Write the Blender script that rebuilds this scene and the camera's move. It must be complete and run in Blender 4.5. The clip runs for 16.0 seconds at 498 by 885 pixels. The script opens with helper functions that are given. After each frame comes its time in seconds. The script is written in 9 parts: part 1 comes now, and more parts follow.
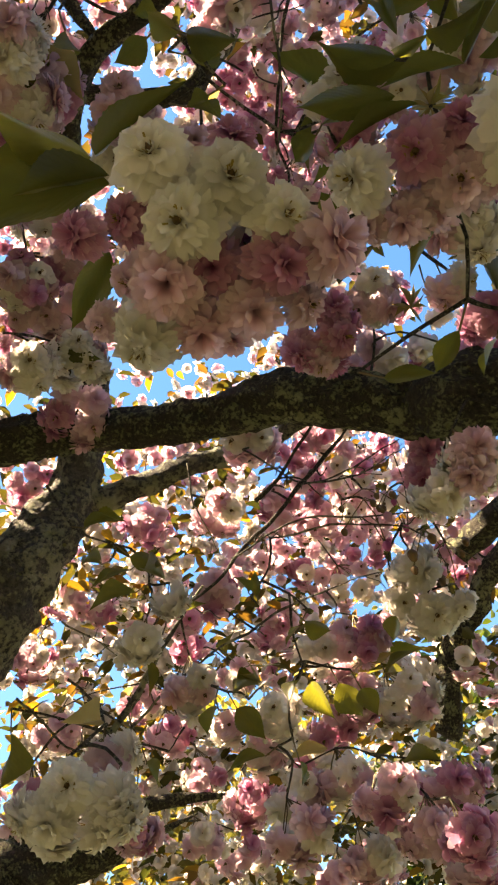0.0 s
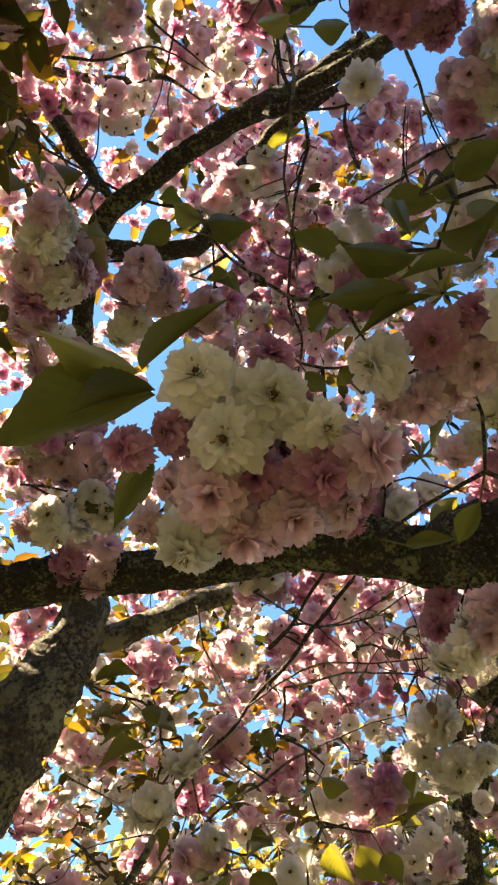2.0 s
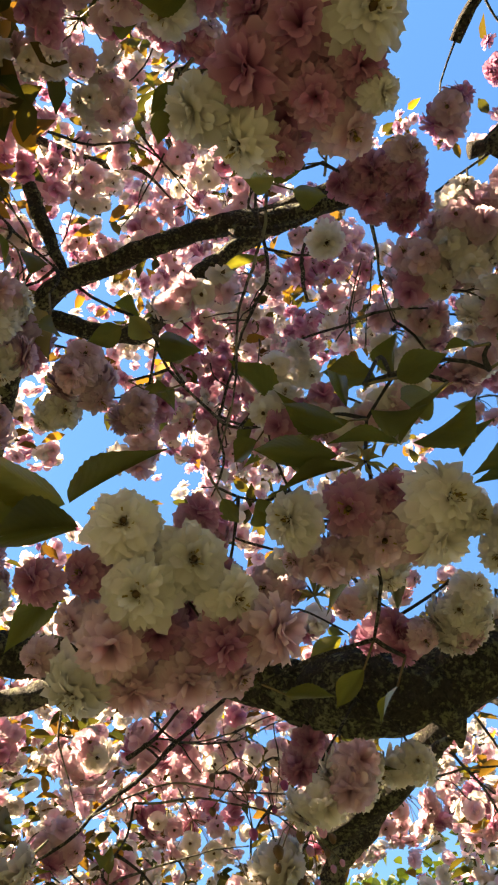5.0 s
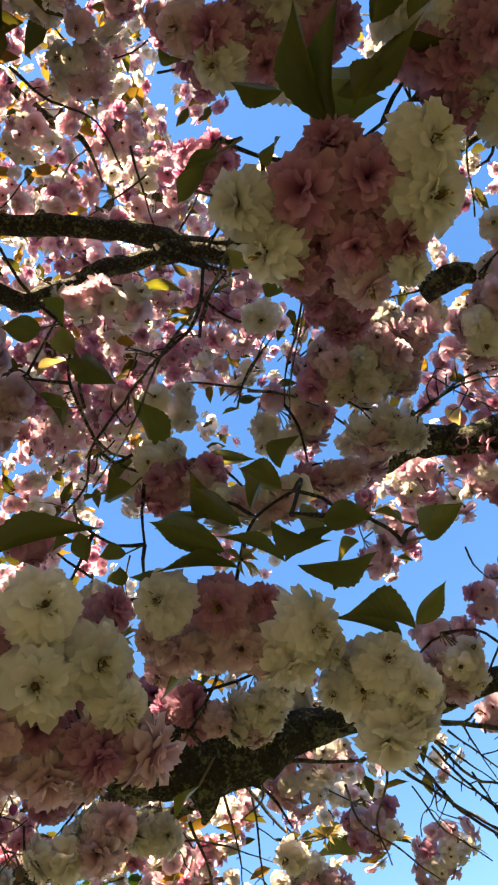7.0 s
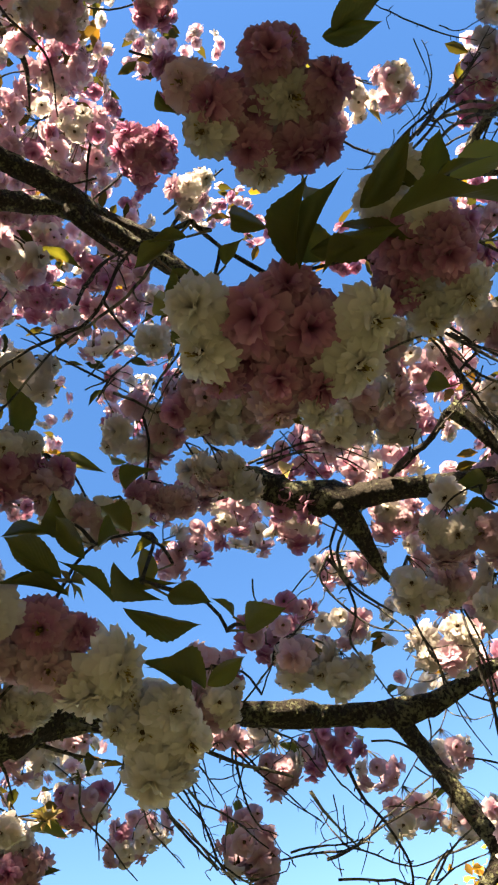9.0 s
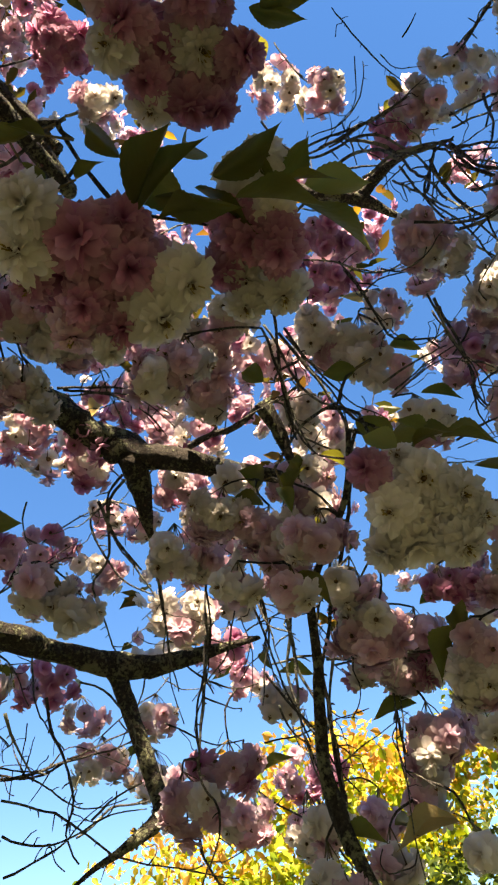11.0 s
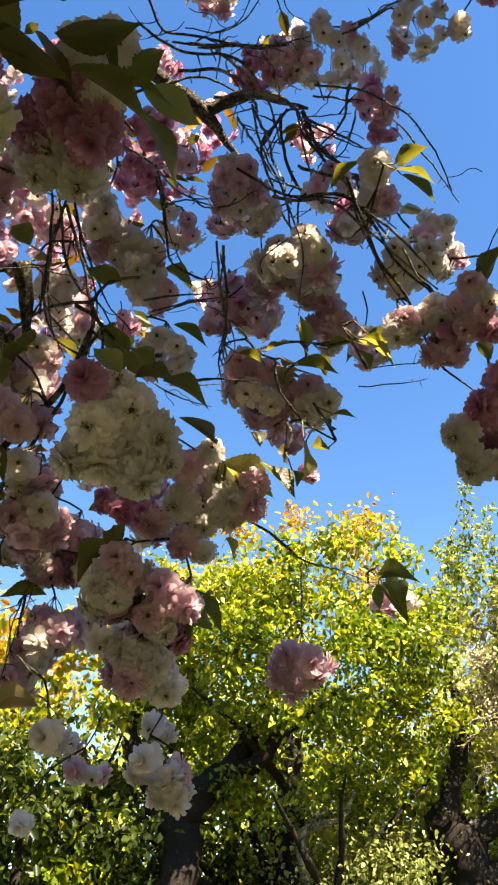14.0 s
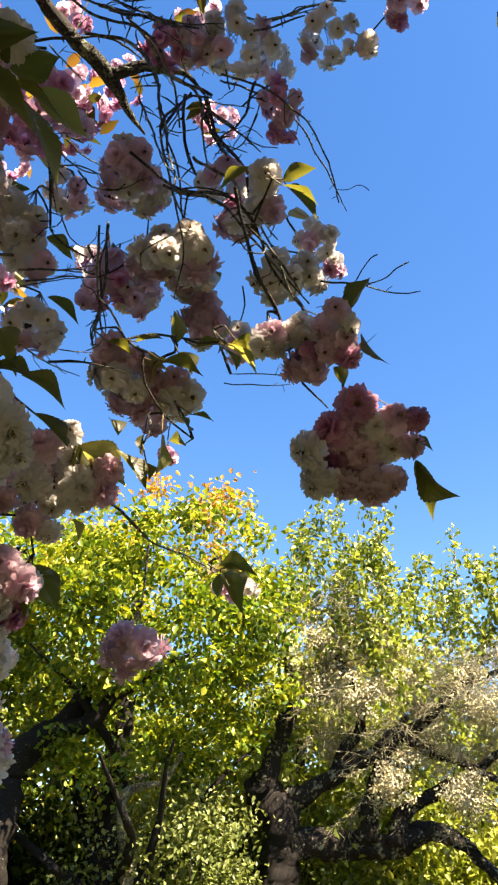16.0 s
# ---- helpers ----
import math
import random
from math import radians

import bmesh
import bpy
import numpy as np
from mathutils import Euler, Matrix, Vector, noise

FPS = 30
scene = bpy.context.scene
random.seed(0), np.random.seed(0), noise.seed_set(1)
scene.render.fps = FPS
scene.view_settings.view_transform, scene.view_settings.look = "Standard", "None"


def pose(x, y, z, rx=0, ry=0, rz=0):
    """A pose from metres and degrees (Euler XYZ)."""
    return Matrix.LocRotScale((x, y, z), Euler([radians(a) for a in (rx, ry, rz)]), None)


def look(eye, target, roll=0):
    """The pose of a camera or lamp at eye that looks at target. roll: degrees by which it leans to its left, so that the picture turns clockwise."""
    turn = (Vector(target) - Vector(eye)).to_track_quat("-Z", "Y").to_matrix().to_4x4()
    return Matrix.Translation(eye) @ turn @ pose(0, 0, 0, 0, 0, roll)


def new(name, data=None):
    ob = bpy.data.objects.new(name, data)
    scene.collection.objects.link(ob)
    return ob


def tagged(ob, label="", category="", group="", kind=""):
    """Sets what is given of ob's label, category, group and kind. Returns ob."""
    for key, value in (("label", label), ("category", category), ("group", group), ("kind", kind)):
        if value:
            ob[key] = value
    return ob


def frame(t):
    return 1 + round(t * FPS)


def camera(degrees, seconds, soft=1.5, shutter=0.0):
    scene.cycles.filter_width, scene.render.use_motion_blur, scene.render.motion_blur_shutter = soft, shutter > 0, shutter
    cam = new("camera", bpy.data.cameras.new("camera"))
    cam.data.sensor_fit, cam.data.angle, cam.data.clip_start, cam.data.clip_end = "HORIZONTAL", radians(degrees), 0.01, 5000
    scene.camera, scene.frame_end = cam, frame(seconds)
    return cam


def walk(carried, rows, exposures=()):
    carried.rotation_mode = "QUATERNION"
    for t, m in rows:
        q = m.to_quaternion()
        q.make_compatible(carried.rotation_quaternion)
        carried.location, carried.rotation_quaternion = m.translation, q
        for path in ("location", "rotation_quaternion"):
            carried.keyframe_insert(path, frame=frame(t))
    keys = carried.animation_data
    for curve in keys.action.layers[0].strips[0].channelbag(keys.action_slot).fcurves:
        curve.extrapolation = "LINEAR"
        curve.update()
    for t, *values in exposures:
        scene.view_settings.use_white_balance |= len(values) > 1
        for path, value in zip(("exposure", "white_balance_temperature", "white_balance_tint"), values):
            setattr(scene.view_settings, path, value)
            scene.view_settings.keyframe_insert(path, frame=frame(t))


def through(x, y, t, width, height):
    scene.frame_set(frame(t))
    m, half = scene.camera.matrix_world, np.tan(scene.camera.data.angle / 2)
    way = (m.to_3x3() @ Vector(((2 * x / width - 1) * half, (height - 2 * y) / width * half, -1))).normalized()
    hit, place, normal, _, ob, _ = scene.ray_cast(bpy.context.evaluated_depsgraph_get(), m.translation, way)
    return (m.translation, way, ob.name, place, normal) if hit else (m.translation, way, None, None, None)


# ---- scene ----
cam = camera(35.46, 16.0, 2.2)
PATH = [
    (0.0, (0.0000, 0.0000, 1.6000), (0.2356, 1.2793, 3.1192), -13.50),
    (0.5, (-0.0108, 0.0063, 1.6182), (0.2588, 1.2218, 3.1833), -15.59),
    (1.0, (0.0150, -0.0256, 1.6194), (0.2426, 1.1568, 3.2162), -14.05),
    (1.5, (-0.0008, -0.0389, 1.6234), (0.2449, 1.0820, 3.2614), -15.24),
    (2.0, (-0.0190, -0.0428, 1.6210), (0.2518, 0.9999, 3.3061), -17.20),
    (2.5, (-0.0086, -0.0676, 1.6264), (0.2384, 0.9426, 3.3348), -15.93),
    (3.0, (-0.0237, -0.0650, 1.6257), (0.2708, 0.8881, 3.3592), -17.71),
    (3.5, (-0.0056, -0.0650, 1.6037), (0.2862, 0.8210, 3.3728), -17.10),
    (3.7, (0.0043, -0.0688, 1.6204), (0.2968, 0.8178, 3.3891), -15.81),
    (5.8, (-0.0508, -0.0840, 1.6333), (0.5895, 0.6481, 3.3809), -21.09),
    (6.0, (-0.0499, -0.0809, 1.6316), (0.6156, 0.6213, 3.3820), -20.51),
    (6.5, (-0.1158, -0.1152, 1.6647), (0.7135, 0.5756, 3.3485), -21.33),
    (7.0, (-0.1199, -0.0988, 1.6797), (0.8102, 0.5127, 3.3413), -21.04),
    (7.5, (-0.1632, -0.1124, 1.6811), (0.8776, 0.4274, 3.3014), -20.90),
    (8.0, (-0.1767, -0.1180, 1.6906), (0.9339, 0.3519, 3.2862), -20.03),
    (8.2, (-0.1904, -0.1122, 1.6997), (0.9611, 0.3179, 3.2774), -19.80),
    (10.3, (-0.2316, -0.1490, 1.6990), (1.1695, -0.0324, 3.1214), -12.21),
    (10.5, (-0.2239, -0.1477, 1.6967), (1.1934, -0.0826, 3.1062), -11.50),
    (11.0, (-0.2172, -0.1598, 1.6706), (1.2273, -0.2326, 3.0520), -9.77),
    (11.5, (-0.2244, -0.1619, 1.6741), (1.2623, -0.3748, 2.9948), -8.08),
    (12.0, (-0.2309, -0.1749, 1.6560), (1.2759, -0.5129, 2.9269), -6.87),
    (12.5, (-0.2332, -0.1857, 1.6474), (1.2868, -0.6330, 2.8679), -5.37),
    (13.0, (-0.2416, -0.1622, 1.6558), (1.2739, -0.7208, 2.8352), -3.98),
    (13.5, (-0.2432, -0.1663, 1.6754), (1.2564, -0.8230, 2.8242), -2.53),
    (14.0, (-0.2474, -0.1664, 1.6687), (1.2211, -0.9153, 2.8013), -0.89),
    (14.5, (-0.2572, -0.1499, 1.6675), (1.1730, -0.9941, 2.7819), -0.28),
    (15.0, (-0.2661, -0.1334, 1.6651), (1.1249, -1.0660, 2.7584), -0.06),
    (15.5, (-0.2766, -0.1417, 1.6703), (1.0815, -1.1435, 2.7436), 0.09),
    (16.0, (-0.2929, -0.1566, 1.6845), (1.0357, -1.2109, 2.7444), 0.00),
]
walk(cam, [(t, look(eye, target, roll)) for t, eye, target, roll in PATH], [(0.0, 3.12, 11500, 17), (3.7, 3.09, 11600, 16), (6.0, 2.90, 11400, 15), (8.0, 2.72, 10600, 15), (10.5, 2.38, 9700, 15), (12.5, 2.44, 10300, 16), (16.0, 2.35, 8800, 17)])

# ---- sky and sun ----
SUN = Vector((-0.62, -0.06, 0.78)).normalized()
world = bpy.data.worlds.new("sky")
world.use_nodes = True
scene.world = world
wn = world.node_tree.nodes
sky = wn.new("ShaderNodeTexSky")
sky.sky_type, sky.sun_disc = "NISHITA", False
sky.sun_elevation, sky.sun_rotation = math.asin(SUN.z), math.atan2(SUN.x, SUN.y)
sky.air_density, sky.dust_density, sky.ozone_density = 1.0, 0.2, 1.7
wn["Background"].inputs["Strength"].default_value = 0.085
clear = wn.new("ShaderNodeHueSaturation")
clear.inputs["Hue"].default_value, clear.inputs["Saturation"].default_value = 0.5085, 1.37
world.node_tree.links.new(sky.outputs["Color"], clear.inputs["Color"])
world.node_tree.links.new(clear.outputs["Color"], wn["Background"].inputs["Color"])
sun = new("sun", bpy.data.lights.new("sun", "SUN"))
sun.data.energy, sun.data.angle, sun.data.color = 5.0, radians(0.6), (1.0, 0.97, 0.93)
sun.matrix_world = look(SUN * 30, (0, 0, 0))


# ---- materials ----
class Nodes:
    """A small hand for node trees."""

    def __init__(self, name):
        self.mat = bpy.data.materials.new(name)
        self.mat.use_nodes = True
        self.tree = self.mat.node_tree
        self.tree.nodes.clear()
        self.out = self.tree.nodes.new("ShaderNodeOutputMaterial")

    def add(self, kind, **values):
        node = self.tree.nodes.new(kind)
        for key, value in values.items():
            node.inputs[key.replace("_", " ")].default_value = value
        return node

    def join(self, a, b):
        self.tree.links.new(a, b)

    def noise(self, scale, detail=4.0, rough=0.6, space="Object"):
        tex = self.add("ShaderNodeTexNoise", Scale=scale, Detail=detail, Roughness=rough)
        where = self.tree.nodes.new("ShaderNodeTexCoord")
        self.join(where.outputs[space], tex.inputs["Vector"])
        return tex.outputs["Fac"]

    def ramp(self, fac, *stops):
        node = self.tree.nodes.new("ShaderNodeValToRGB")
        while len(node.color_ramp.elements) < len(stops):
            node.color_ramp.elements.new(0.5)
        for e, (at, colour) in zip(node.color_ramp.elements, stops):
            e.position, e.color = at, (*colour, 1)
        self.join(fac, node.inputs["Fac"])
        return node.outputs["Color"]

    def mix(self, fac, a, b, blend="MIX"):
        node = self.tree.nodes.new("ShaderNodeMix")
        node.data_type, node.blend_type = "RGBA", blend
        for value, slot in ((fac, node.inputs[0]), (a, node.inputs[6]), (b, node.inputs[7])):
            if isinstance(value, (int, float)):
                slot.default_value = value
            elif isinstance(value, tuple):
                slot.default_value = (*value, 1)
            else:
                self.join(value, slot)
        return node.outputs[2]

    def math(self, what, a, b=0.0, c=0.0):
        node = self.tree.nodes.new("ShaderNodeMath")
        node.operation = what
        for value, slot in zip((a, b, c), node.inputs):
            if isinstance(value, (int, float)):
                slot.default_value = value
            else:
                self.join(value, slot)
        return node.outputs[0]

    def attribute(self, name):
        node = self.tree.nodes.new("ShaderNodeAttribute")
        node.attribute_name = name
        return node.outputs["Fac"]

    def object_random(self):
        return self.tree.nodes.new("ShaderNodeObjectInfo").outputs["Random"]

    def island_random(self):
        return self.tree.nodes.new("ShaderNodeNewGeometry").outputs["Random Per Island"]

    def bump(self, height, strength, distance):
        node = self.add("ShaderNodeBump", Strength=strength, Distance=distance)
        self.join(height, node.inputs["Height"])
        return node.outputs["Normal"]

    def sheet(self, colour, through, share, rough, normal=None, gloss=0.3):
        """A thin sheet that lets light through: petals and leaves."""
        face = self.add("ShaderNodeBsdfPrincipled", Roughness=rough)
        face.inputs["Specular IOR Level"].default_value = gloss
        back = self.tree.nodes.new("ShaderNodeBsdfTranslucent")
        both = self.add("ShaderNodeMixShader", Fac=share)
        self.join(colour, face.inputs["Base Color"])
        self.join(through, back.inputs["Color"])
        if normal is not None:
            self.join(normal, face.inputs["Normal"])
            self.join(normal, back.inputs["Normal"])
        self.join(face.outputs[0], both.inputs[1])
        self.join(back.outputs[0], both.inputs[2])
        self.join(both.outputs[0], self.out.inputs["Surface"])
        return self.mat

    def solid(self, colour, rough, normal=None, gloss=0.3):
        face = self.add("ShaderNodeBsdfPrincipled", Roughness=rough)
        face.inputs["Specular IOR Level"].default_value = gloss
        if isinstance(colour, tuple):
            face.inputs["Base Color"].default_value = (*colour, 1)
        else:
            self.join(colour, face.inputs["Base Color"])
        if normal is not None:
            self.join(normal, face.inputs["Normal"])
        self.join(face.outputs[0], self.out.inputs["Surface"])
        return self.mat


def petal_material(name, base, tip, deep):
    n = Nodes(name)
    along = n.mix(n.attribute("tip"), base, tip)
    spread = n.math("MULTIPLY", n.math("POWER", n.island_random(), 1.8), 0.42)
    colour = n.mix(spread, along, deep)
    own = n.math("MULTIPLY_ADD", n.object_random(), 0.24, 0.84)
    grey = n.add("ShaderNodeHueSaturation")
    n.join(own, grey.inputs["Value"])
    n.join(colour, grey.inputs["Color"])
    mottled = n.mix(n.math("MULTIPLY", n.noise(7.0, 5.0), 0.14), grey.outputs["Color"], deep)
    ribs = n.add("ShaderNodeTexWave", Scale=9.0, Distortion=2.5, Detail=2.0)
    n.join(n.attribute("rib"), ribs.inputs["Vector"])
    normal = n.bump(ribs.outputs["Fac"], 0.15, 0.02)
    return n.sheet(mottled, mottled, 0.6, 0.7, normal, 0.2)


def leaf_material(name, dark, light, glow):
    n = Nodes(name)
    veins = n.math("ABSOLUTE", n.math("SUBTRACT", n.math("FRACT", n.math("SUBTRACT", n.math("MULTIPLY", n.attribute("along"), 11.0), n.math("MULTIPLY", n.attribute("across"), 4.0))), 0.5))
    body = n.mix(n.object_random(), dark, light)
    body = n.mix(n.math("MULTIPLY", n.noise(3.0, 5.0), 0.5), body, light)
    vein = n.math("MULTIPLY", n.math("GREATER_THAN", veins, 0.46), 0.08)
    rib = n.math("MULTIPLY", n.math("LESS_THAN", n.attribute("across"), 0.05), 0.5)
    body = n.mix(n.math("MAXIMUM", vein, rib), body, light)
    through = n.mix(n.math("MULTIPLY", n.noise(4.0, 4.0), 0.6), glow, body)
    through = n.mix(n.math("GREATER_THAN", n.object_random(), 0.93), through, (0.50, 0.44, 0.08))
    normal = n.bump(veins, 0.06, 0.02)
    return n.sheet(body, through, 0.42, 0.42, normal, 0.35)


def bark_material(name, dark, mid, lichen, amount, scale=1.0):
    n = Nodes(name)
    coarse, fine = n.noise(60.0 * scale, 9.0, 0.72), n.noise(240.0 * scale, 6.0, 0.7)
    plain = n.mix(n.ramp(fine, (0.35, (0, 0, 0)), (0.7, (1, 1, 1))), dark, mid)
    cells = n.add("ShaderNodeTexVoronoi", Scale=180.0 * scale)
    where = n.tree.nodes.new("ShaderNodeTexCoord")
    n.join(where.outputs["Object"], cells.inputs["Vector"])
    broad = n.math("MULTIPLY", n.math("SUBTRACT", n.noise(11.0, 3.0), 0.5), 0.55)
    patch = n.math("SUBTRACT", n.math("ADD", n.math("ADD", coarse, broad), n.math("MULTIPLY", fine, 0.35)), n.math("MULTIPLY", cells.outputs["Distance"], 0.22))
    cover = n.ramp(patch, (0.56 - amount, (0, 0, 0)), (0.68 - amount, (1, 1, 1)))
    tone = n.mix(n.noise(45.0 * scale, 5.0), lichen, (lichen[0] * 0.55, lichen[1] * 0.62, lichen[2] * 0.45))
    colour = n.mix(cover, plain, tone)
    height = n.math("ADD", n.math("MULTIPLY", cover, 0.6), n.math("ADD", coarse, n.math("MULTIPLY", fine, 0.6)))
    return n.solid(colour, 0.85, n.bump(height, 1.0, 0.008), 0.2)


def plain_material(name, a, b, scale, rough=0.7, bump=0.2, distance=0.01):
    n = Nodes(name)
    grain = n.noise(scale, 6.0)
    return n.solid(n.mix(grain, a, b), rough, n.bump(grain, bump, distance))


def crown_material(name, stops, glow, share=0.4, gloss=0.45):
    n = Nodes(name)
    # Random tones also imitate sunlit and shaded leaves; young lifts the upper ones.
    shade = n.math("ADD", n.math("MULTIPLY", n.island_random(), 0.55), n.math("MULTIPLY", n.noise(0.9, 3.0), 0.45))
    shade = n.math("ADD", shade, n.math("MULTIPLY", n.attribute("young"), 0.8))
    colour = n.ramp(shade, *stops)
    return n.sheet(colour, n.mix(0.55, colour, glow, "MULTIPLY"), share, 0.38, None, gloss)


PETALS = [
    petal_material("white_petal", (0.72, 0.68, 0.58), (0.81, 0.785, 0.745), (0.77, 0.67, 0.68)),
    petal_material("blush_petal", (0.66, 0.39, 0.49), (0.79, 0.665, 0.69), (0.64, 0.36, 0.48)),
    petal_material("rose_petal", (0.45, 0.13, 0.27), (0.74, 0.49, 0.58), (0.46, 0.10, 0.27)),
]
EYE_CUP = plain_material("flower_eye", (0.13, 0.10, 0.03), (0.10, 0.03, 0.03), 3.0)
STAMEN = plain_material("stamen", (0.42, 0.32, 0.08), (0.20, 0.12, 0.04), 4.0)
CALYX = plain_material("calyx", (0.10, 0.09, 0.03), (0.16, 0.06, 0.04), 4.0)
STALK = plain_material("flower_stalk", (0.09, 0.11, 0.03), (0.14, 0.06, 0.04), 60.0, 0.5)
LEAF = leaf_material("cherry_leaf", (0.032, 0.036, 0.010), (0.068, 0.064, 0.016), (0.27, 0.26, 0.03))
YOUNG = leaf_material("young_leaf", (0.16, 0.11, 0.05), (0.26, 0.21, 0.10), (0.62, 0.46, 0.14))
LIMB_BARK = bark_material("lichen_bark", (0.016, 0.013, 0.010), (0.078, 0.066, 0.052), (0.27, 0.275, 0.18), 0.0, 0.8)
PALE_BARK = bark_material("pale_bark", (0.030, 0.027, 0.025), (0.14, 0.13, 0.12), (0.28, 0.275, 0.22), 0.04, 0.5)
TWIG_BARK = bark_material("twig_bark", (0.016, 0.013, 0.011), (0.10, 0.088, 0.078), (0.34, 0.33, 0.29), -0.05, 1.6)
FLAKE = plain_material("lichen_flake", (0.20, 0.21, 0.11), (0.06, 0.065, 0.03), 60.0, 0.9, 0.5, 0.004)


# ---- mesh helpers ----
def mesh_of(name, verts, faces, mats, index=None, floats=None):
    me = bpy.data.meshes.new(name)
    me.from_pydata([tuple(v) for v in verts], [], faces)
    for m in mats:
        me.materials.append(m)
    if index is not None:
        me.polygons.foreach_set("material_index", index)
    me.polygons.foreach_set("use_smooth", [True] * len(me.polygons))
    for key, values in (floats or {}).items():
        me.attributes.new(key, "FLOAT", "POINT").data.foreach_set("value", np.asarray(values, dtype=np.float32))
    me.update()
    return me


def child(ob, parent, m):
    """Hangs ob under a parent that has only a place; m is in the world."""
    ob.parent = parent
    ob.matrix_parent_inverse = Matrix.Translation(-parent.location)
    ob.matrix_basis = m
    return ob


def part(name, data, parent, m=None, label=""):
    return tagged(child(new(name, data), parent, m or Matrix()), label)


def thing(name, place, label, category, group="", kind=""):
    ob = new(name)
    ob.location = place
    ob.empty_display_size = 0.02
    return tagged(ob, label, category, group, kind)


def axes(x, y, z, place, sx=1.0, sy=1.0, sz=1.0):
    return Matrix(((x.x * sx, y.x * sy, z.x * sz, place[0]), (x.y * sx, y.y * sy, z.y * sz, place[1]), (x.z * sx, y.z * sy, z.z * sz, place[2]), (0, 0, 0, 1)))


def facing(normal, rng):
    z = normal.normalized()
    x = z.cross(Vector((rng.uniform(-1, 1), rng.uniform(-1, 1), rng.uniform(-1, 1)))).normalized()
    return x, z.cross(x), z


def spline(points, step):
    """Catmull-Rom through points (x, y, z, r), at about the given step."""
    p = [np.array(q, float) for q in points]
    p = [2 * p[0] - p[1], *p, 2 * p[-1] - p[-2]]
    out = []
    for a, b, c, d in zip(p, p[1:], p[2:], p[3:]):
        n = max(2, int(np.linalg.norm(c[:3] - b[:3]) / step))
        for i in range(n):
            t = i / n
            out.append(0.5 * (2 * b + (c - a) * t + (2 * a - 5 * b + 4 * c - d) * t * t + (3 * b - a - 3 * c + d) * t ** 3))
    out.append(p[-2])
    q = np.array(out)
    q[:, 3] = np.maximum(q[:, 3], 0.0006)
    return q


def tube(path, sides, rough=0.0, seed=0.0, freq=1.0):
    """Rings of vertices along a path of (x, y, z, r), and their faces."""
    n = len(path)
    verts, faces = [], []
    side = Vector((0.3, 0.2, 1.0))
    for i, (x, y, z, r) in enumerate(path):
        a, b = path[max(0, i - 1)], path[min(n - 1, i + 1)]
        way = Vector((b[0] - a[0], b[1] - a[1], b[2] - a[2])).normalized()
        side = (side - way * side.dot(way)).normalized()
        other = way.cross(side)
        for k in range(sides):
            w = 2 * math.pi * k / sides
            d = side * math.cos(w) + other * math.sin(w)
            g = 1.0
            if rough:
                at = Vector((x, y, z)) * 9.0 * freq + d * r * 22.0 * freq + Vector((seed, 0, 0))
                g += rough * (noise.noise(at) + 0.6 * noise.noise(at * 2.7) + 0.4 * noise.noise(at * 6.1))
            verts.append((x + d.x * r * g, y + d.y * r * g, z + d.z * r * g))
    for i in range(n - 1):
        for k in range(sides):
            k2 = (k + 1) % sides
            faces.append((i * sides + k, i * sides + k2, (i + 1) * sides + k2, (i + 1) * sides + k))
    faces.append(tuple(range(sides - 1, -1, -1)))
    faces.append(tuple((n - 1) * sides + k for k in range(sides)))
    return verts, faces


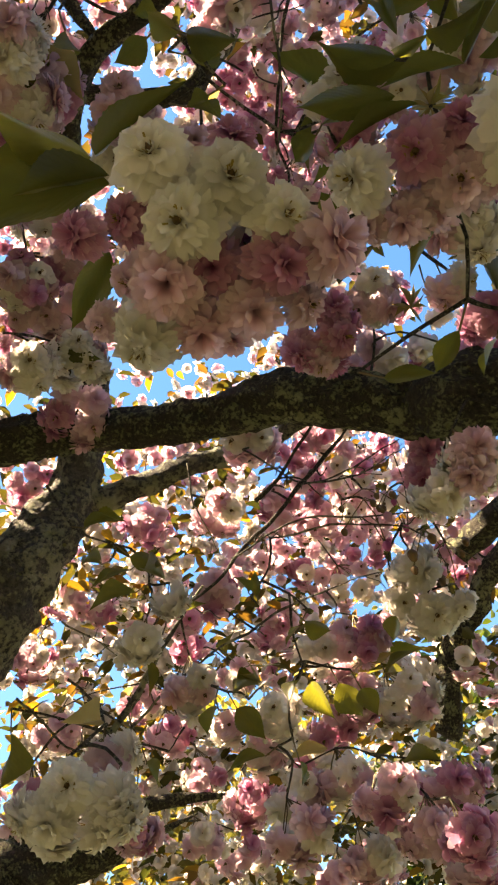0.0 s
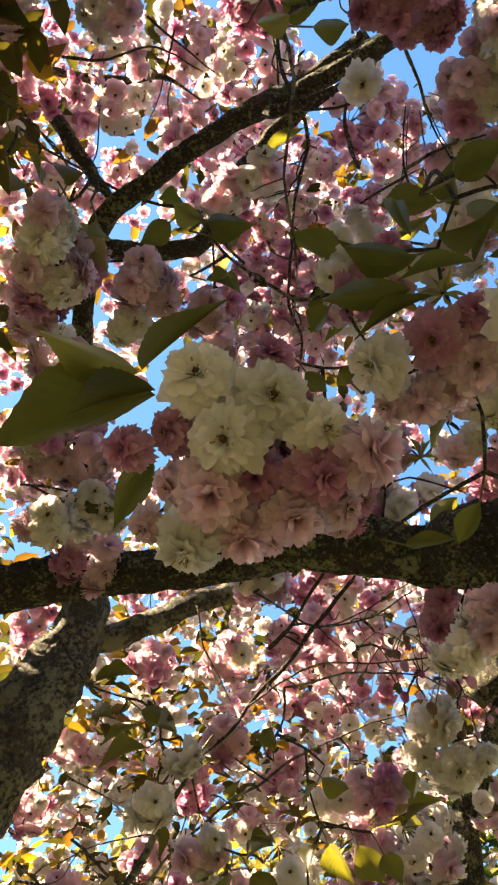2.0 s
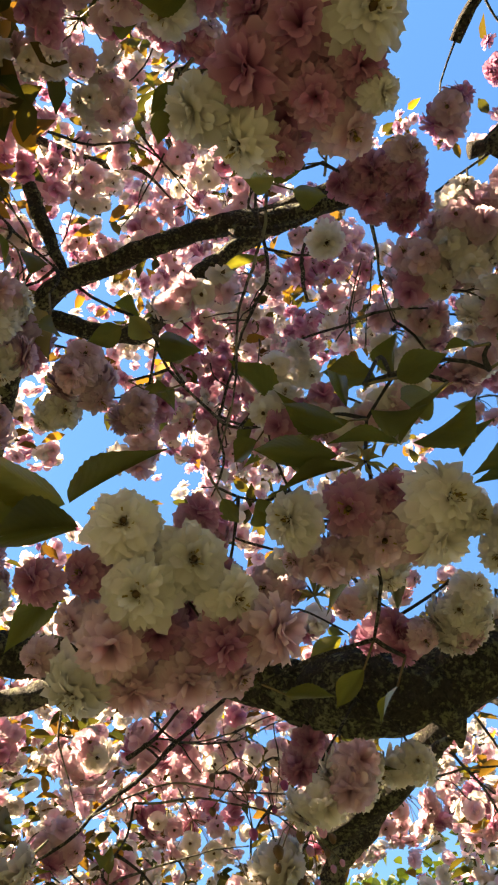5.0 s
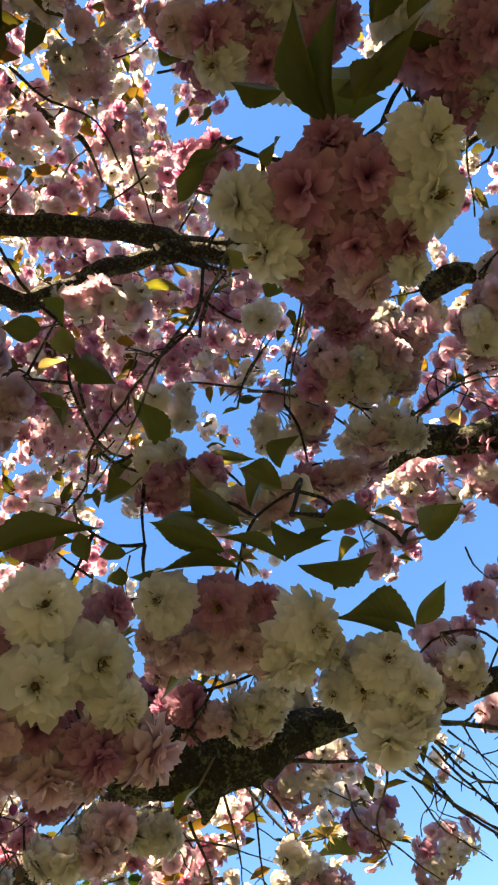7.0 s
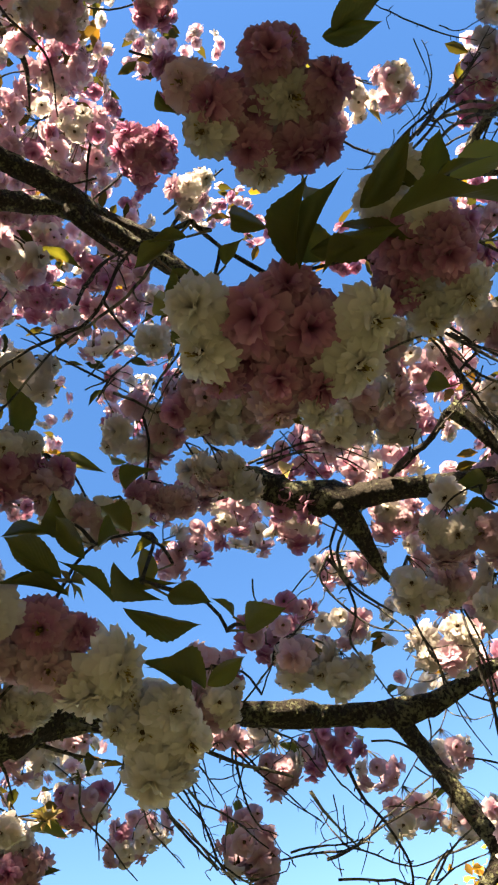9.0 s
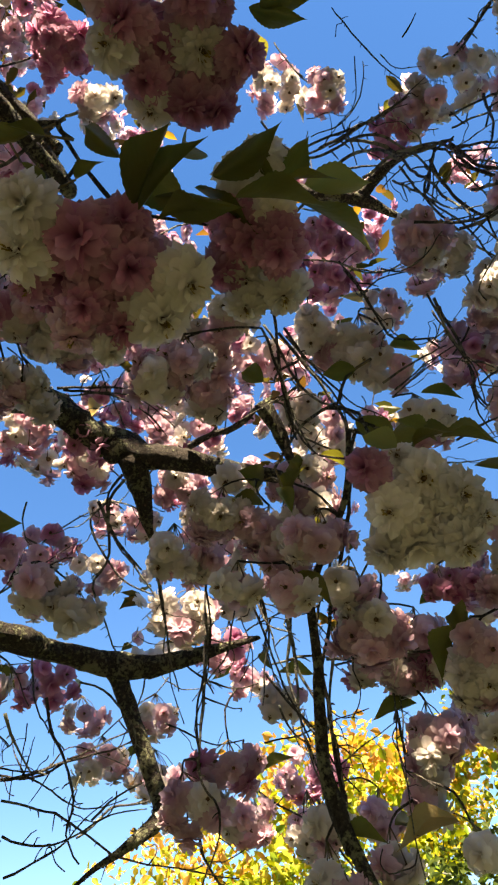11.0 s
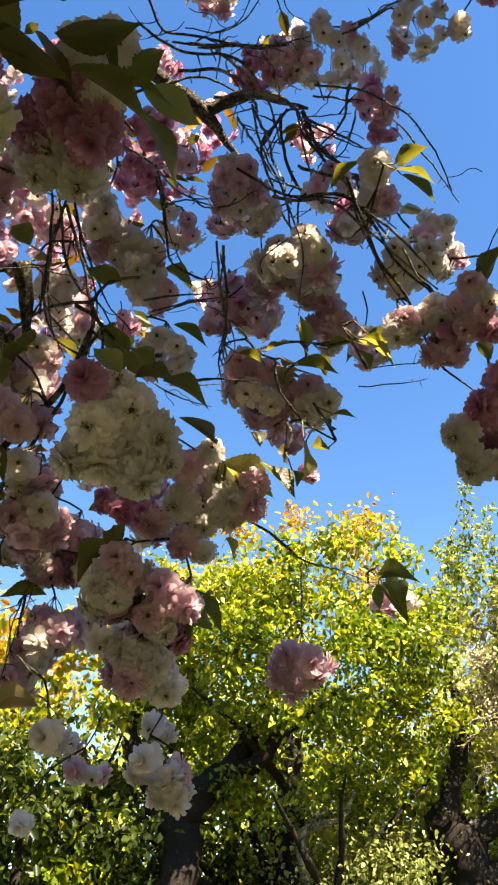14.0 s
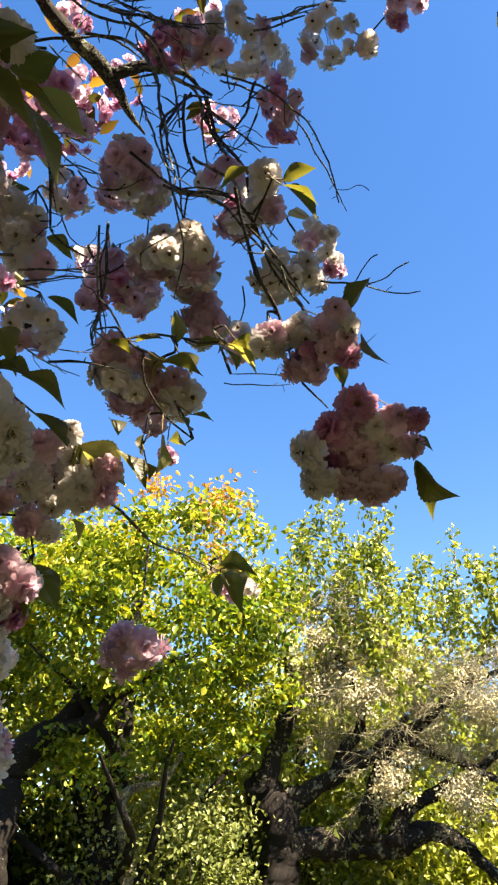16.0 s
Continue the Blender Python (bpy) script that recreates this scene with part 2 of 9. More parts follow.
# ---- flowers and leaves ----
def flower_mesh(name, petal, layers, nu, nv, seed, eye, stamens, petals=True, calyx=True):
    """A double blossom, its face along +z, one unit in radius."""
    rng = random.Random(seed)
    verts, faces, index, tip, rib = [], [], [], [], []
    for row, (count, length, rise, curl, width, lift) in enumerate(layers if petals else ()):
        turn = rng.random() * 6.3
        core = 0.5 * row / len(layers)
        for k in range(count):
            a = turn + 2 * math.pi * (k + rng.uniform(-0.3, 0.3)) / count
            e0, c = radians(rise + rng.uniform(-7, 7)), radians(curl + rng.uniform(-14, 14))
            size, half = length * rng.uniform(0.84, 1.08), width * rng.uniform(0.82, 1.18)
            ph, fr, cup = rng.random() * 6.3, rng.uniform(3.0, 6.0), rng.uniform(-0.2, 0.35)
            twist = rng.uniform(-0.22, 0.22)
            notch = rng.uniform(0.02, 0.17)
            first = len(verts)
            rad, high, ang = 0.03, lift, e0
            for j in range(nv + 1):
                v = j / nv
                if j:
                    ang = e0 + c * (v - 0.5 / nv)
                    rad += size / nv * math.cos(ang)
                    high += size / nv * math.sin(ang)
                w = half * (0.22 + 0.78 * math.sin(math.pi * (0.05 + 0.52 * v)) ** 0.9)
                for i in range(nu + 1):
                    u = 2 * i / nu - 1
                    back = -notch * size * max(0.0, 1 - 2.2 * abs(u)) * v ** 6 - 0.20 * size * abs(u) ** 2.6 * v ** 2
                    wave = (0.04 * math.sin(fr * u + ph) + 0.02 * math.sin(9 * u + 2 * ph)) * v * v + cup * u * u * half * 0.6 + twist * u * half * v
                    if j == nv:
                        back += rng.uniform(-0.07, 0.05) * size
                        wave += rng.uniform(-0.035, 0.035)
                    r2 = rad + back * math.cos(ang) - wave * math.sin(ang)
                    h2 = high + back * math.sin(ang) + wave * math.cos(ang)
                    s = u * w
                    verts.append((r2 * math.cos(a) - s * math.sin(a), r2 * math.sin(a) + s * math.cos(a), h2))
                    tip.append(v * (1 - core))
                    rib.append(u)
            for j in range(nv):
                for i in range(nu):
                    p = first + j * (nu + 1) + i
                    faces.append((p, p + 1, p + nu + 2, p + nu + 1))
                    index.append(0)

    def cone(rings, sides, mat):
        first = len(verts)
        for r, z in rings:
            for k in range(sides):
                w = 2 * math.pi * k / sides
                verts.append((r * math.cos(w), r * math.sin(w), z))
                tip.append(0.0)
                rib.append(0.0)
        for j in range(len(rings) - 1):
            for k in range(sides):
                k2 = (k + 1) % sides
                faces.append((first + j * sides + k, first + j * sides + k2, first + (j + 1) * sides + k2, first + (j + 1) * sides + k))
                index.append(mat)

    if calyx:
        cone(((0.02, -0.42), (0.09, -0.34), (0.12, -0.16), (0.20, -0.04)), 6, 1)
    if eye:
        cone(((0.16, 0.05), (0.13, 0.14), (0.06, 0.24), (0.005, 0.38)), 7, 2)
    for k in range(stamens):
        a, lean = rng.random() * 6.3, rng.uniform(0.05, 0.32)
        x, y, x2, y2 = 0.05 * math.cos(a), 0.05 * math.sin(a), lean * math.cos(a), lean * math.sin(a)
        h, first = rng.uniform(0.22, 0.40), len(verts)
        px, py = -0.013 * math.sin(a), 0.013 * math.cos(a)
        verts.extend(((x - px, y - py, 0.05), (x + px, y + py, 0.05), (x2 + px * 2, y2 + py * 2, h), (x2 - px * 2, y2 - py * 2, h)))
        tip.extend((0, 0, 0, 0))
        rib.extend((0, 0, 0, 0))
        faces.append((first, first + 1, first + 2, first + 3))
        index.append(3)
    return mesh_of(name, verts, faces, [petal, CALYX, EYE_CUP, STAMEN], index, {"tip": tip, "rib": rib})



# layers: petals, length, rise, curl, half-width, start height
OPEN = [(14, 1.06, -4, -42, 0.25, -0.05), (14, 1.02, 8, -48, 0.24, -0.02), (13, 0.94, 21, -54, 0.23, 0.01), (12, 0.82, 34, -58, 0.21, 0.04), (10, 0.66, 47, -56, 0.18, 0.06), (8, 0.48, 60, -44, 0.14, 0.07), (5, 0.32, 70, -10, 0.10, 0.07)]
PUFF = [(14, 1.06, -8, -42, 0.25, -0.05), (14, 1.03, 5, -50, 0.24, -0.02), (13, 1.0, 19, -56, 0.23, 0.01), (12, 0.96, 33, -62, 0.22, 0.03), (11, 0.90, 48, -64, 0.21, 0.05), (10, 0.82, 63, -62, 0.20, 0.07), (8, 0.72, 78, -48, 0.18, 0.08)]
MID_OPEN = [(12, 1.06, -4, -42, 0.29, -0.05), (11, 1.0, 11, -50, 0.28, 0.0), (10, 0.90, 27, -56, 0.26, 0.03), (8, 0.70, 44, -54, 0.21, 0.05), (5, 0.44, 62, -30, 0.15, 0.06)]
MID_PUFF = [(12, 1.06, -8, -42, 0.29, -0.05), (11, 1.02, 9, -52, 0.28, 0.0), (10, 0.97, 28, -60, 0.27, 0.03), (9, 0.88, 50, -62, 0.24, 0.06), (7, 0.74, 74, -48, 0.20, 0.08)]
FAR_OPEN = [(9, 1.05, -4, -40, 0.38, 0.0), (8, 0.95, 18, -50, 0.35, 0.03), (6, 0.68, 44, -44, 0.28, 0.05)]
FAR_PUFF = [(9, 1.05, -8, -42, 0.38, 0.0), (8, 0.98, 19, -54, 0.36, 0.03), (7, 0.84, 56, -50, 0.30, 0.06)]
FLOWERS = {}
for tone in range(3):
    for lod, (nu, nv, st) in enumerate(((4, 3, 16), (3, 2, 5), (2, 2, 0))):
        kinds = ((OPEN, PUFF), (MID_OPEN, MID_PUFF), (FAR_OPEN, FAR_PUFF))[lod]
        made = []
        for k in range(4):
            full = (k >= 3, k >= 2, k >= 1)[tone]
            near = lod == 0
            made.append(flower_mesh("flower", PETALS[tone], kinds[full], nu, nv, 40 * tone + 10 * lod + k, not full and not near, 0 if full or near else st, True, not near))
        FLOWERS[tone, lod] = made
STREWN = {(tone, k): flower_mesh("strewn_flower", PETALS[tone], [(8, 1.0, -8, -10, 0.42, 0.0), (6, 0.84, 24, -10, 0.38, 0.03), (4, 0.62, 56, 0, 0.30, 0.06)], 2, 1, 300 + 10 * tone + k, False, 3 if k < 3 - tone else 0, True, False) for tone in range(3) for k in range(4)}
CALYX_MESH = flower_mesh("calyx", PETALS[0], (), 1, 1, 1, False, 0, False, True)
EYES = [flower_mesh("eye", PETALS[0], (), 1, 1, 5 + k, True, 18, False, False) for k in range(3)]


def put_flower(parent, tone, lod, m, rng):
    """A flower; those close by carry calyx and eye as pieces of their own."""
    k = rng.randrange(4)
    ob = part("flower", FLOWERS[tone, lod][k], parent, m, TONES[tone] + " double flower")
    if lod == 0:
        pieces = [("calyx", CALYX_MESH)]
        if not (k >= 3, k >= 2, k >= 1)[tone]:
            pieces.append(("eye", rng.choice(EYES)))
        for name, me in pieces:
            new(name, me).parent = ob
    return ob



def leaf_mesh(name, mat, n, seed):
    rng = random.Random(seed)
    verts, faces, along, across = [], [], [], []
    fold, droop, curl, twist = rng.uniform(0.25, 0.75), rng.uniform(0.05, 0.42), rng.uniform(-0.09, 0.09), rng.uniform(-0.8, 0.8)
    cols = (-1, -0.5, 0, 0.5, 1)
    for j in range(n + 1):
        v = j / n
        w = 0.53 * max(0.0, math.sin(math.pi * v ** 0.9)) ** (0.85 + 0.7 * v * v) * (1 - 0.2 * v ** 3)
        if j % 2 and 0 < j < n:
            w *= 0.94
        for u in cols:
            z = fold * abs(u) * w - droop * v * v + 0.05 * math.sin(9 * v + 3 * u) * abs(u) * w * 2
            x = u * w * math.cos(fold) + curl * math.sin(3 * v)
            verts.append((x, v, z * 0.8 + twist * u * w * v * 0.5))
            along.append(v)
            across.append(abs(u))
    for j in range(n):
        for i in range(4):
            p = j * 5 + i
            faces.append((p, p + 1, p + 6, p + 5))
    return mesh_of(name, verts, faces, [mat], None, {"along": along, "across": across})


LEAVES = [leaf_mesh("leaf", LEAF, 26, k) for k in range(8)]
YOUNG_LEAVES = [leaf_mesh("leaf", YOUNG, 14, 20 + k) for k in range(3)]


def put_leaf(parent, base, tip, width, rng, young=False):
    base, tip = Vector(base), Vector(tip)
    y = tip - base
    size = y.length
    y.normalize()
    up = Vector((rng.gauss(0, 0.8), rng.gauss(0, 0.8), 1))
    z = (up - y * up.dot(y)).normalized()
    x = y.cross(z)
    return part("leaf", rng.choice(YOUNG_LEAVES if young else LEAVES), parent, axes(x, y, z, base, width * 0.78, size * 1.04, size), "young bronze leaf" if young else "")


NODES = []  # sampled places on the boughs, to which spurs and sprays reach


def nearest(place):
    best, far = None, 1e9
    for q in NODES:
        d = (q - place).length
        if d < far:
            best, far = q, d
    return best, far


def stalks(name, ends, top):
    """Thin stalks from one node to the backs of the flowers."""
    verts, faces = [], []
    for e in ends:
        mid = (top + e) / 2 + (top - e).length * 0.12 * Vector((0, 0, 1)) + 0.1 * (e - top).cross(Vector((0, 0, 1)))
        path = [(*top, 0.0011), (*((top + mid) / 2), 0.0009), (*mid, 0.0009), (*((e + mid) / 2), 0.0009), (*e, 0.0014)]
        v, f = tube(path, 3)
        faces.extend(tuple(i + len(verts) for i in q) for q in f)
        verts.extend(v)
    return mesh_of(name, verts, faces, [STALK])


TONES = ("creamy white", "pale blush pink", "rose pink")
seeds = iter(range(1, 100000))


def tone_of(p, rng):
    q = p + rng.uniform(-0.30, 0.30)
    return 0 if q < 0.30 else 1 if q < 0.66 else 2


def word(p):
    return "creamy white" if p < 0.12 else "white and blush" if p < 0.32 else "blush and pink" if p < 0.55 else "pink and rose" if p < 0.8 else "deep rose"


def spur(top, place, rng):
    """A short bearing twig from the nearest bough to a cluster's node."""
    q, far = nearest(top)
    if q is None or far > 0.19:
        away = Vector((rng.uniform(-1, 1), rng.uniform(-1, 1), rng.uniform(0.6, 1.4))).normalized()
        q = top + away * rng.uniform(0.05, 0.10)
    mid = (top + q) / 2 + Vector((rng.uniform(-1, 1), rng.uniform(-1, 1), rng.uniform(-0.2, 1))) * 0.16 * (top - q).length
    path = spline([(*q, 0.0021), (*mid, 0.0017), (*top, 0.0015)], 0.02)
    for i in range(2, len(path), 2):
        NODES.append(Vector(path[i][:3]))
    return mesh_of("spur", *tube(path, 5, 0.3, rng.random() * 9, 4.0), [TWIG_BARK])


def cluster(x, y, z, rh, rv, size, p, leaves, lod):
    rng = random.Random(next(seeds))
    c, a = Vector((x, y, z)), size / 2
    ratio = max(0.6, (rh + rv) / 2 / a)
    count = max(1, min(24, int(2.5 * ratio * ratio + 0.5)))
    label = "hanging cluster of %s double cherry blossoms" % word(p) if count > 2 else "%s double cherry blossom on a short spur" % word(p)
    ob = thing("blossom_cluster", c, label, "blossom cluster", "blossom clusters on the cherry tree")
    top = c + Vector((rng.uniform(-0.3, 0.3) * rh, rng.uniform(-0.3, 0.3) * rh, rv + 0.012))
    ends = []
    for k in range(count):
        h = 0.55 - 1.5 * (k + 0.5) / count if count > 2 else -0.4
        w = k * 2.4 + rng.uniform(-0.4, 0.4)
        s = math.sqrt(max(0, 1 - h * h))
        d = Vector((s * math.cos(w), s * math.sin(w), h + rng.uniform(-0.15, 0.15))).normalized()
        if count == 1:
            d = Vector((rng.uniform(-0.5, 0.5), rng.uniform(-0.5, 0.5), -0.8)).normalized()
        far = rng.uniform(0.86, 1.14)
        place = c + far * Vector((d.x * max(0.1 * a, rh - 0.48 * a), d.y * max(0.1 * a, rh - 0.48 * a), d.z * max(0.1 * a, rv - 0.45 * a)))
        look_out = d + Vector((rng.uniform(-0.35, 0.35), rng.uniform(-0.35, 0.35), -0.35))
        fx, fy, fz = facing(look_out, rng)
        s = a * rng.uniform(0.86, 1.06)
        tone = tone_of(p, rng)
        put_flower(ob, tone, lod, axes(fx, fy, fz, place, s, s, s * rng.uniform(1.15, 1.45)), rng)
        ends.append(place - fz * s * 0.38)
    part("flower_stem", stalks("flower_stem", ends, top), ob)
    part("spur", spur(top, c, rng), ob)
    for k in range(leaves):
        w = rng.random() * 6.3
        out = Vector((math.cos(w), math.sin(w), rng.uniform(-0.5, 0.3))).normalized()
        base = top + out * 0.012
        put_leaf(ob, base, base + out * rng.uniform(0.05, 0.085), rng.uniform(0.03, 0.042), rng, rng.random() < 0.15)
    return ob


def posy(flowers, leaves, heart):
    """A cluster close by, whose flowers are placed one by one: (x, y, z, size, pinkness)."""
    rng = random.Random(next(seeds))
    at = [Vector(f[:3]) for f in flowers]
    c = sum(at, Vector()) / len(at)
    high = max(q.z for q in at)
    p = sum(f[4] for f in flowers) / len(flowers)
    label = "large drooping cluster of %s double cherry blossoms" % word(p) if len(at) > 2 else "single %s double cherry blossom on a thin twig" % word(p)
    ob = thing("blossom_cluster", c, label, "blossom cluster", "blossom clusters on the cherry tree")
    top = Vector((c.x, c.y, high + 0.03)) + Vector((0.01, 0.02, 0))
    heart = Vector(heart)
    ends, outer = [], len(at)
    if len(at) > 2:
        inner = [(q + (heart - q) * rng.uniform(0.4, 0.7) + Vector((0, 0, 0.006)), (0, 0, 0, f[3], min(1, f[4] + 0.2))) for q, f in zip(at, flowers) if rng.random() < 0.6]
        at, flowers = at + [q for q, f in inner], list(flowers) + [f for q, f in inner]
    for i, (q, f) in enumerate(zip(at, flowers)):
        s, tone = f[3] / 2 * 1.08, 0 if f[4] < 0.26 else 1 if f[4] < 0.68 else 2
        out = (q - heart).normalized() + Vector((rng.uniform(-0.2, 0.2), rng.uniform(-0.2, 0.2), rng.uniform(-0.4, 0.1)))
        q = q + out.normalized() * s * rng.uniform(-0.25, 0.35)
        fx, fy, fz = facing(out, rng)
        put_flower(ob, tone, 0 if i < outer else 1, axes(fx, fy, fz, q, s, s, s * 1.3), rng)
        ends.append(q - fz * s * 0.38)
    part("flower_stem", stalks("flower_stem", ends, top), ob)
    part("spur", spur(top, c, rng), ob)
    for v in leaves:
        put_leaf(ob, v[:3], v[3:6], v[6], rng)
    return ob


# ---- the cherry tree ----
TREE = thing("cherry_tree", (-0.78, 1.32, 0), "old flowering cherry with dark lichen-covered limbs and many fine twigs", "tree")


def bough(kind, points, pale=False):
    rng = random.Random(next(seeds))
    thick = max(q[3] for q in points)
    step = 0.010 if kind == "limb" else 0.012
    path = spline(points, step)
    n = len(path)
    wob = 0.0 if kind == "limb" else 0.35 if kind == "branch" else 0.9
    for i in range(n):
        at = Vector(path[i][:3]) * 14.0
        g = noise.noise_vector(at) * max(path[i][3] * wob * 1.6, 0.006 if kind == "twig" else 0)
        if kind == "twig":
            g += noise.noise_vector(at * 3.1) * 0.0022
        path[i][:3] += np.array(g)
        if kind == "twig":
            path[i][3] *= 1.0 + 0.35 * max(0.0, noise.noise(at * 5.0))
    if kind == "twig":
        path[:, 3] *= 0.54 * np.clip(np.linspace(1.15, 0.6, n), 0, 1)
    if kind != "twig" and path[-1][3] < 0.022:
        m = min(n, int(0.16 / step))
        path[n - m:, 3] *= np.linspace(1.0, 0.22, m)
    if kind == "branch" and path[0][3] < 0.016 and path[0][3] < path[-1][3]:
        m = min(n, int(0.12 / step))
        path[:m, 3] *= np.linspace(0.22, 1.0, m)
    sides = 26 if kind == "limb" else 14 if thick > 0.01 else 7
    mat = PALE_BARK if pale or (kind == "twig" and rng.random() < 0.55) else TWIG_BARK if kind == "twig" else LIMB_BARK
    rough = 0.22 if kind == "limb" else 0.2 if kind == "branch" else 0.18
    verts, faces = tube(path, sides, rough, rng.random() * 50, 2.5 if kind == "limb" else 4.0)
    if kind == "twig":  # short side shoots and buds
        for i in range(2, n - 1):
            way = Vector(path[i + 1][:3] - path[i - 1][:3]).normalized()
            if rng.random() < 0.34:
                d = (way.cross(Vector((rng.gauss(0, 1), rng.gauss(0, 1), rng.gauss(0, 1)))).normalized() + way * rng.uniform(0.1, 0.8)).normalized()
                s, r = rng.choice((0.006, 0.009, 0.012, 0.03)) * rng.uniform(0.7, 1.3), path[i][3]
                a = Vector(path[i][:3])
                v, f = tube([(*a, r * 0.6), (*(a + d * (s * 0.6) + Vector((0, 0, s * 0.1))), r * 0.55), (*(a + d * s), r * 0.3)], 5)
                faces.extend(tuple(k + len(verts) for k in q) for q in f)
                verts.extend(v)
            if rng.random() < 0.07:  # a longer crooked side twig
                d = (way.cross(Vector((rng.gauss(0, 1), rng.gauss(0, 1), rng.gauss(0, 1)))).normalized() + way * 0.7).normalized()
                a, r, size, row = Vector(path[i][:3]), path[i][3], rng.uniform(0.04, 0.10), []
                for k in range(6):
                    row.append((*a, max(0.0009, r * 0.6 * (1 - 0.14 * k))))
                    d = (d + 0.45 * Vector((rng.gauss(0, 1), rng.gauss(0, 1), rng.gauss(0, 0.8)))).normalized()
                    a = a + d * size / 5
                fork = spline(row, 0.012)
                v, f = tube(fork, 5, 0.25, rng.random() * 9, 4.0)
                faces.extend(tuple(k + len(verts) for k in q) for q in f)
                verts.extend(v)
                NODES.extend(Vector(q[:3]) for q in fork[2::5])
    part(kind, mesh_of(kind, verts, faces, [mat]), TREE)
    for i in range(0, n, 4):
        NODES.append(Vector(path[i][:3]))
    if kind != "twig" and thick > 0.012:
        flakes(path, rng, int(420 * (n * step) * (1 if kind == "limb" else 0.8)))
    return path


def flakes(path, rng, count):
    """Leafy lichen that stands off the bark in small curled lobes."""
    verts, faces = [], []
    for _ in range(count):
        i = rng.randrange(1, len(path) - 1)
        x, y, z, r = path[i]
        way = Vector(path[i + 1][:3] - path[i - 1][:3]).normalized()
        d = way.cross(Vector((rng.gauss(0, 1), rng.gauss(0, 1), rng.gauss(0, 1)))).normalized()
        if noise.noise(Vector((x, y, z)) * 16.0 + d * 2.0) < -0.05:
            continue
        s = rng.uniform(0.0015, 0.0042) * (0.7 + r * 12)
        out = (d + 0.8 * Vector((rng.uniform(-1, 1), rng.uniform(-1, 1), rng.uniform(-1, 1)))).normalized()
        c = Vector((x, y, z)) + d * r * 0.98
        side = out.cross(way + d * 0.3).normalized()
        first = len(verts)
        verts.extend(tuple(c + side * s * u + out * s * v + d * s * w) for u, v, w in ((-0.5, -0.3, 0), (0.5, -0.3, 0), (0.75, 0.6, 0.3), (0.1, 1.0, 0.7), (-0.7, 0.7, 0.4)))
        faces.append((first, first + 1, first + 2, first + 3, first + 4))
    if faces:
        ob = part("lichen", mesh_of("lichen", verts, faces, [FLAKE]), TREE, None, "pale green leafy lichen")
        tagged(ob, kind="stuff")


def spray(x0, y0, z0, x1, y1, z1, width):
    """A leaf of a leafy shoot, with the bit of shoot that bears it."""
    rng = random.Random(next(seeds))
    base, tip = Vector((x0, y0, z0)), Vector((x1, y1, z1))
    ob = thing("leaf_spray", base, "dark olive cherry leaf on a thin green stalk", "leaf", "loose cherry leaves")
    put_leaf(ob, base, tip, width, rng)
    back = base - (tip - base).normalized() * 0.02 + Vector((0, 0, 0.012))
    path = spline([(*back, 0.0012), (*((base + back) / 2), 0.0010), (*base, 0.0009)], 0.008)
    part("leaf_stalk", mesh_of("leaf_stalk", *tube(path, 5), [STALK]), ob)
    part("spur", spur(back, base, rng), ob)


# Far blossom and leaves, plus unseen clumps added for shade.
DRIFT = {0: [], 1: [], 2: []}
FAR_LEAVES = []


def drift(x, y, z, rx, ry, rz, clumps, p):
    """Far blossom, too dense to count: clumps of small flowers strewn through a part of the crown."""
    rng = random.Random(next(seeds))
    for _ in range(clumps):
        c = Vector((x + rng.gauss(0, rx), y + rng.gauss(0, ry), z + rng.gauss(0, rz)))
        if (c - Vector((0.15, -0.1, 1.7))).length < 1.75:
            continue
        own = p + rng.uniform(-0.25, 0.25)
        r = rng.uniform(0.040, 0.075)
        for k in range(rng.randint(5, 11)):
            d = Vector((rng.gauss(0, 1), rng.gauss(0, 1), rng.gauss(-0.4, 1))).normalized()
            fx, fy, fz = facing(d + Vector((0, 0, -0.3)), rng)
            s = 0.0245 * rng.uniform(0.85, 1.12)
            tone = tone_of(own, rng)
            DRIFT[tone].append((rng.randrange(4), axes(fx, fy, fz, c + d * r, s, s, s)))
        for k in range(rng.choice((7, 8, 9, 10) if p < 0.1 else (4, 5, 6, 7) if p < 0.25 else (1, 1, 2, 3))):
            d = Vector((rng.gauss(0, 1), rng.gauss(0, 1), rng.gauss(0, 0.5))).normalized()
            fx, fy, fz = facing(Vector((rng.uniform(-0.6, 0.6), rng.uniform(-0.6, 0.6), 1)), rng)
            FAR_LEAVES.append(axes(fx, fy, fz, c + d * r, 0.032, 0.066, 0.066))


def shade_canopy(x, y, z, spread=0.11):
    """A leafy, flowering clump of crown, added out of view to shade the blossom below."""
    rng = random.Random(next(seeds))
    for _ in range(int(9 * spread / 0.11) + 1):
        c = Vector((x + rng.gauss(0, spread), y + rng.gauss(0, spread), z + rng.gauss(0, spread)))
        for k in range(3):
            fx, fy, fz = facing(Vector((rng.gauss(0, 1), rng.gauss(0, 1), rng.gauss(-0.6, 1))), rng)
            DRIFT[tone_of(0.35, rng)].append((rng.randrange(4), axes(fx, fy, fz, c + fz * 0.045, 0.027, 0.027, 0.027)))
        for k in range(16):
            d = Vector((rng.gauss(0, 1), rng.gauss(0, 1), rng.gauss(0, 0.6))).normalized()
            fx, fy, fz = facing(Vector((rng.uniform(-0.7, 0.7), rng.uniform(-0.7, 0.7), 1)), rng)
            FAR_LEAVES.append(axes(fx, fy, fz, c + d * rng.uniform(0.02, 0.09), 0.045, 0.08, 0.08))


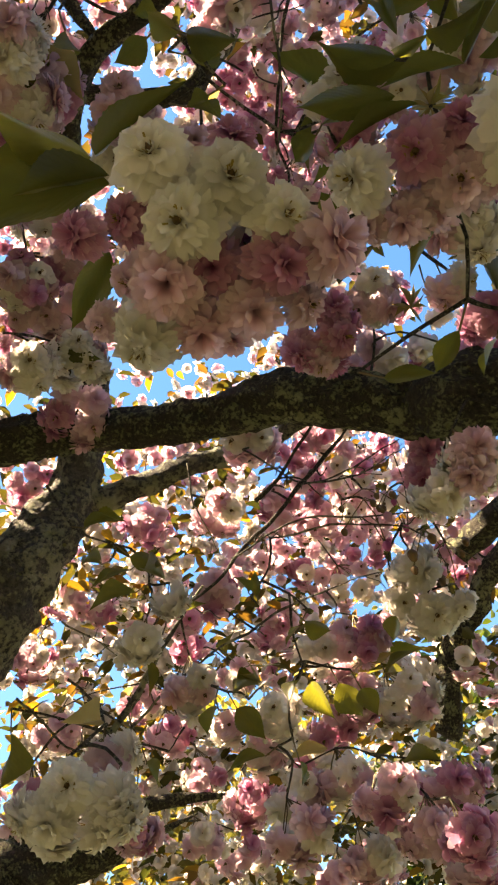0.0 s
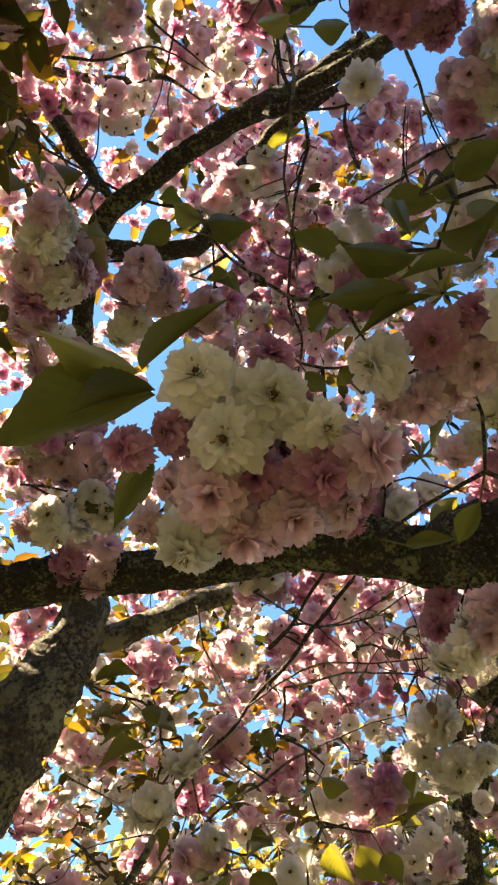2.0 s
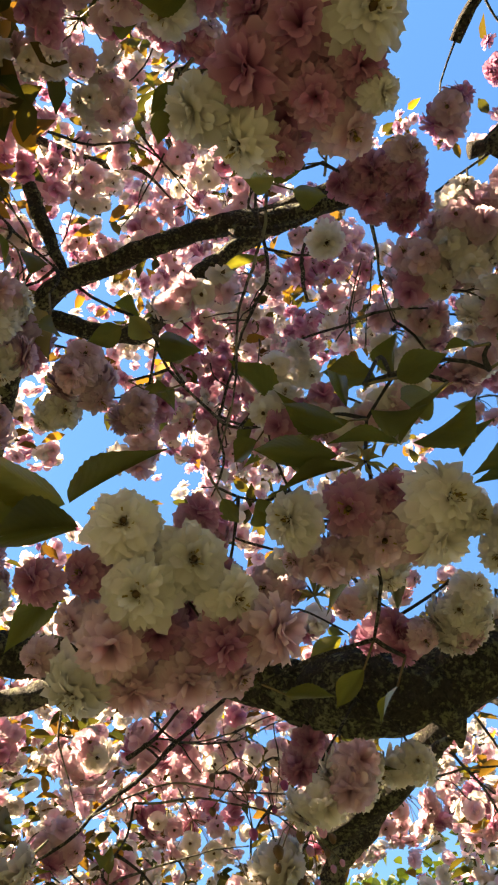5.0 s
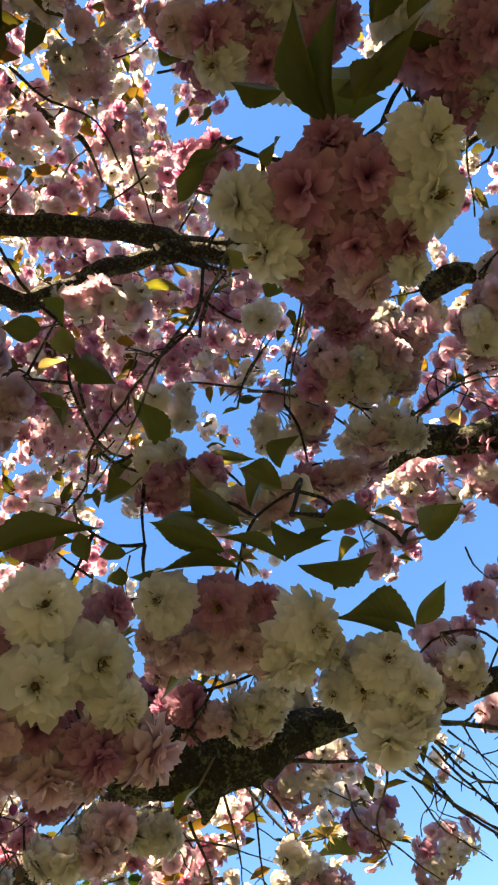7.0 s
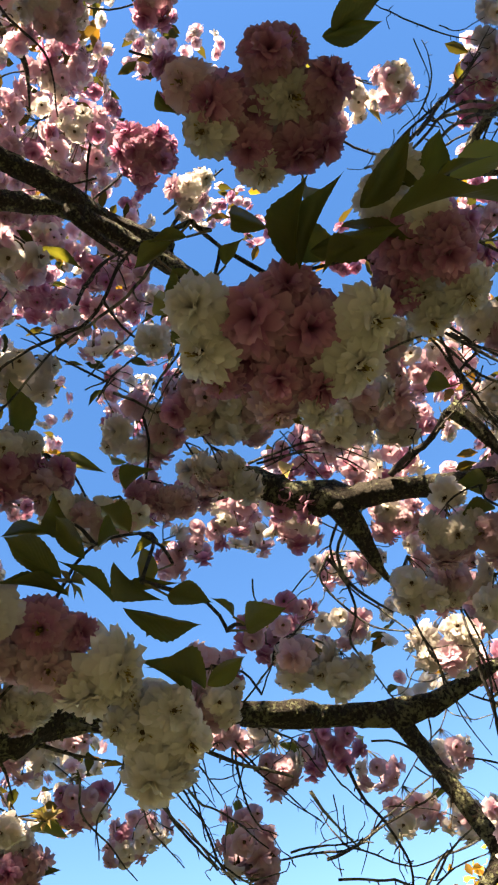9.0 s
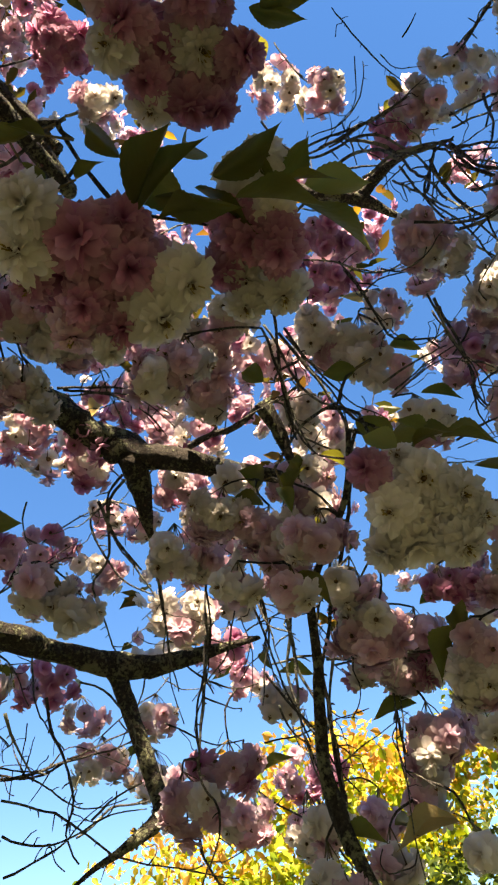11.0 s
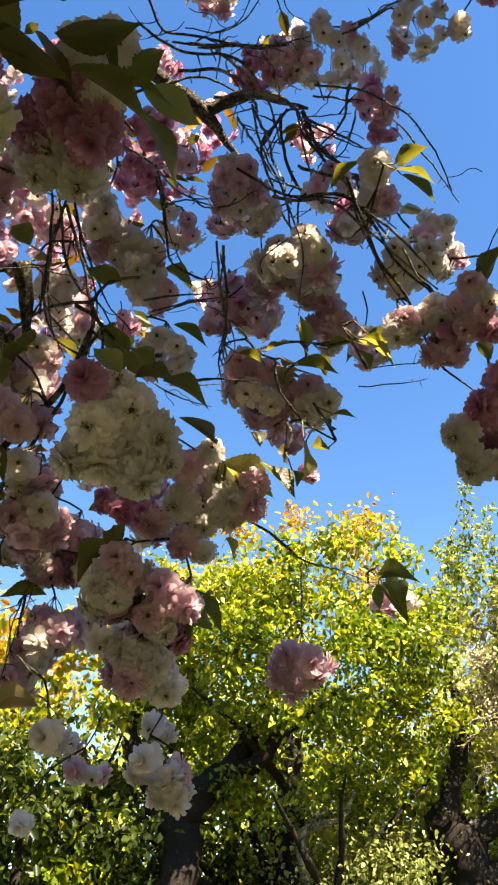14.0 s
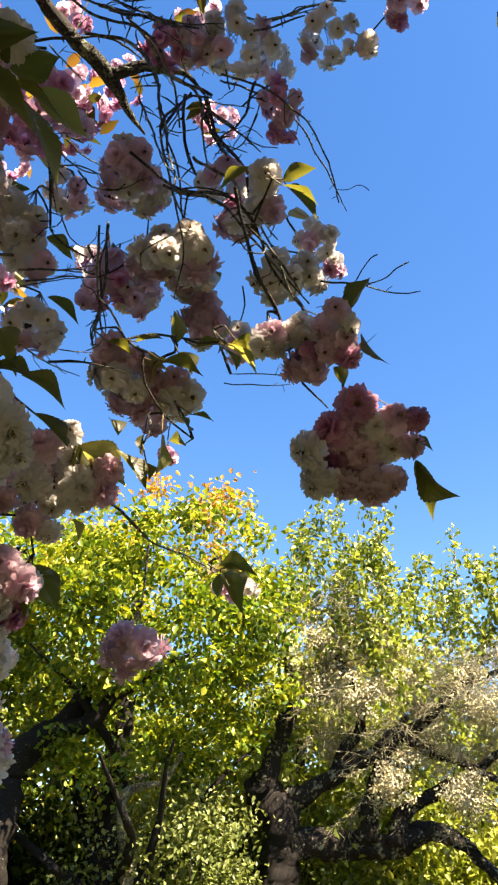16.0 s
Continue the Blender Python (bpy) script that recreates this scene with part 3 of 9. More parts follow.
def settle_drifts():
    for tone, put in DRIFT.items():
        verts, faces, tips, index, total = [], [], [], [], 0
        for kind in range(4):
            me = STREWN[tone, kind]
            v = np.array([q.co for q in me.vertices])
            f = np.array([list(q.vertices) for q in me.polygons])
            t = np.array([q.value for q in me.attributes["tip"].data])
            m = np.array([q.material_index for q in me.polygons])
            for k, mat in put:
                if k == kind:
                    w = np.array(mat)
                    verts.append(v @ w[:3, :3].T + w[:3, 3])
                    faces.append(f + total)
                    tips.append(t)
                    index.append(m)
                    total += len(v)
        if not verts:
            continue
        me = mesh_of("far_blossom", np.concatenate(verts), np.concatenate(faces).tolist(), [PETALS[tone], CALYX, EYE_CUP, STAMEN], np.concatenate(index), {"tip": np.concatenate(tips)})
        tagged(part("far_blossom", me, TREE, None, "far %s blossom" % TONES[tone]), kind="stuff")


def settle_leaves():
    shape = np.array(((0, 0, 0), (0.42, 0.3, 0.1), (0.40, 0.62, 0.06), (0, 1.0, -0.15), (-0.40, 0.62, 0.06), (-0.42, 0.3, 0.1)))
    verts, faces = [], []
    for k, m in enumerate(FAR_LEAVES):
        w = np.array(m)
        verts.append(shape @ w[:3, :3].T + w[:3, 3])
        faces.extend(((6 * k, 6 * k + 1, 6 * k + 2, 6 * k + 3), (6 * k, 6 * k + 3, 6 * k + 4, 6 * k + 5)))
    n = Nodes("far_cherry_leaf")
    colour = n.ramp(n.island_random(), (0.0, (0.035, 0.045, 0.012)), (0.5, (0.075, 0.065, 0.016)), (0.78, (0.17, 0.09, 0.025)), (1.0, (0.38, 0.24, 0.04)))
    mat = n.sheet(colour, n.mix(0.5, colour, (1.0, 0.85, 0.15), "MULTIPLY"), 0.45, 0.5)
    tagged(part("far_leaves", mesh_of("far_leaves", np.concatenate(verts), faces, [mat]), TREE, None, "far olive and bronze cherry leaves, some unseen and added for shade"), kind="stuff")


def bud_spray(x, y, z, count, size):
    """Unopened round buds on long drooping stalks."""
    rng = random.Random(next(seeds))
    c = Vector((x, y, z))
    ob = thing("bud_spray", c, "spray of round dark pink unopened buds on thin stalks", "buds", "bud sprays on the cherry tree")
    top, ends = c + Vector((0, 0, 0.03)), []
    for k in range(count):
        w = k * 2.4 + rng.uniform(-0.5, 0.5)
        at = c + Vector((math.cos(w), math.sin(w), rng.uniform(-0.9, 0.2))) * rng.uniform(0.02, 0.045)
        bm = bmesh.new()
        bmesh.ops.create_uvsphere(bm, u_segments=9, v_segments=7, radius=1)
        for v in bm.verts:
            v.co.x *= 0.86 + 0.1 * math.sin(3 * v.co.z)
            v.co.y *= 0.86
            v.co.z *= 1.15 if v.co.z < 0 else 1.3
        me = bpy.data.meshes.new("bud")
        bm.to_mesh(me)
        bm.free()
        me.materials.append(PETALS[rng.choice((1, 2))] if k % 3 == 0 else CALYX)
        me.polygons.foreach_set("use_smooth", [True] * len(me.polygons))
        s = size * rng.uniform(0.8, 1.2)
        part("bud", me, ob, Matrix.Translation(at) @ Matrix.Diagonal((s, s, s, 1)))
        ends.append(at + Vector((0, 0, s)))
    part("flower_stem", stalks("flower_stem", ends, top), ob)
    part("spur", spur(top, c, rng), ob)


def young_shoot(x, y, z, size):
    """A fan of narrow bronze bud scales and first leaves."""
    rng = random.Random(next(seeds))
    c = Vector((x, y, z))
    ob = thing("young_shoot", c, "fresh shoot with narrow bronze-orange first leaves", "leaf shoot", "young shoots on the cherry tree")
    for k in range(11):
        w = k * 2.4
        d = Vector((math.cos(w), math.sin(w), rng.uniform(-0.2, 1.3))).normalized()
        put_leaf(ob, c, c + d * size * rng.uniform(0.6, 1.1), size * 0.2, rng, True)
    part("spur", spur(c, c, rng), ob)


# trunk down to the ground
TRUNK_TOP = (-0.462, 1.218, 2.343, 0.092)
trunk_path = spline([(-0.80, 1.34, -0.05, 0.21), (-0.79, 1.33, 0.25, 0.165), (-0.76, 1.31, 0.9, 0.14), (-0.70, 1.28, 1.6, 0.125), TRUNK_TOP], 0.02)
part("trunk", mesh_of("trunk", *tube(trunk_path, 32, 0.2, 3.0, 1.0), [PALE_BARK]), TREE)

# ---- boughs, blossom clusters and leaves of the cherry ----
bough('limb', [(-0.351, 0.850, 2.620, 0.038), (-0.258, 0.789, 2.591, 0.038), (-0.124, 0.762, 2.572, 0.033), (0.005, 0.736, 2.534, 0.031), (0.104, 0.695, 2.495, 0.033), (0.178, 0.645, 2.456, 0.037), (0.261, 0.624, 2.409, 0.039), (0.337, 0.611, 2.361, 0.038), (0.373, 0.570, 2.324, 0.053), (0.420, 0.546, 2.300, 0.060), (0.467, 0.533, 2.277, 0.060), (0.496, 0.559, 2.259, 0.038), (0.509, 0.584, 2.257, 0.016)])
bough('limb', [(0.466, 0.539, 2.304, 0.046), (0.528, 0.496, 2.308, 0.038), (0.593, 0.468, 2.336, 0.028), (0.642, 0.445, 2.353, 0.023), (0.717, 0.417, 2.378, 0.021), (0.765, 0.352, 2.359, 0.016), (0.842, 0.289, 2.380, 0.018), (0.936, 0.193, 2.379, 0.019), (0.882, 0.286, 2.388, 0.017), (0.962, 0.175, 2.376, 0.019), (1.020, 0.061, 2.358, 0.022), (1.048, -0.027, 2.369, 0.016), (1.047, -0.103, 2.381, 0.013), (1.052, -0.183, 2.394, 0.008), (1.044, -0.154, 2.396, 0.004)])
bough('branch', [(1.017, 0.065, 2.363, 0.022), (1.028, 0.062, 2.320, 0.015), (1.032, 0.048, 2.268, 0.014), (1.037, 0.029, 2.213, 0.014), (1.037, 0.016, 2.161, 0.014), (1.034, 0.012, 2.108, 0.013), (0.999, 0.055, 2.057, 0.009), (0.978, 0.096, 2.028, 0.007), (0.958, 0.147, 1.981, 0.004)])
bough('limb', [(-0.462, 1.218, 2.343, 0.092), (-0.384, 1.167, 2.461, 0.084), (-0.305, 1.114, 2.557, 0.076), (-0.227, 1.091, 2.677, 0.063), (-0.173, 1.072, 2.775, 0.049), (-0.141, 0.993, 2.872, 0.041), (-0.121, 0.900, 2.978, 0.037), (-0.138, 0.773, 2.997, 0.033)], pale=True)
bough('limb', [(-0.121, 0.900, 2.978, 0.025), (-0.138, 0.773, 2.997, 0.022), (-0.115, 0.555, 3.067, 0.021), (-0.092, 0.435, 3.094, 0.021), (-0.048, 0.351, 3.101, 0.021), (0.026, 0.298, 3.095, 0.019), (0.098, 0.245, 3.084, 0.019), (0.190, 0.192, 3.086, 0.019), (0.270, 0.154, 3.080, 0.019), (0.338, 0.119, 3.071, 0.018), (0.412, 0.065, 3.058, 0.017), (0.336, 0.124, 3.084, 0.018), (0.398, 0.086, 3.043, 0.017), (0.457, 0.049, 2.998, 0.014), (0.251, 0.165, 3.030, 0.017), (0.306, 0.142, 2.980, 0.013), (0.339, 0.120, 2.949, 0.008)])
bough('branch', [(-0.078, 0.426, 3.140, 0.019), (0.109, 0.438, 3.156, 0.019), (0.201, 0.339, 3.197, 0.020), (0.258, 0.274, 3.225, 0.019), (0.305, 0.235, 3.245, 0.019), (0.374, 0.172, 3.262, 0.017), (0.367, 0.199, 3.277, 0.013), (0.514, 0.108, 3.267, 0.009)])
bough('branch', [(-0.187, 1.099, 2.748, 0.029), (-0.097, 1.090, 2.767, 0.027), (0.020, 1.067, 2.792, 0.024), (0.115, 1.050, 2.802, 0.022), (0.198, 1.029, 2.809, 0.020), (0.319, 0.940, 2.790, 0.017), (0.395, 0.870, 2.757, 0.013)], pale=True)
bough('limb', [(-0.415, 1.542, 2.183, 0.117), (-0.340, 1.536, 2.244, 0.080), (-0.271, 1.541, 2.266, 0.055), (-0.199, 1.550, 2.269, 0.034), (-0.113, 1.553, 2.283, 0.016), (0.011, 1.541, 2.318, 0.009)])
bough('branch', [(-0.191, 1.486, 2.292, 0.016), (-0.106, 1.483, 2.315, 0.016), (0.002, 1.484, 2.321, 0.012), (0.123, 1.481, 2.317, 0.007)])
bough('branch', [(0.964, 1.159, 2.874, 0.036), (0.831, 1.327, 2.790, 0.030), (0.776, 1.395, 2.744, 0.030), (0.721, 1.464, 2.686, 0.028), (0.651, 1.596, 2.615, 0.029), (0.605, 1.689, 2.483, 0.032)])
bough('branch', [(0.603, 0.221, 2.648, 0.021), (0.640, 0.171, 2.661, 0.025), (0.681, 0.121, 2.680, 0.026), (0.729, 0.075, 2.675, 0.025), (0.732, 0.059, 2.656, 0.025), (0.776, -0.012, 2.638, 0.024), (0.749, 0.026, 2.625, 0.025), (0.778, -0.058, 2.620, 0.022), (0.809, -0.142, 2.605, 0.019), (0.840, -0.238, 2.595, 0.014), (0.861, -0.355, 2.582, 0.009)])
bough('branch', [(0.762, 0.005, 2.615, 0.022), (0.800, -0.002, 2.589, 0.021), (0.842, -0.007, 2.555, 0.017), (0.891, -0.016, 2.525, 0.010), (0.926, -0.042, 2.479, 0.007)])
bough('twig', [(0.769, -0.101, 2.618, 0.010), (0.745, -0.179, 2.631, 0.010), (0.709, -0.231, 2.636, 0.009), (0.663, -0.308, 2.629, 0.006)])
bough('branch', [(0.497, -0.076, 2.682, 0.020), (0.518, -0.120, 2.669, 0.022), (0.563, -0.144, 2.661, 0.018), (0.618, -0.175, 2.655, 0.012)])
bough('branch', [(0.564, -0.060, 2.891, 0.014), (0.609, -0.082, 2.891, 0.016), (0.665, -0.110, 2.894, 0.019)])
bough('branch', [(0.458, -0.192, 2.825, 0.009), (0.459, -0.238, 2.819, 0.011), (0.475, -0.301, 2.802, 0.010), (0.493, -0.346, 2.784, 0.009)])
bough('branch', [(-0.183, 0.131, 3.501, 0.008), (-0.072, 0.158, 3.485, 0.010), (0.016, 0.163, 3.466, 0.009), (0.090, 0.157, 3.455, 0.008), (0.163, 0.198, 3.393, 0.007)])
bough('branch', [(-0.133, 0.215, 3.291, 0.014), (-0.096, 0.269, 3.232, 0.016), (-0.050, 0.320, 3.151, 0.018), (-0.027, 0.348, 3.113, 0.019)])
bough('branch', [(0.454, 0.929, 2.372, 0.023), (0.498, 0.860, 2.378, 0.023), (0.538, 0.801, 2.384, 0.022), (0.562, 0.724, 2.367, 0.018), (0.542, 0.624, 2.321, 0.015)])
bough('branch', [(0.449, -0.313, 2.305, 0.003), (0.509, -0.299, 2.255, 0.004), (0.558, -0.266, 2.213, 0.004), (0.612, -0.246, 2.190, 0.005), (0.644, -0.241, 2.136, 0.006), (0.672, -0.234, 2.081, 0.007), (0.699, -0.229, 2.021, 0.008), (0.718, -0.234, 1.967, 0.010), (0.731, -0.252, 1.919, 0.011), (0.741, -0.272, 1.872, 0.011), (0.748, -0.288, 1.827, 0.010)])
bough('branch', [(0.624, -0.227, 2.555, 0.014), (0.652, -0.253, 2.510, 0.013), (0.676, -0.269, 2.453, 0.011), (0.686, -0.280, 2.407, 0.006)])
bough('branch', [(0.747, -0.361, 3.497, 0.015), (0.776, -0.435, 3.471, 0.017), (0.788, -0.518, 3.448, 0.018), (0.795, -0.601, 3.425, 0.019), (0.820, -0.658, 3.393, 0.017), (0.836, -0.719, 3.364, 0.012)])
bough('branch', [(0.787, -0.595, 3.431, 0.015), (0.731, -0.655, 3.449, 0.014), (0.693, -0.727, 3.449, 0.013), (0.691, -0.803, 3.423, 0.011)])
bough('twig', [(0.168, 0.011, 2.602, 0.003), (0.171, 0.022, 2.601, 0.003), (0.176, 0.060, 2.576, 0.004), (0.188, 0.093, 2.549, 0.004), (0.195, 0.132, 2.530, 0.004), (0.176, 0.202, 2.507, 0.004), (0.171, 0.247, 2.484, 0.004), (0.163, 0.295, 2.457, 0.004), (0.168, 0.327, 2.420, 0.004), (0.162, 0.361, 2.405, 0.003)])
bough('twig', [(0.321, 0.014, 2.639, 0.003), (0.335, 0.046, 2.631, 0.003), (0.356, 0.095, 2.617, 0.004), (0.372, 0.132, 2.605, 0.003), (0.393, 0.163, 2.590, 0.003)])
bough('twig', [(-0.164, 0.061, 2.598, 0.002), (-0.115, 0.099, 2.599, 0.002), (-0.087, 0.143, 2.593, 0.002), (-0.069, 0.195, 2.582, 0.002)])
bough('twig', [(0.280, 0.764, 2.499, 0.006), (0.225, 0.804, 2.463, 0.006), (0.133, 0.864, 2.406, 0.007), (0.066, 0.900, 2.357, 0.006), (-0.005, 0.918, 2.319, 0.004)])
bough('twig', [(0.136, 0.808, 2.539, 0.003), (0.209, 0.832, 2.486, 0.003), (0.276, 0.812, 2.467, 0.003), (0.368, 0.751, 2.469, 0.003)])
bough('twig', [(0.103, 0.875, 2.380, 0.003), (0.192, 0.838, 2.400, 0.003), (0.290, 0.823, 2.383, 0.003), (0.384, 0.804, 2.358, 0.003)])
bough('twig', [(-0.116, 1.176, 2.267, 0.005), (0.013, 1.135, 2.368, 0.004), (0.188, 1.090, 2.431, 0.005), (0.292, 1.067, 2.452, 0.004), (0.386, 1.047, 2.460, 0.003)])
bough('twig', [(-0.122, 1.151, 2.245, 0.011), (-0.050, 1.083, 2.342, 0.010), (0.002, 1.037, 2.388, 0.008), (0.053, 0.992, 2.425, 0.005)])
bough('twig', [(0.045, 0.839, 2.561, 0.003), (0.052, 0.879, 2.507, 0.003), (0.085, 0.930, 2.433, 0.002)])
bough('twig', [(0.003, 1.035, 2.206, 0.003), (-0.023, 1.008, 2.160, 0.002)])
bough('twig', [(0.098, 1.025, 2.232, 0.002), (0.098, 1.025, 2.290, 0.002), (0.162, 1.050, 2.298, 0.002)])
bough('twig', [(-0.180, 1.037, 2.427, 0.003), (-0.131, 1.083, 2.420, 0.003), (-0.098, 1.125, 2.411, 0.003)])
bough('twig', [(-0.116, 0.243, 2.905, 0.003), (-0.097, 0.283, 2.879, 0.003), (-0.092, 0.307, 2.854, 0.002)])
bough('twig', [(0.365, 0.783, 2.474, 0.002), (0.375, 0.828, 2.444, 0.002), (0.379, 0.879, 2.406, 0.002)])
bough('twig', [(0.426, 0.940, 2.420, 0.002), (0.456, 0.981, 2.403, 0.002), (0.467, 1.031, 2.383, 0.001)])
bough('twig', [(-0.178, 1.100, 2.362, 0.004), (-0.118, 1.119, 2.294, 0.004), (-0.066, 1.116, 2.254, 0.003)])
bough('twig', [(-0.246, 1.055, 2.303, 0.004), (-0.178, 1.117, 2.254, 0.004), (-0.122, 1.148, 2.244, 0.004)])
bough('twig', [(0.148, 0.815, 2.355, 0.003), (0.230, 0.789, 2.341, 0.003), (0.315, 0.768, 2.307, 0.003), (0.350, 0.765, 2.270, 0.003)])
bough('twig', [(0.133, 0.779, 2.392, 0.006), (0.166, 0.744, 2.398, 0.005), (0.191, 0.705, 2.408, 0.005), (0.225, 0.660, 2.419, 0.006)])
bough('twig', [(0.211, 0.818, 2.463, 0.003), (0.307, 0.820, 2.469, 0.003), (0.391, 0.798, 2.496, 0.003)])
bough('twig', [(0.552, 0.660, 2.320, 0.004), (0.583, 0.667, 2.265, 0.004), (0.592, 0.679, 2.222, 0.004)])
bough('twig', [(0.657, 0.639, 2.365, 0.003), (0.695, 0.678, 2.299, 0.003), (0.720, 0.704, 2.254, 0.003)])
bough('twig', [(0.619, 0.635, 2.394, 0.006), (0.690, 0.632, 2.376, 0.006), (0.745, 0.651, 2.347, 0.004)])
bough('twig', [(0.486, 0.713, 2.301, 0.002), (0.562, 0.661, 2.292, 0.003), (0.652, 0.611, 2.251, 0.002)])
bough('twig', [(0.298, 0.801, 2.345, 0.002), (0.312, 0.819, 2.310, 0.002)])
bough('twig', [(0.543, 0.554, 2.308, 0.007), (0.593, 0.493, 2.302, 0.006), (0.660, 0.416, 2.281, 0.005)])
bough('twig', [(0.389, -0.333, 2.751, 0.004), (0.417, -0.257, 2.724, 0.004), (0.475, -0.187, 2.675, 0.004)])
bough('twig', [(0.705, 0.422, 2.332, 0.006), (0.752, 0.405, 2.291, 0.005), (0.802, 0.399, 2.228, 0.005), (0.852, 0.374, 2.168, 0.005)])
bough('twig', [(0.775, 0.394, 2.353, 0.003), (0.827, 0.372, 2.299, 0.003), (0.864, 0.359, 2.256, 0.002)])
bough('twig', [(0.869, 0.320, 2.344, 0.003), (0.901, 0.295, 2.294, 0.003), (0.925, 0.262, 2.258, 0.003), (0.952, 0.229, 2.211, 0.002)])
bough('twig', [(0.954, 0.438, 2.357, 0.003), (0.959, 0.429, 2.260, 0.003)])
bough('twig', [(0.859, 0.316, 2.337, 0.003), (0.863, 0.324, 2.287, 0.002), (0.869, 0.303, 2.251, 0.002)])
bough('twig', [(0.988, 0.304, 2.208, 0.003), (1.004, 0.224, 2.194, 0.003), (1.004, 0.177, 2.188, 0.003)])
bough('twig', [(0.937, 0.198, 2.238, 0.002), (0.998, 0.222, 2.192, 0.002)])
bough('twig', [(0.749, 0.009, 2.560, 0.004), (0.775, 0.041, 2.533, 0.004), (0.823, 0.041, 2.483, 0.004), (0.863, 0.008, 2.442, 0.004)])
bough('twig', [(0.870, 0.057, 2.611, 0.004), (0.857, 0.025, 2.590, 0.003), (0.851, -0.002, 2.558, 0.002)])
bough('twig', [(0.765, 0.347, 2.309, 0.003), (0.804, 0.320, 2.231, 0.002), (0.814, 0.334, 2.162, 0.002)])
bough('twig', [(0.865, 0.494, 2.346, 0.002), (0.904, 0.502, 2.297, 0.003), (0.960, 0.480, 2.241, 0.003)])
bough('twig', [(0.617, 0.094, 2.647, 0.004), (0.629, 0.002, 2.645, 0.004), (0.657, -0.068, 2.618, 0.004), (0.669, -0.090, 2.600, 0.003)])
bough('twig', [(0.600, 0.597, 2.355, 0.005), (0.638, 0.592, 2.314, 0.005), (0.673, 0.585, 2.271, 0.004)])
bough('twig', [(0.570, 0.602, 2.330, 0.003), (0.610, 0.632, 2.275, 0.003), (0.632, 0.660, 2.241, 0.002)])
bough('twig', [(0.950, 0.298, 2.415, 0.004), (1.024, 0.258, 2.391, 0.003), (1.096, 0.248, 2.348, 0.003)])
bough('twig', [(0.773, 0.250, 2.342, 0.003), (0.794, 0.186, 2.405, 0.003), (0.805, 0.089, 2.480, 0.002)])
bough('twig', [(0.665, 0.179, 2.278, 0.002), (0.636, 0.132, 2.306, 0.002)])
bough('twig', [(0.602, 0.021, 2.668, 0.002), (0.663, 0.010, 2.647, 0.002), (0.729, -0.006, 2.617, 0.002)])
bough('twig', [(0.350, 0.228, 2.656, 0.002), (0.374, 0.193, 2.691, 0.002), (0.384, 0.136, 2.737, 0.002)])
bough('twig', [(0.376, 0.205, 2.698, 0.002), (0.433, 0.184, 2.699, 0.002), (0.481, 0.163, 2.704, 0.002)])
bough('twig', [(0.839, -0.225, 2.279, 0.004), (0.867, -0.223, 2.200, 0.004), (0.891, -0.225, 2.115, 0.003), (0.903, -0.240, 2.046, 0.003)])
bough('twig', [(0.826, -0.106, 2.362, 0.004), (0.858, -0.099, 2.280, 0.004), (0.891, -0.071, 2.179, 0.004), (0.895, -0.067, 2.130, 0.004)])
bough('twig', [(0.789, -0.039, 2.384, 0.003), (0.866, -0.037, 2.329, 0.003), (0.943, -0.040, 2.262, 0.003)])
bough('twig', [(0.824, -0.184, 2.323, 0.003), (0.815, -0.194, 2.277, 0.003), (0.797, -0.230, 2.245, 0.003)])
bough('twig', [(0.824, -0.362, 2.159, 0.002), (0.840, -0.350, 2.076, 0.002), (0.853, -0.344, 1.984, 0.002)])
bough('twig', [(0.639, -0.271, 2.678, 0.004), (0.678, -0.278, 2.636, 0.004), (0.729, -0.299, 2.577, 0.004), (0.758, -0.376, 2.522, 0.004)])
bough('twig', [(0.544, -0.281, 2.620, 0.003), (0.577, -0.321, 2.564, 0.004), (0.601, -0.360, 2.511, 0.003), (0.603, -0.406, 2.474, 0.003)])
bough('twig', [(0.950, -0.156, 2.381, 0.002), (0.981, -0.163, 2.322, 0.002), (1.012, -0.150, 2.256, 0.002)])
bough('twig', [(0.766, -0.307, 2.348, 0.004), (0.721, -0.317, 2.379, 0.004), (0.685, -0.333, 2.393, 0.004), (0.639, -0.341, 2.419, 0.004)])
bough('twig', [(0.657, 0.030, 2.426, 0.005), (0.682, 0.006, 2.371, 0.005), (0.700, -0.026, 2.323, 0.004)])
bough('twig', [(1.009, -0.050, 2.090, 0.004), (1.009, -0.059, 2.018, 0.004), (1.004, -0.092, 1.955, 0.004)])
bough('twig', [(0.858, 0.076, 2.052, 0.003), (0.858, 0.042, 2.079, 0.003), (0.862, 0.006, 2.092, 0.003)])
bough('twig', [(0.880, -0.193, 2.181, 0.003), (0.929, -0.208, 2.158, 0.003), (0.974, -0.251, 2.137, 0.002)])
bough('twig', [(0.787, -0.358, 2.267, 0.003), (0.768, -0.371, 2.304, 0.003), (0.750, -0.358, 2.344, 0.002)])
bough('twig', [(0.510, -0.322, 2.767, 0.003), (0.512, -0.386, 2.752, 0.003), (0.526, -0.459, 2.722, 0.003), (0.485, -0.537, 2.722, 0.002)])
bough('twig', [(0.538, -0.404, 2.789, 0.003), (0.597, -0.442, 2.740, 0.003), (0.625, -0.470, 2.712, 0.002)])
bough('twig', [(0.501, -0.508, 2.584, 0.003), (0.532, -0.515, 2.554, 0.003), (0.569, -0.546, 2.504, 0.003), (0.592, -0.545, 2.480, 0.003), (0.610, -0.567, 2.448, 0.003)])
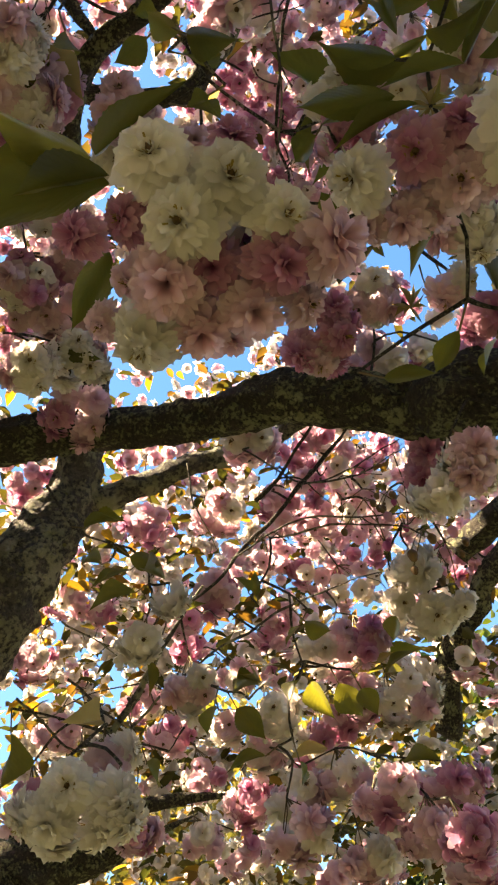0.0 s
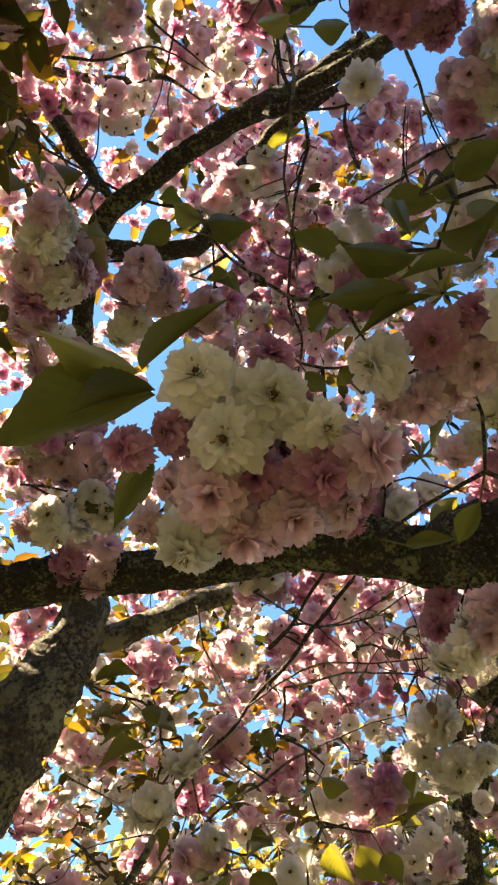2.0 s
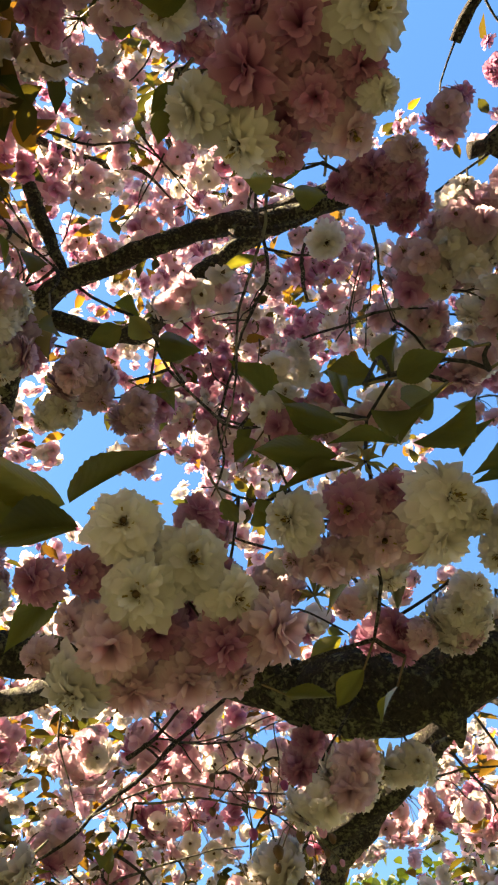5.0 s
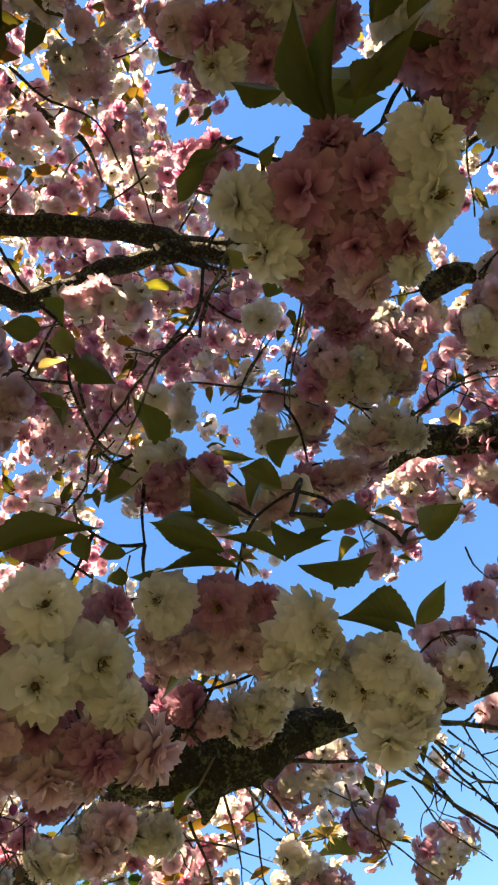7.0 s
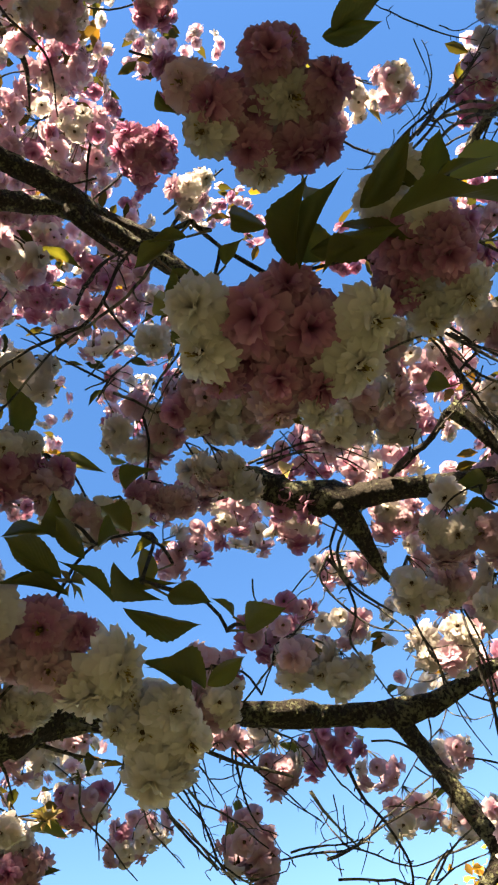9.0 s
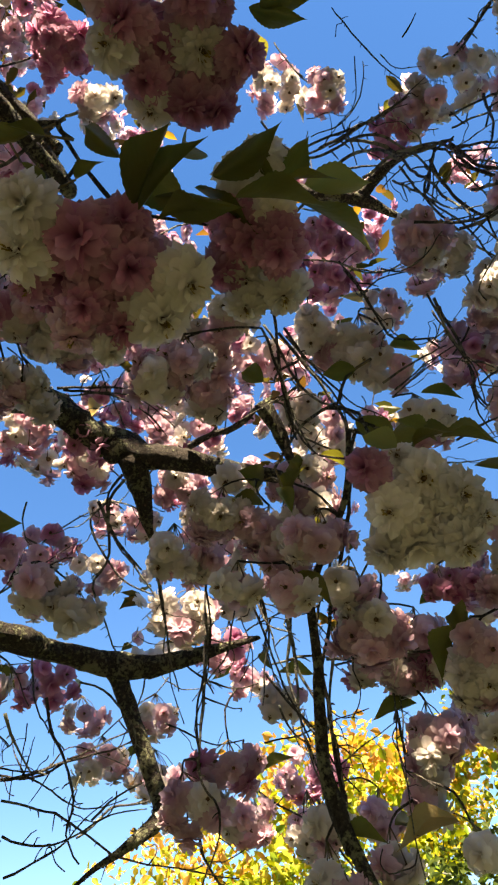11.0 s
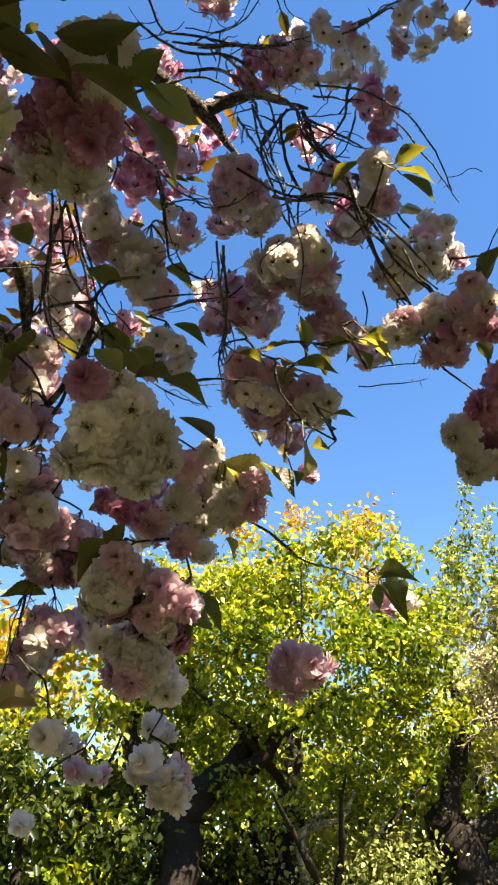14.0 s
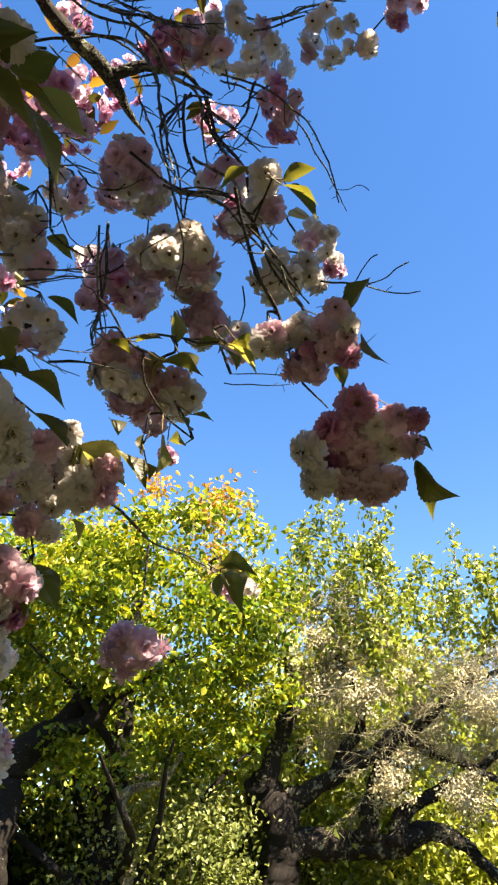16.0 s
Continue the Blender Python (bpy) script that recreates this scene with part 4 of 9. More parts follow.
bough('twig', [(0.579, -0.422, 2.485, 0.002), (0.547, -0.462, 2.498, 0.002), (0.521, -0.502, 2.504, 0.002)])
bough('twig', [(0.849, -0.281, 2.232, 0.003), (0.866, -0.345, 2.245, 0.003), (0.887, -0.419, 2.241, 0.002)])
bough('twig', [(0.850, 0.016, 2.453, 0.003), (0.895, -0.018, 2.401, 0.003), (0.908, 0.010, 2.379, 0.002)])
bough('twig', [(0.698, -0.164, 2.393, 0.003), (0.718, -0.194, 2.343, 0.003), (0.739, -0.183, 2.289, 0.002)])
bough('twig', [(0.825, 0.089, 2.231, 0.003), (0.827, 0.056, 2.216, 0.003), (0.850, 0.016, 2.160, 0.003), (0.855, 0.029, 2.115, 0.002)])
bough('twig', [(0.477, -0.243, 2.555, 0.003), (0.549, -0.258, 2.523, 0.004), (0.629, -0.278, 2.475, 0.004)])
bough('twig', [(0.472, -0.263, 2.533, 0.004), (0.508, -0.298, 2.473, 0.004), (0.539, -0.331, 2.411, 0.005), (0.563, -0.331, 2.359, 0.004)])
bough('twig', [(0.680, -0.377, 2.524, 0.005), (0.756, -0.351, 2.443, 0.005), (0.809, -0.325, 2.379, 0.006), (0.884, -0.278, 2.265, 0.006), (0.927, -0.268, 2.179, 0.007), (0.954, -0.269, 2.114, 0.009), (0.979, -0.264, 2.045, 0.011), (0.993, -0.262, 1.998, 0.011)])
bough('twig', [(0.844, -0.230, 2.357, 0.005), (0.896, -0.231, 2.257, 0.005), (0.937, -0.270, 2.149, 0.005), (0.958, -0.270, 2.083, 0.005)])
bough('twig', [(0.843, -0.150, 2.329, 0.002), (0.885, -0.123, 2.281, 0.003), (0.922, -0.061, 2.231, 0.002)])
bough('twig', [(0.802, -0.189, 2.353, 0.004), (0.859, -0.193, 2.295, 0.004), (0.926, -0.169, 2.204, 0.003)])
bough('twig', [(0.738, -0.040, 2.338, 0.003), (0.753, -0.046, 2.270, 0.003), (0.759, -0.046, 2.211, 0.003)])
bough('twig', [(0.920, -0.114, 2.407, 0.007), (1.010, -0.081, 2.304, 0.007), (1.084, -0.052, 2.211, 0.006)])
bough('twig', [(0.939, 0.477, 2.431, 0.004), (1.011, 0.474, 2.367, 0.004), (1.095, 0.465, 2.266, 0.005), (1.165, 0.435, 2.200, 0.004)])
bough('twig', [(0.856, 0.373, 2.373, 0.003), (0.927, 0.390, 2.302, 0.002)])
bough('twig', [(0.976, 0.355, 2.416, 0.003), (1.052, 0.322, 2.335, 0.003), (1.107, 0.280, 2.285, 0.003)])
bough('twig', [(1.067, 0.360, 2.240, 0.003), (1.113, 0.245, 2.230, 0.004), (1.125, 0.174, 2.256, 0.004), (1.133, 0.089, 2.288, 0.004), (1.141, 0.037, 2.294, 0.004)])
bough('twig', [(1.075, 0.238, 2.216, 0.003), (1.066, 0.275, 2.309, 0.002)])
bough('twig', [(0.993, 0.214, 2.184, 0.002), (1.039, 0.212, 2.263, 0.002)])
bough('twig', [(1.141, 0.253, 2.241, 0.003), (1.156, 0.151, 2.176, 0.003), (1.136, 0.077, 2.176, 0.003)])
bough('twig', [(1.198, 0.176, 2.148, 0.004), (1.238, 0.117, 2.202, 0.005), (1.287, 0.048, 2.223, 0.005)])
bough('twig', [(1.002, 0.218, 2.391, 0.003), (1.014, 0.207, 2.301, 0.003), (1.023, 0.158, 2.226, 0.003)])
bough('twig', [(1.179, -0.166, 2.253, 0.003), (1.150, -0.227, 2.247, 0.003), (1.104, -0.353, 2.255, 0.003)])
bough('twig', [(1.218, -0.135, 2.196, 0.003), (1.256, -0.223, 2.130, 0.003), (1.277, -0.293, 2.102, 0.003)])
bough('twig', [(0.948, -0.197, 2.281, 0.003), (0.924, -0.252, 2.275, 0.004), (0.906, -0.348, 2.238, 0.004)])
bough('twig', [(0.875, 0.057, 2.619, 0.005), (0.904, 0.096, 2.583, 0.004), (0.977, 0.050, 2.503, 0.004), (1.017, -0.054, 2.471, 0.003)])
bough('twig', [(1.077, 0.031, 2.366, 0.003), (1.174, 0.070, 2.332, 0.003)])
bough('twig', [(0.971, -0.051, 2.314, 0.003), (0.962, -0.117, 2.262, 0.003), (0.934, -0.170, 2.244, 0.003)])
bough('twig', [(1.154, 0.006, 2.307, 0.003), (1.143, -0.068, 2.254, 0.003), (1.112, -0.128, 2.236, 0.003)])
bough('twig', [(1.144, 0.161, 2.240, 0.003), (1.134, 0.176, 2.175, 0.002), (1.122, 0.168, 2.126, 0.002)])
bough('twig', [(1.014, 0.296, 2.396, 0.002), (1.010, 0.325, 2.493, 0.003)])
bough('twig', [(1.132, 0.306, 2.163, 0.002), (1.159, 0.295, 2.148, 0.002)])
bough('twig', [(0.984, 0.490, 2.330, 0.003), (1.004, 0.455, 2.271, 0.003), (1.030, 0.414, 2.198, 0.003)])
bough('twig', [(1.086, 0.196, 2.229, 0.002), (1.078, 0.228, 2.170, 0.002)])
bough('twig', [(1.092, -0.162, 2.435, 0.003), (1.096, -0.239, 2.476, 0.003), (1.099, -0.273, 2.519, 0.003)])
bough('twig', [(0.976, -0.043, 2.427, 0.003), (1.008, -0.080, 2.389, 0.003), (1.027, -0.154, 2.367, 0.003)])
bough('twig', [(0.269, -0.464, 3.174, 0.002), (0.324, -0.519, 3.100, 0.003), (0.356, -0.570, 3.031, 0.002)])
bough('twig', [(0.364, -0.625, 3.277, 0.003), (0.329, -0.653, 3.289, 0.003)])
bough('twig', [(0.535, -0.347, 3.350, 0.005), (0.596, -0.407, 3.323, 0.005), (0.567, -0.527, 3.326, 0.006), (0.533, -0.653, 3.320, 0.006)])
bough('twig', [(0.506, -0.330, 3.131, 0.005), (0.511, -0.415, 3.111, 0.005), (0.478, -0.506, 3.103, 0.006), (0.487, -0.582, 3.071, 0.006), (0.547, -0.647, 3.011, 0.005)])
bough('twig', [(0.594, -0.630, 3.228, 0.005), (0.646, -0.579, 3.230, 0.005)])
bough('twig', [(0.421, 0.281, 3.077, 0.006), (0.410, 0.212, 3.139, 0.008), (0.424, 0.167, 3.181, 0.008)])
bough('twig', [(0.478, 0.072, 3.361, 0.006), (0.458, -0.011, 3.338, 0.006), (0.437, -0.090, 3.311, 0.005)])
bough('twig', [(0.741, 0.324, 3.059, 0.005), (0.712, 0.255, 3.092, 0.006), (0.690, 0.176, 3.119, 0.005)])
bough('twig', [(0.639, 0.370, 3.197, 0.003), (0.717, 0.297, 3.138, 0.003)])
bough('twig', [(0.562, 0.347, 3.056, 0.003), (0.548, 0.188, 3.119, 0.004)])
bough('twig', [(0.404, -0.388, 3.431, 0.003), (0.441, -0.433, 3.330, 0.003)])
bough('twig', [(0.350, -0.504, 3.162, 0.002), (0.427, -0.502, 3.146, 0.002), (0.499, -0.447, 3.141, 0.002)])
bough('twig', [(0.707, -0.441, 3.204, 0.005), (0.787, -0.487, 3.146, 0.005), (0.804, -0.571, 3.117, 0.004), (0.782, -0.645, 3.114, 0.003), (0.738, -0.685, 3.134, 0.003)])
bough('twig', [(0.499, -0.419, 3.172, 0.002), (0.483, -0.497, 3.192, 0.003), (0.429, -0.541, 3.235, 0.003), (0.400, -0.548, 3.273, 0.003)])
bough('twig', [(0.562, -0.452, 3.246, 0.007), (0.508, -0.531, 3.212, 0.006), (0.446, -0.614, 3.176, 0.006)])
bough('twig', [(0.563, -0.516, 3.268, 0.006), (0.568, -0.578, 3.230, 0.007), (0.572, -0.628, 3.194, 0.009), (0.536, -0.712, 3.164, 0.010)])
bough('twig', [(0.485, -0.677, 3.066, 0.008), (0.529, -0.729, 3.039, 0.007), (0.543, -0.807, 3.014, 0.007), (0.547, -0.882, 2.992, 0.006), (0.569, -0.975, 2.943, 0.006), (0.566, -1.037, 2.923, 0.005)])
bough('twig', [(0.519, -0.653, 3.099, 0.005), (0.605, -0.641, 3.074, 0.005), (0.675, -0.714, 3.022, 0.005), (0.718, -0.780, 2.984, 0.004), (0.800, -0.834, 2.916, 0.003)])
bough('twig', [(0.336, -0.542, 3.131, 0.002), (0.374, -0.582, 3.147, 0.002), (0.385, -0.636, 3.169, 0.002)])
bough('twig', [(0.342, -0.674, 3.091, 0.004), (0.249, -0.710, 3.051, 0.004)])
bough('twig', [(0.472, -0.693, 3.133, 0.004), (0.424, -0.790, 3.110, 0.004), (0.416, -0.877, 3.067, 0.004), (0.431, -0.938, 3.020, 0.004), (0.458, -0.991, 2.967, 0.004)])
bough('twig', [(0.852, -0.628, 2.923, 0.005), (0.905, -0.697, 2.888, 0.006), (0.973, -0.725, 2.852, 0.006), (1.018, -0.788, 2.817, 0.005)])
bough('twig', [(0.978, -0.547, 2.903, 0.003), (0.885, -0.650, 2.892, 0.004), (0.849, -0.698, 2.842, 0.003)])
bough('twig', [(0.948, -0.696, 2.701, 0.002), (0.941, -0.748, 2.708, 0.002)])
bough('twig', [(0.739, -0.471, 3.037, 0.004), (0.840, -0.548, 2.960, 0.004), (0.871, -0.609, 2.937, 0.003), (0.865, -0.660, 2.946, 0.003)])
bough('twig', [(0.525, -0.675, 3.109, 0.004), (0.556, -0.715, 3.033, 0.004), (0.571, -0.738, 2.970, 0.004)])
bough('twig', [(0.499, -0.667, 3.043, 0.004), (0.502, -0.779, 3.039, 0.003), (0.487, -0.851, 3.057, 0.003)])
bough('twig', [(0.517, -0.690, 3.063, 0.005), (0.560, -0.769, 3.042, 0.005), (0.555, -0.845, 3.046, 0.005)])
bough('twig', [(0.540, -0.765, 3.239, 0.003), (0.517, -0.711, 3.310, 0.003)])
bough('twig', [(0.669, -0.693, 3.086, 0.003), (0.667, -0.799, 3.082, 0.003)])
bough('twig', [(0.530, -0.588, 3.076, 0.003), (0.614, -0.562, 3.136, 0.003)])
bough('twig', [(0.469, -0.784, 3.089, 0.002), (0.542, -0.808, 3.092, 0.003), (0.620, -0.782, 3.112, 0.003)])
bough('twig', [(0.573, -0.765, 2.982, 0.003), (0.553, -0.809, 3.068, 0.003)])
bough('twig', [(0.590, -0.885, 3.090, 0.003), (0.563, -0.920, 3.127, 0.003)])
bough('twig', [(0.388, -0.474, 2.636, 0.004), (0.373, -0.554, 2.606, 0.004), (0.331, -0.622, 2.591, 0.005), (0.332, -0.670, 2.555, 0.005), (0.342, -0.703, 2.517, 0.005), (0.342, -0.764, 2.464, 0.005)])
bough('twig', [(0.343, -0.658, 2.673, 0.004), (0.362, -0.685, 2.639, 0.004), (0.374, -0.739, 2.592, 0.004)])
bough('twig', [(0.867, -0.285, 2.223, 0.003), (0.845, -0.369, 2.216, 0.003), (0.826, -0.445, 2.195, 0.003), (0.801, -0.528, 2.168, 0.003), (0.783, -0.570, 2.146, 0.002)])
bough('twig', [(0.772, -0.341, 2.129, 0.002), (0.780, -0.333, 2.065, 0.002), (0.811, -0.327, 1.905, 0.002)])
bough('twig', [(0.951, -0.270, 2.110, 0.002), (0.880, -0.378, 2.143, 0.002)])
bough('twig', [(0.562, -0.255, 2.673, 0.004), (0.609, -0.283, 2.627, 0.004), (0.653, -0.321, 2.578, 0.005), (0.665, -0.371, 2.551, 0.004), (0.681, -0.403, 2.522, 0.003)])
bough('twig', [(0.570, -0.265, 2.579, 0.004), (0.637, -0.280, 2.503, 0.004), (0.675, -0.329, 2.442, 0.004)])
bough('twig', [(0.645, -0.357, 2.504, 0.004), (0.643, -0.357, 2.432, 0.003)])
bough('twig', [(0.687, -0.324, 2.395, 0.003), (0.783, -0.316, 2.375, 0.004)])
bough('twig', [(0.721, -0.219, 2.287, 0.003), (0.758, -0.251, 2.247, 0.003), (0.783, -0.273, 2.226, 0.003)])
bough('twig', [(0.755, -0.174, 2.293, 0.003), (0.801, -0.197, 2.191, 0.003), (0.830, -0.225, 2.102, 0.003)])
bough('twig', [(0.723, -0.288, 2.213, 0.004), (0.739, -0.257, 2.131, 0.004), (0.742, -0.249, 2.060, 0.003)])
bough('twig', [(0.963, -0.223, 2.166, 0.004), (1.040, -0.254, 2.113, 0.004)])
bough('twig', [(0.550, -0.776, 2.452, 0.002), (0.533, -0.831, 2.464, 0.002), (0.510, -0.884, 2.480, 0.002)])
bough('twig', [(0.947, -0.762, 2.407, 0.004), (0.924, -0.828, 2.361, 0.005), (0.908, -0.867, 2.322, 0.004), (0.867, -0.928, 2.295, 0.004), (0.834, -0.981, 2.256, 0.003)])
bough('twig', [(0.860, -0.837, 2.294, 0.004), (0.885, -0.847, 2.246, 0.004), (0.910, -0.859, 2.188, 0.003)])
bough('twig', [(0.216, -0.542, 2.450, 0.004), (0.243, -0.572, 2.427, 0.004), (0.271, -0.612, 2.395, 0.004), (0.280, -0.657, 2.369, 0.004), (0.305, -0.696, 2.330, 0.004), (0.315, -0.743, 2.293, 0.004), (0.313, -0.776, 2.277, 0.003)])
bough('twig', [(0.252, -0.634, 2.413, 0.003), (0.279, -0.696, 2.390, 0.003), (0.282, -0.740, 2.397, 0.002)])
bough('twig', [(0.195, -0.543, 2.364, 0.003), (0.200, -0.597, 2.341, 0.003), (0.209, -0.639, 2.318, 0.002)])
bough('twig', [(0.222, -0.683, 2.381, 0.002), (0.192, -0.733, 2.379, 0.002), (0.176, -0.768, 2.376, 0.002), (0.155, -0.794, 2.382, 0.002)])
bough('twig', [(0.346, -0.639, 2.291, 0.001), (0.326, -0.719, 2.312, 0.002)])
bough('twig', [(0.211, -0.659, 2.317, 0.001), (0.201, -0.710, 2.357, 0.001)])
bough('twig', [(0.199, -0.731, 2.290, 0.001), (0.193, -0.745, 2.307, 0.001)])
bough('twig', [(0.829, -0.334, 3.399, 0.006), (0.840, -0.378, 3.404, 0.007), (0.773, -0.481, 3.447, 0.007), (0.732, -0.575, 3.468, 0.007), (0.735, -0.656, 3.462, 0.006)])
bough('twig', [(0.590, -0.483, 3.297, 0.004), (0.501, -0.620, 3.283, 0.004), (0.446, -0.682, 3.264, 0.003)])
bough('twig', [(0.419, -0.750, 3.312, 0.003), (0.337, -0.840, 3.351, 0.003)])
bough('twig', [(0.645, -0.811, 3.433, 0.005), (0.615, -0.893, 3.440, 0.005), (0.602, -1.011, 3.418, 0.005), (0.623, -1.104, 3.383, 0.005), (0.652, -1.189, 3.344, 0.005), (0.673, -1.255, 3.316, 0.003)])
bough('twig', [(0.622, -0.705, 3.252, 0.007), (0.690, -0.755, 3.189, 0.007), (0.711, -0.819, 3.143, 0.007), (0.708, -0.899, 3.103, 0.006), (0.726, -0.964, 3.050, 0.005)])
bough('twig', [(0.764, -0.742, 3.317, 0.004), (0.685, -0.736, 3.322, 0.004)])
bough('twig', [(0.602, -0.752, 3.251, 0.003), (0.506, -0.805, 3.171, 0.003)])
bough('twig', [(0.589, -0.730, 3.178, 0.005), (0.622, -0.817, 3.131, 0.005), (0.622, -0.857, 3.124, 0.003)])
bough('twig', [(0.631, -0.888, 3.289, 0.003), (0.562, -0.885, 3.371, 0.004)])
bough('twig', [(0.629, -0.635, 3.257, 0.005), (0.697, -0.696, 3.227, 0.005), (0.782, -0.804, 3.159, 0.005), (0.901, -0.899, 3.053, 0.004), (0.957, -0.925, 3.026, 0.003)])
bough('twig', [(0.935, -0.698, 3.124, 0.005), (1.006, -0.751, 3.007, 0.006), (1.066, -0.758, 2.909, 0.006), (1.088, -0.778, 2.838, 0.004)])
bough('twig', [(1.066, -0.546, 2.781, 0.004), (1.095, -0.666, 2.780, 0.004), (1.116, -0.761, 2.792, 0.003)])
bough('twig', [(1.249, -0.754, 2.957, 0.003), (1.247, -0.958, 3.024, 0.003)])
bough('twig', [(1.245, -0.617, 2.813, 0.004), (1.267, -0.722, 2.674, 0.004)])
bough('twig', [(0.553, -0.720, 3.166, 0.005), (0.583, -0.751, 3.112, 0.005), (0.547, -0.822, 3.078, 0.003)])
bough('twig', [(0.530, -0.515, 3.289, 0.003), (0.649, -0.555, 3.327, 0.004)])
bough('twig', [(0.754, -0.473, 3.425, 0.004), (0.718, -0.485, 3.528, 0.004)])
bough('twig', [(0.670, -0.408, 3.202, 0.003), (0.663, -0.489, 3.139, 0.003)])
bough('twig', [(0.502, -0.635, 3.301, 0.003), (0.569, -0.665, 3.316, 0.003), (0.593, -0.743, 3.337, 0.004)])
bough('twig', [(0.596, -0.589, 3.212, 0.003), (0.581, -0.547, 3.272, 0.003), (0.540, -0.587, 3.322, 0.003)])
posy([
    (0.011, 0.129, 1.963, 0.040, 0.000),
    (0.044, 0.140, 1.953, 0.041, 0.000),
    (0.019, 0.147, 1.933, 0.040, 0.000),
    (0.068, 0.151, 1.941, 0.034, 0.200),
    (0.089, 0.163, 1.933, 0.038, 0.500),
    (0.064, 0.170, 1.932, 0.033, 0.800),
    (0.014, 0.178, 1.937, 0.039, 0.550),
    (0.035, 0.173, 1.938, 0.031, 0.850),
    (-0.004, 0.156, 1.958, 0.027, 0.700),
    (-0.026, 0.161, 1.954, 0.025, 0.700),
    (0.052, 0.191, 1.928, 0.033, 0.300),
    (0.001, 0.209, 1.939, 0.039, 0.150),
    (0.028, 0.204, 1.931, 0.033, 0.500),
    (0.051, 0.133, 1.983, 0.025, 0.700),
    (0.078, 0.195, 1.937, 0.027, 0.600),
    (0.064, 0.158, 1.968, 0.027, 0.700),
    (-0.007, 0.189, 1.958, 0.027, 0.600),
    (-0.020, 0.207, 1.952, 0.023, 0.600),
    (0.043, 0.215, 1.941, 0.023, 0.500)],
   [(-0.018, 0.137, 1.990, -0.067, 0.110, 1.987, 0.036), (-0.016, 0.136, 1.990, 0.023, 0.113, 2.030, 0.030), (-0.010, 0.148, 1.984, -0.095, 0.153, 1.961, 0.049), (-0.010, 0.141, 1.976, -0.056, 0.138, 1.964, 0.028), (-0.015, 0.184, 1.986, -0.037, 0.221, 1.973, 0.026)],
   (0.037, 0.194, 1.991))
posy([
    (0.158, 0.206, 2.116, 0.050, 0.000),
    (0.192, 0.185, 2.107, 0.050, 0.750),
    (0.225, 0.169, 2.115, 0.035, 1.000),
    (0.222, 0.201, 2.094, 0.050, 0.500),
    (0.256, 0.157, 2.091, 0.061, 0.100),
    (0.256, 0.185, 2.080, 0.050, 0.200),
    (0.193, 0.232, 2.106, 0.039, 0.400),
    (0.241, 0.197, 2.090, 0.039, 0.500),
    (0.279, 0.166, 2.088, 0.041, 0.100),
    (0.173, 0.239, 2.115, 0.035, 0.300),
    (0.215, 0.226, 2.108, 0.039, 0.500)],
   [(0.185, 0.159, 2.141, 0.117, 0.164, 2.141, 0.033), (0.199, 0.162, 2.133, 0.134, 0.183, 2.130, 0.020), (0.186, 0.137, 2.150, 0.135, 0.130, 2.157, 0.026), (0.186, 0.124, 2.155, 0.158, 0.083, 2.138, 0.020), (0.226, 0.137, 2.130, 0.181, 0.151, 2.161, 0.026), (0.234, 0.133, 2.127, 0.260, 0.077, 2.085, 0.030), (0.226, 0.137, 2.130, 0.252, 0.093, 2.153, 0.017), (0.203, 0.120, 2.149, 0.228, 0.105, 2.104, 0.026)],
   (0.241, 0.219, 2.151))
posy([
    (0.317, 0.141, 2.071, 0.054, 0.000),
    (0.321, 0.174, 2.069, 0.052, 0.050),
    (0.346, 0.182, 2.044, 0.056, 0.100),
    (0.345, 0.144, 2.055, 0.049, 0.000),
    (0.310, 0.167, 2.084, 0.045, 0.100),
    (0.308, 0.187, 2.075, 0.038, 0.200),
    (0.358, 0.167, 2.051, 0.045, 0.100)],
   [(0.335, 0.116, 2.090, 0.266, 0.125, 2.100, 0.036), (0.331, 0.129, 2.087, 0.292, 0.145, 2.122, 0.025), (0.277, 0.137, 2.124, 0.298, 0.111, 2.146, 0.022), (0.334, 0.113, 2.092, 0.340, 0.075, 2.104, 0.031)],
   (0.360, 0.186, 2.111))
posy([
    (0.033, -0.058, 2.145, 0.045, 0.000),
    (0.056, -0.043, 2.135, 0.049, 0.050),
    (0.052, -0.086, 2.134, 0.056, 0.700),
    (0.078, -0.114, 2.132, 0.054, 0.700),
    (0.089, -0.148, 2.127, 0.049, 0.100),
    (0.108, -0.129, 2.114, 0.053, 0.150),
    (0.092, -0.081, 2.116, 0.038, 1.000),
    (0.112, -0.102, 2.117, 0.036, 0.900),
    (0.118, -0.068, 2.119, 0.042, 0.350),
    (0.125, -0.092, 2.107, 0.025, 0.150),
    (0.085, -0.047, 2.136, 0.033, 0.950),
    (0.086, -0.070, 2.145, 0.044, 0.750),
    (0.102, -0.098, 2.135, 0.044, 0.700),
    (0.055, -0.115, 2.151, 0.040, 0.750),
    (0.097, -0.131, 2.143, 0.040, 0.500)],
   [(0.043, -0.124, 2.147, -0.021, -0.152, 2.144, 0.044), (0.045, -0.127, 2.146, 0.007, -0.169, 2.171, 0.040), (0.038, -0.138, 2.149, 0.052, -0.194, 2.136, 0.036), (0.014, -0.121, 2.159, -0.018, -0.100, 2.147, 0.025), (0.029, -0.178, 2.149, 0.010, -0.224, 2.163, 0.034), (0.042, -0.191, 2.141, 0.037, -0.250, 2.127, 0.040), (0.049, -0.168, 2.142, 0.035, -0.137, 2.129, 0.025), (0.036, -0.216, 2.139, 0.027, -0.258, 2.143, 0.025)],
   (0.110, -0.090, 2.186))
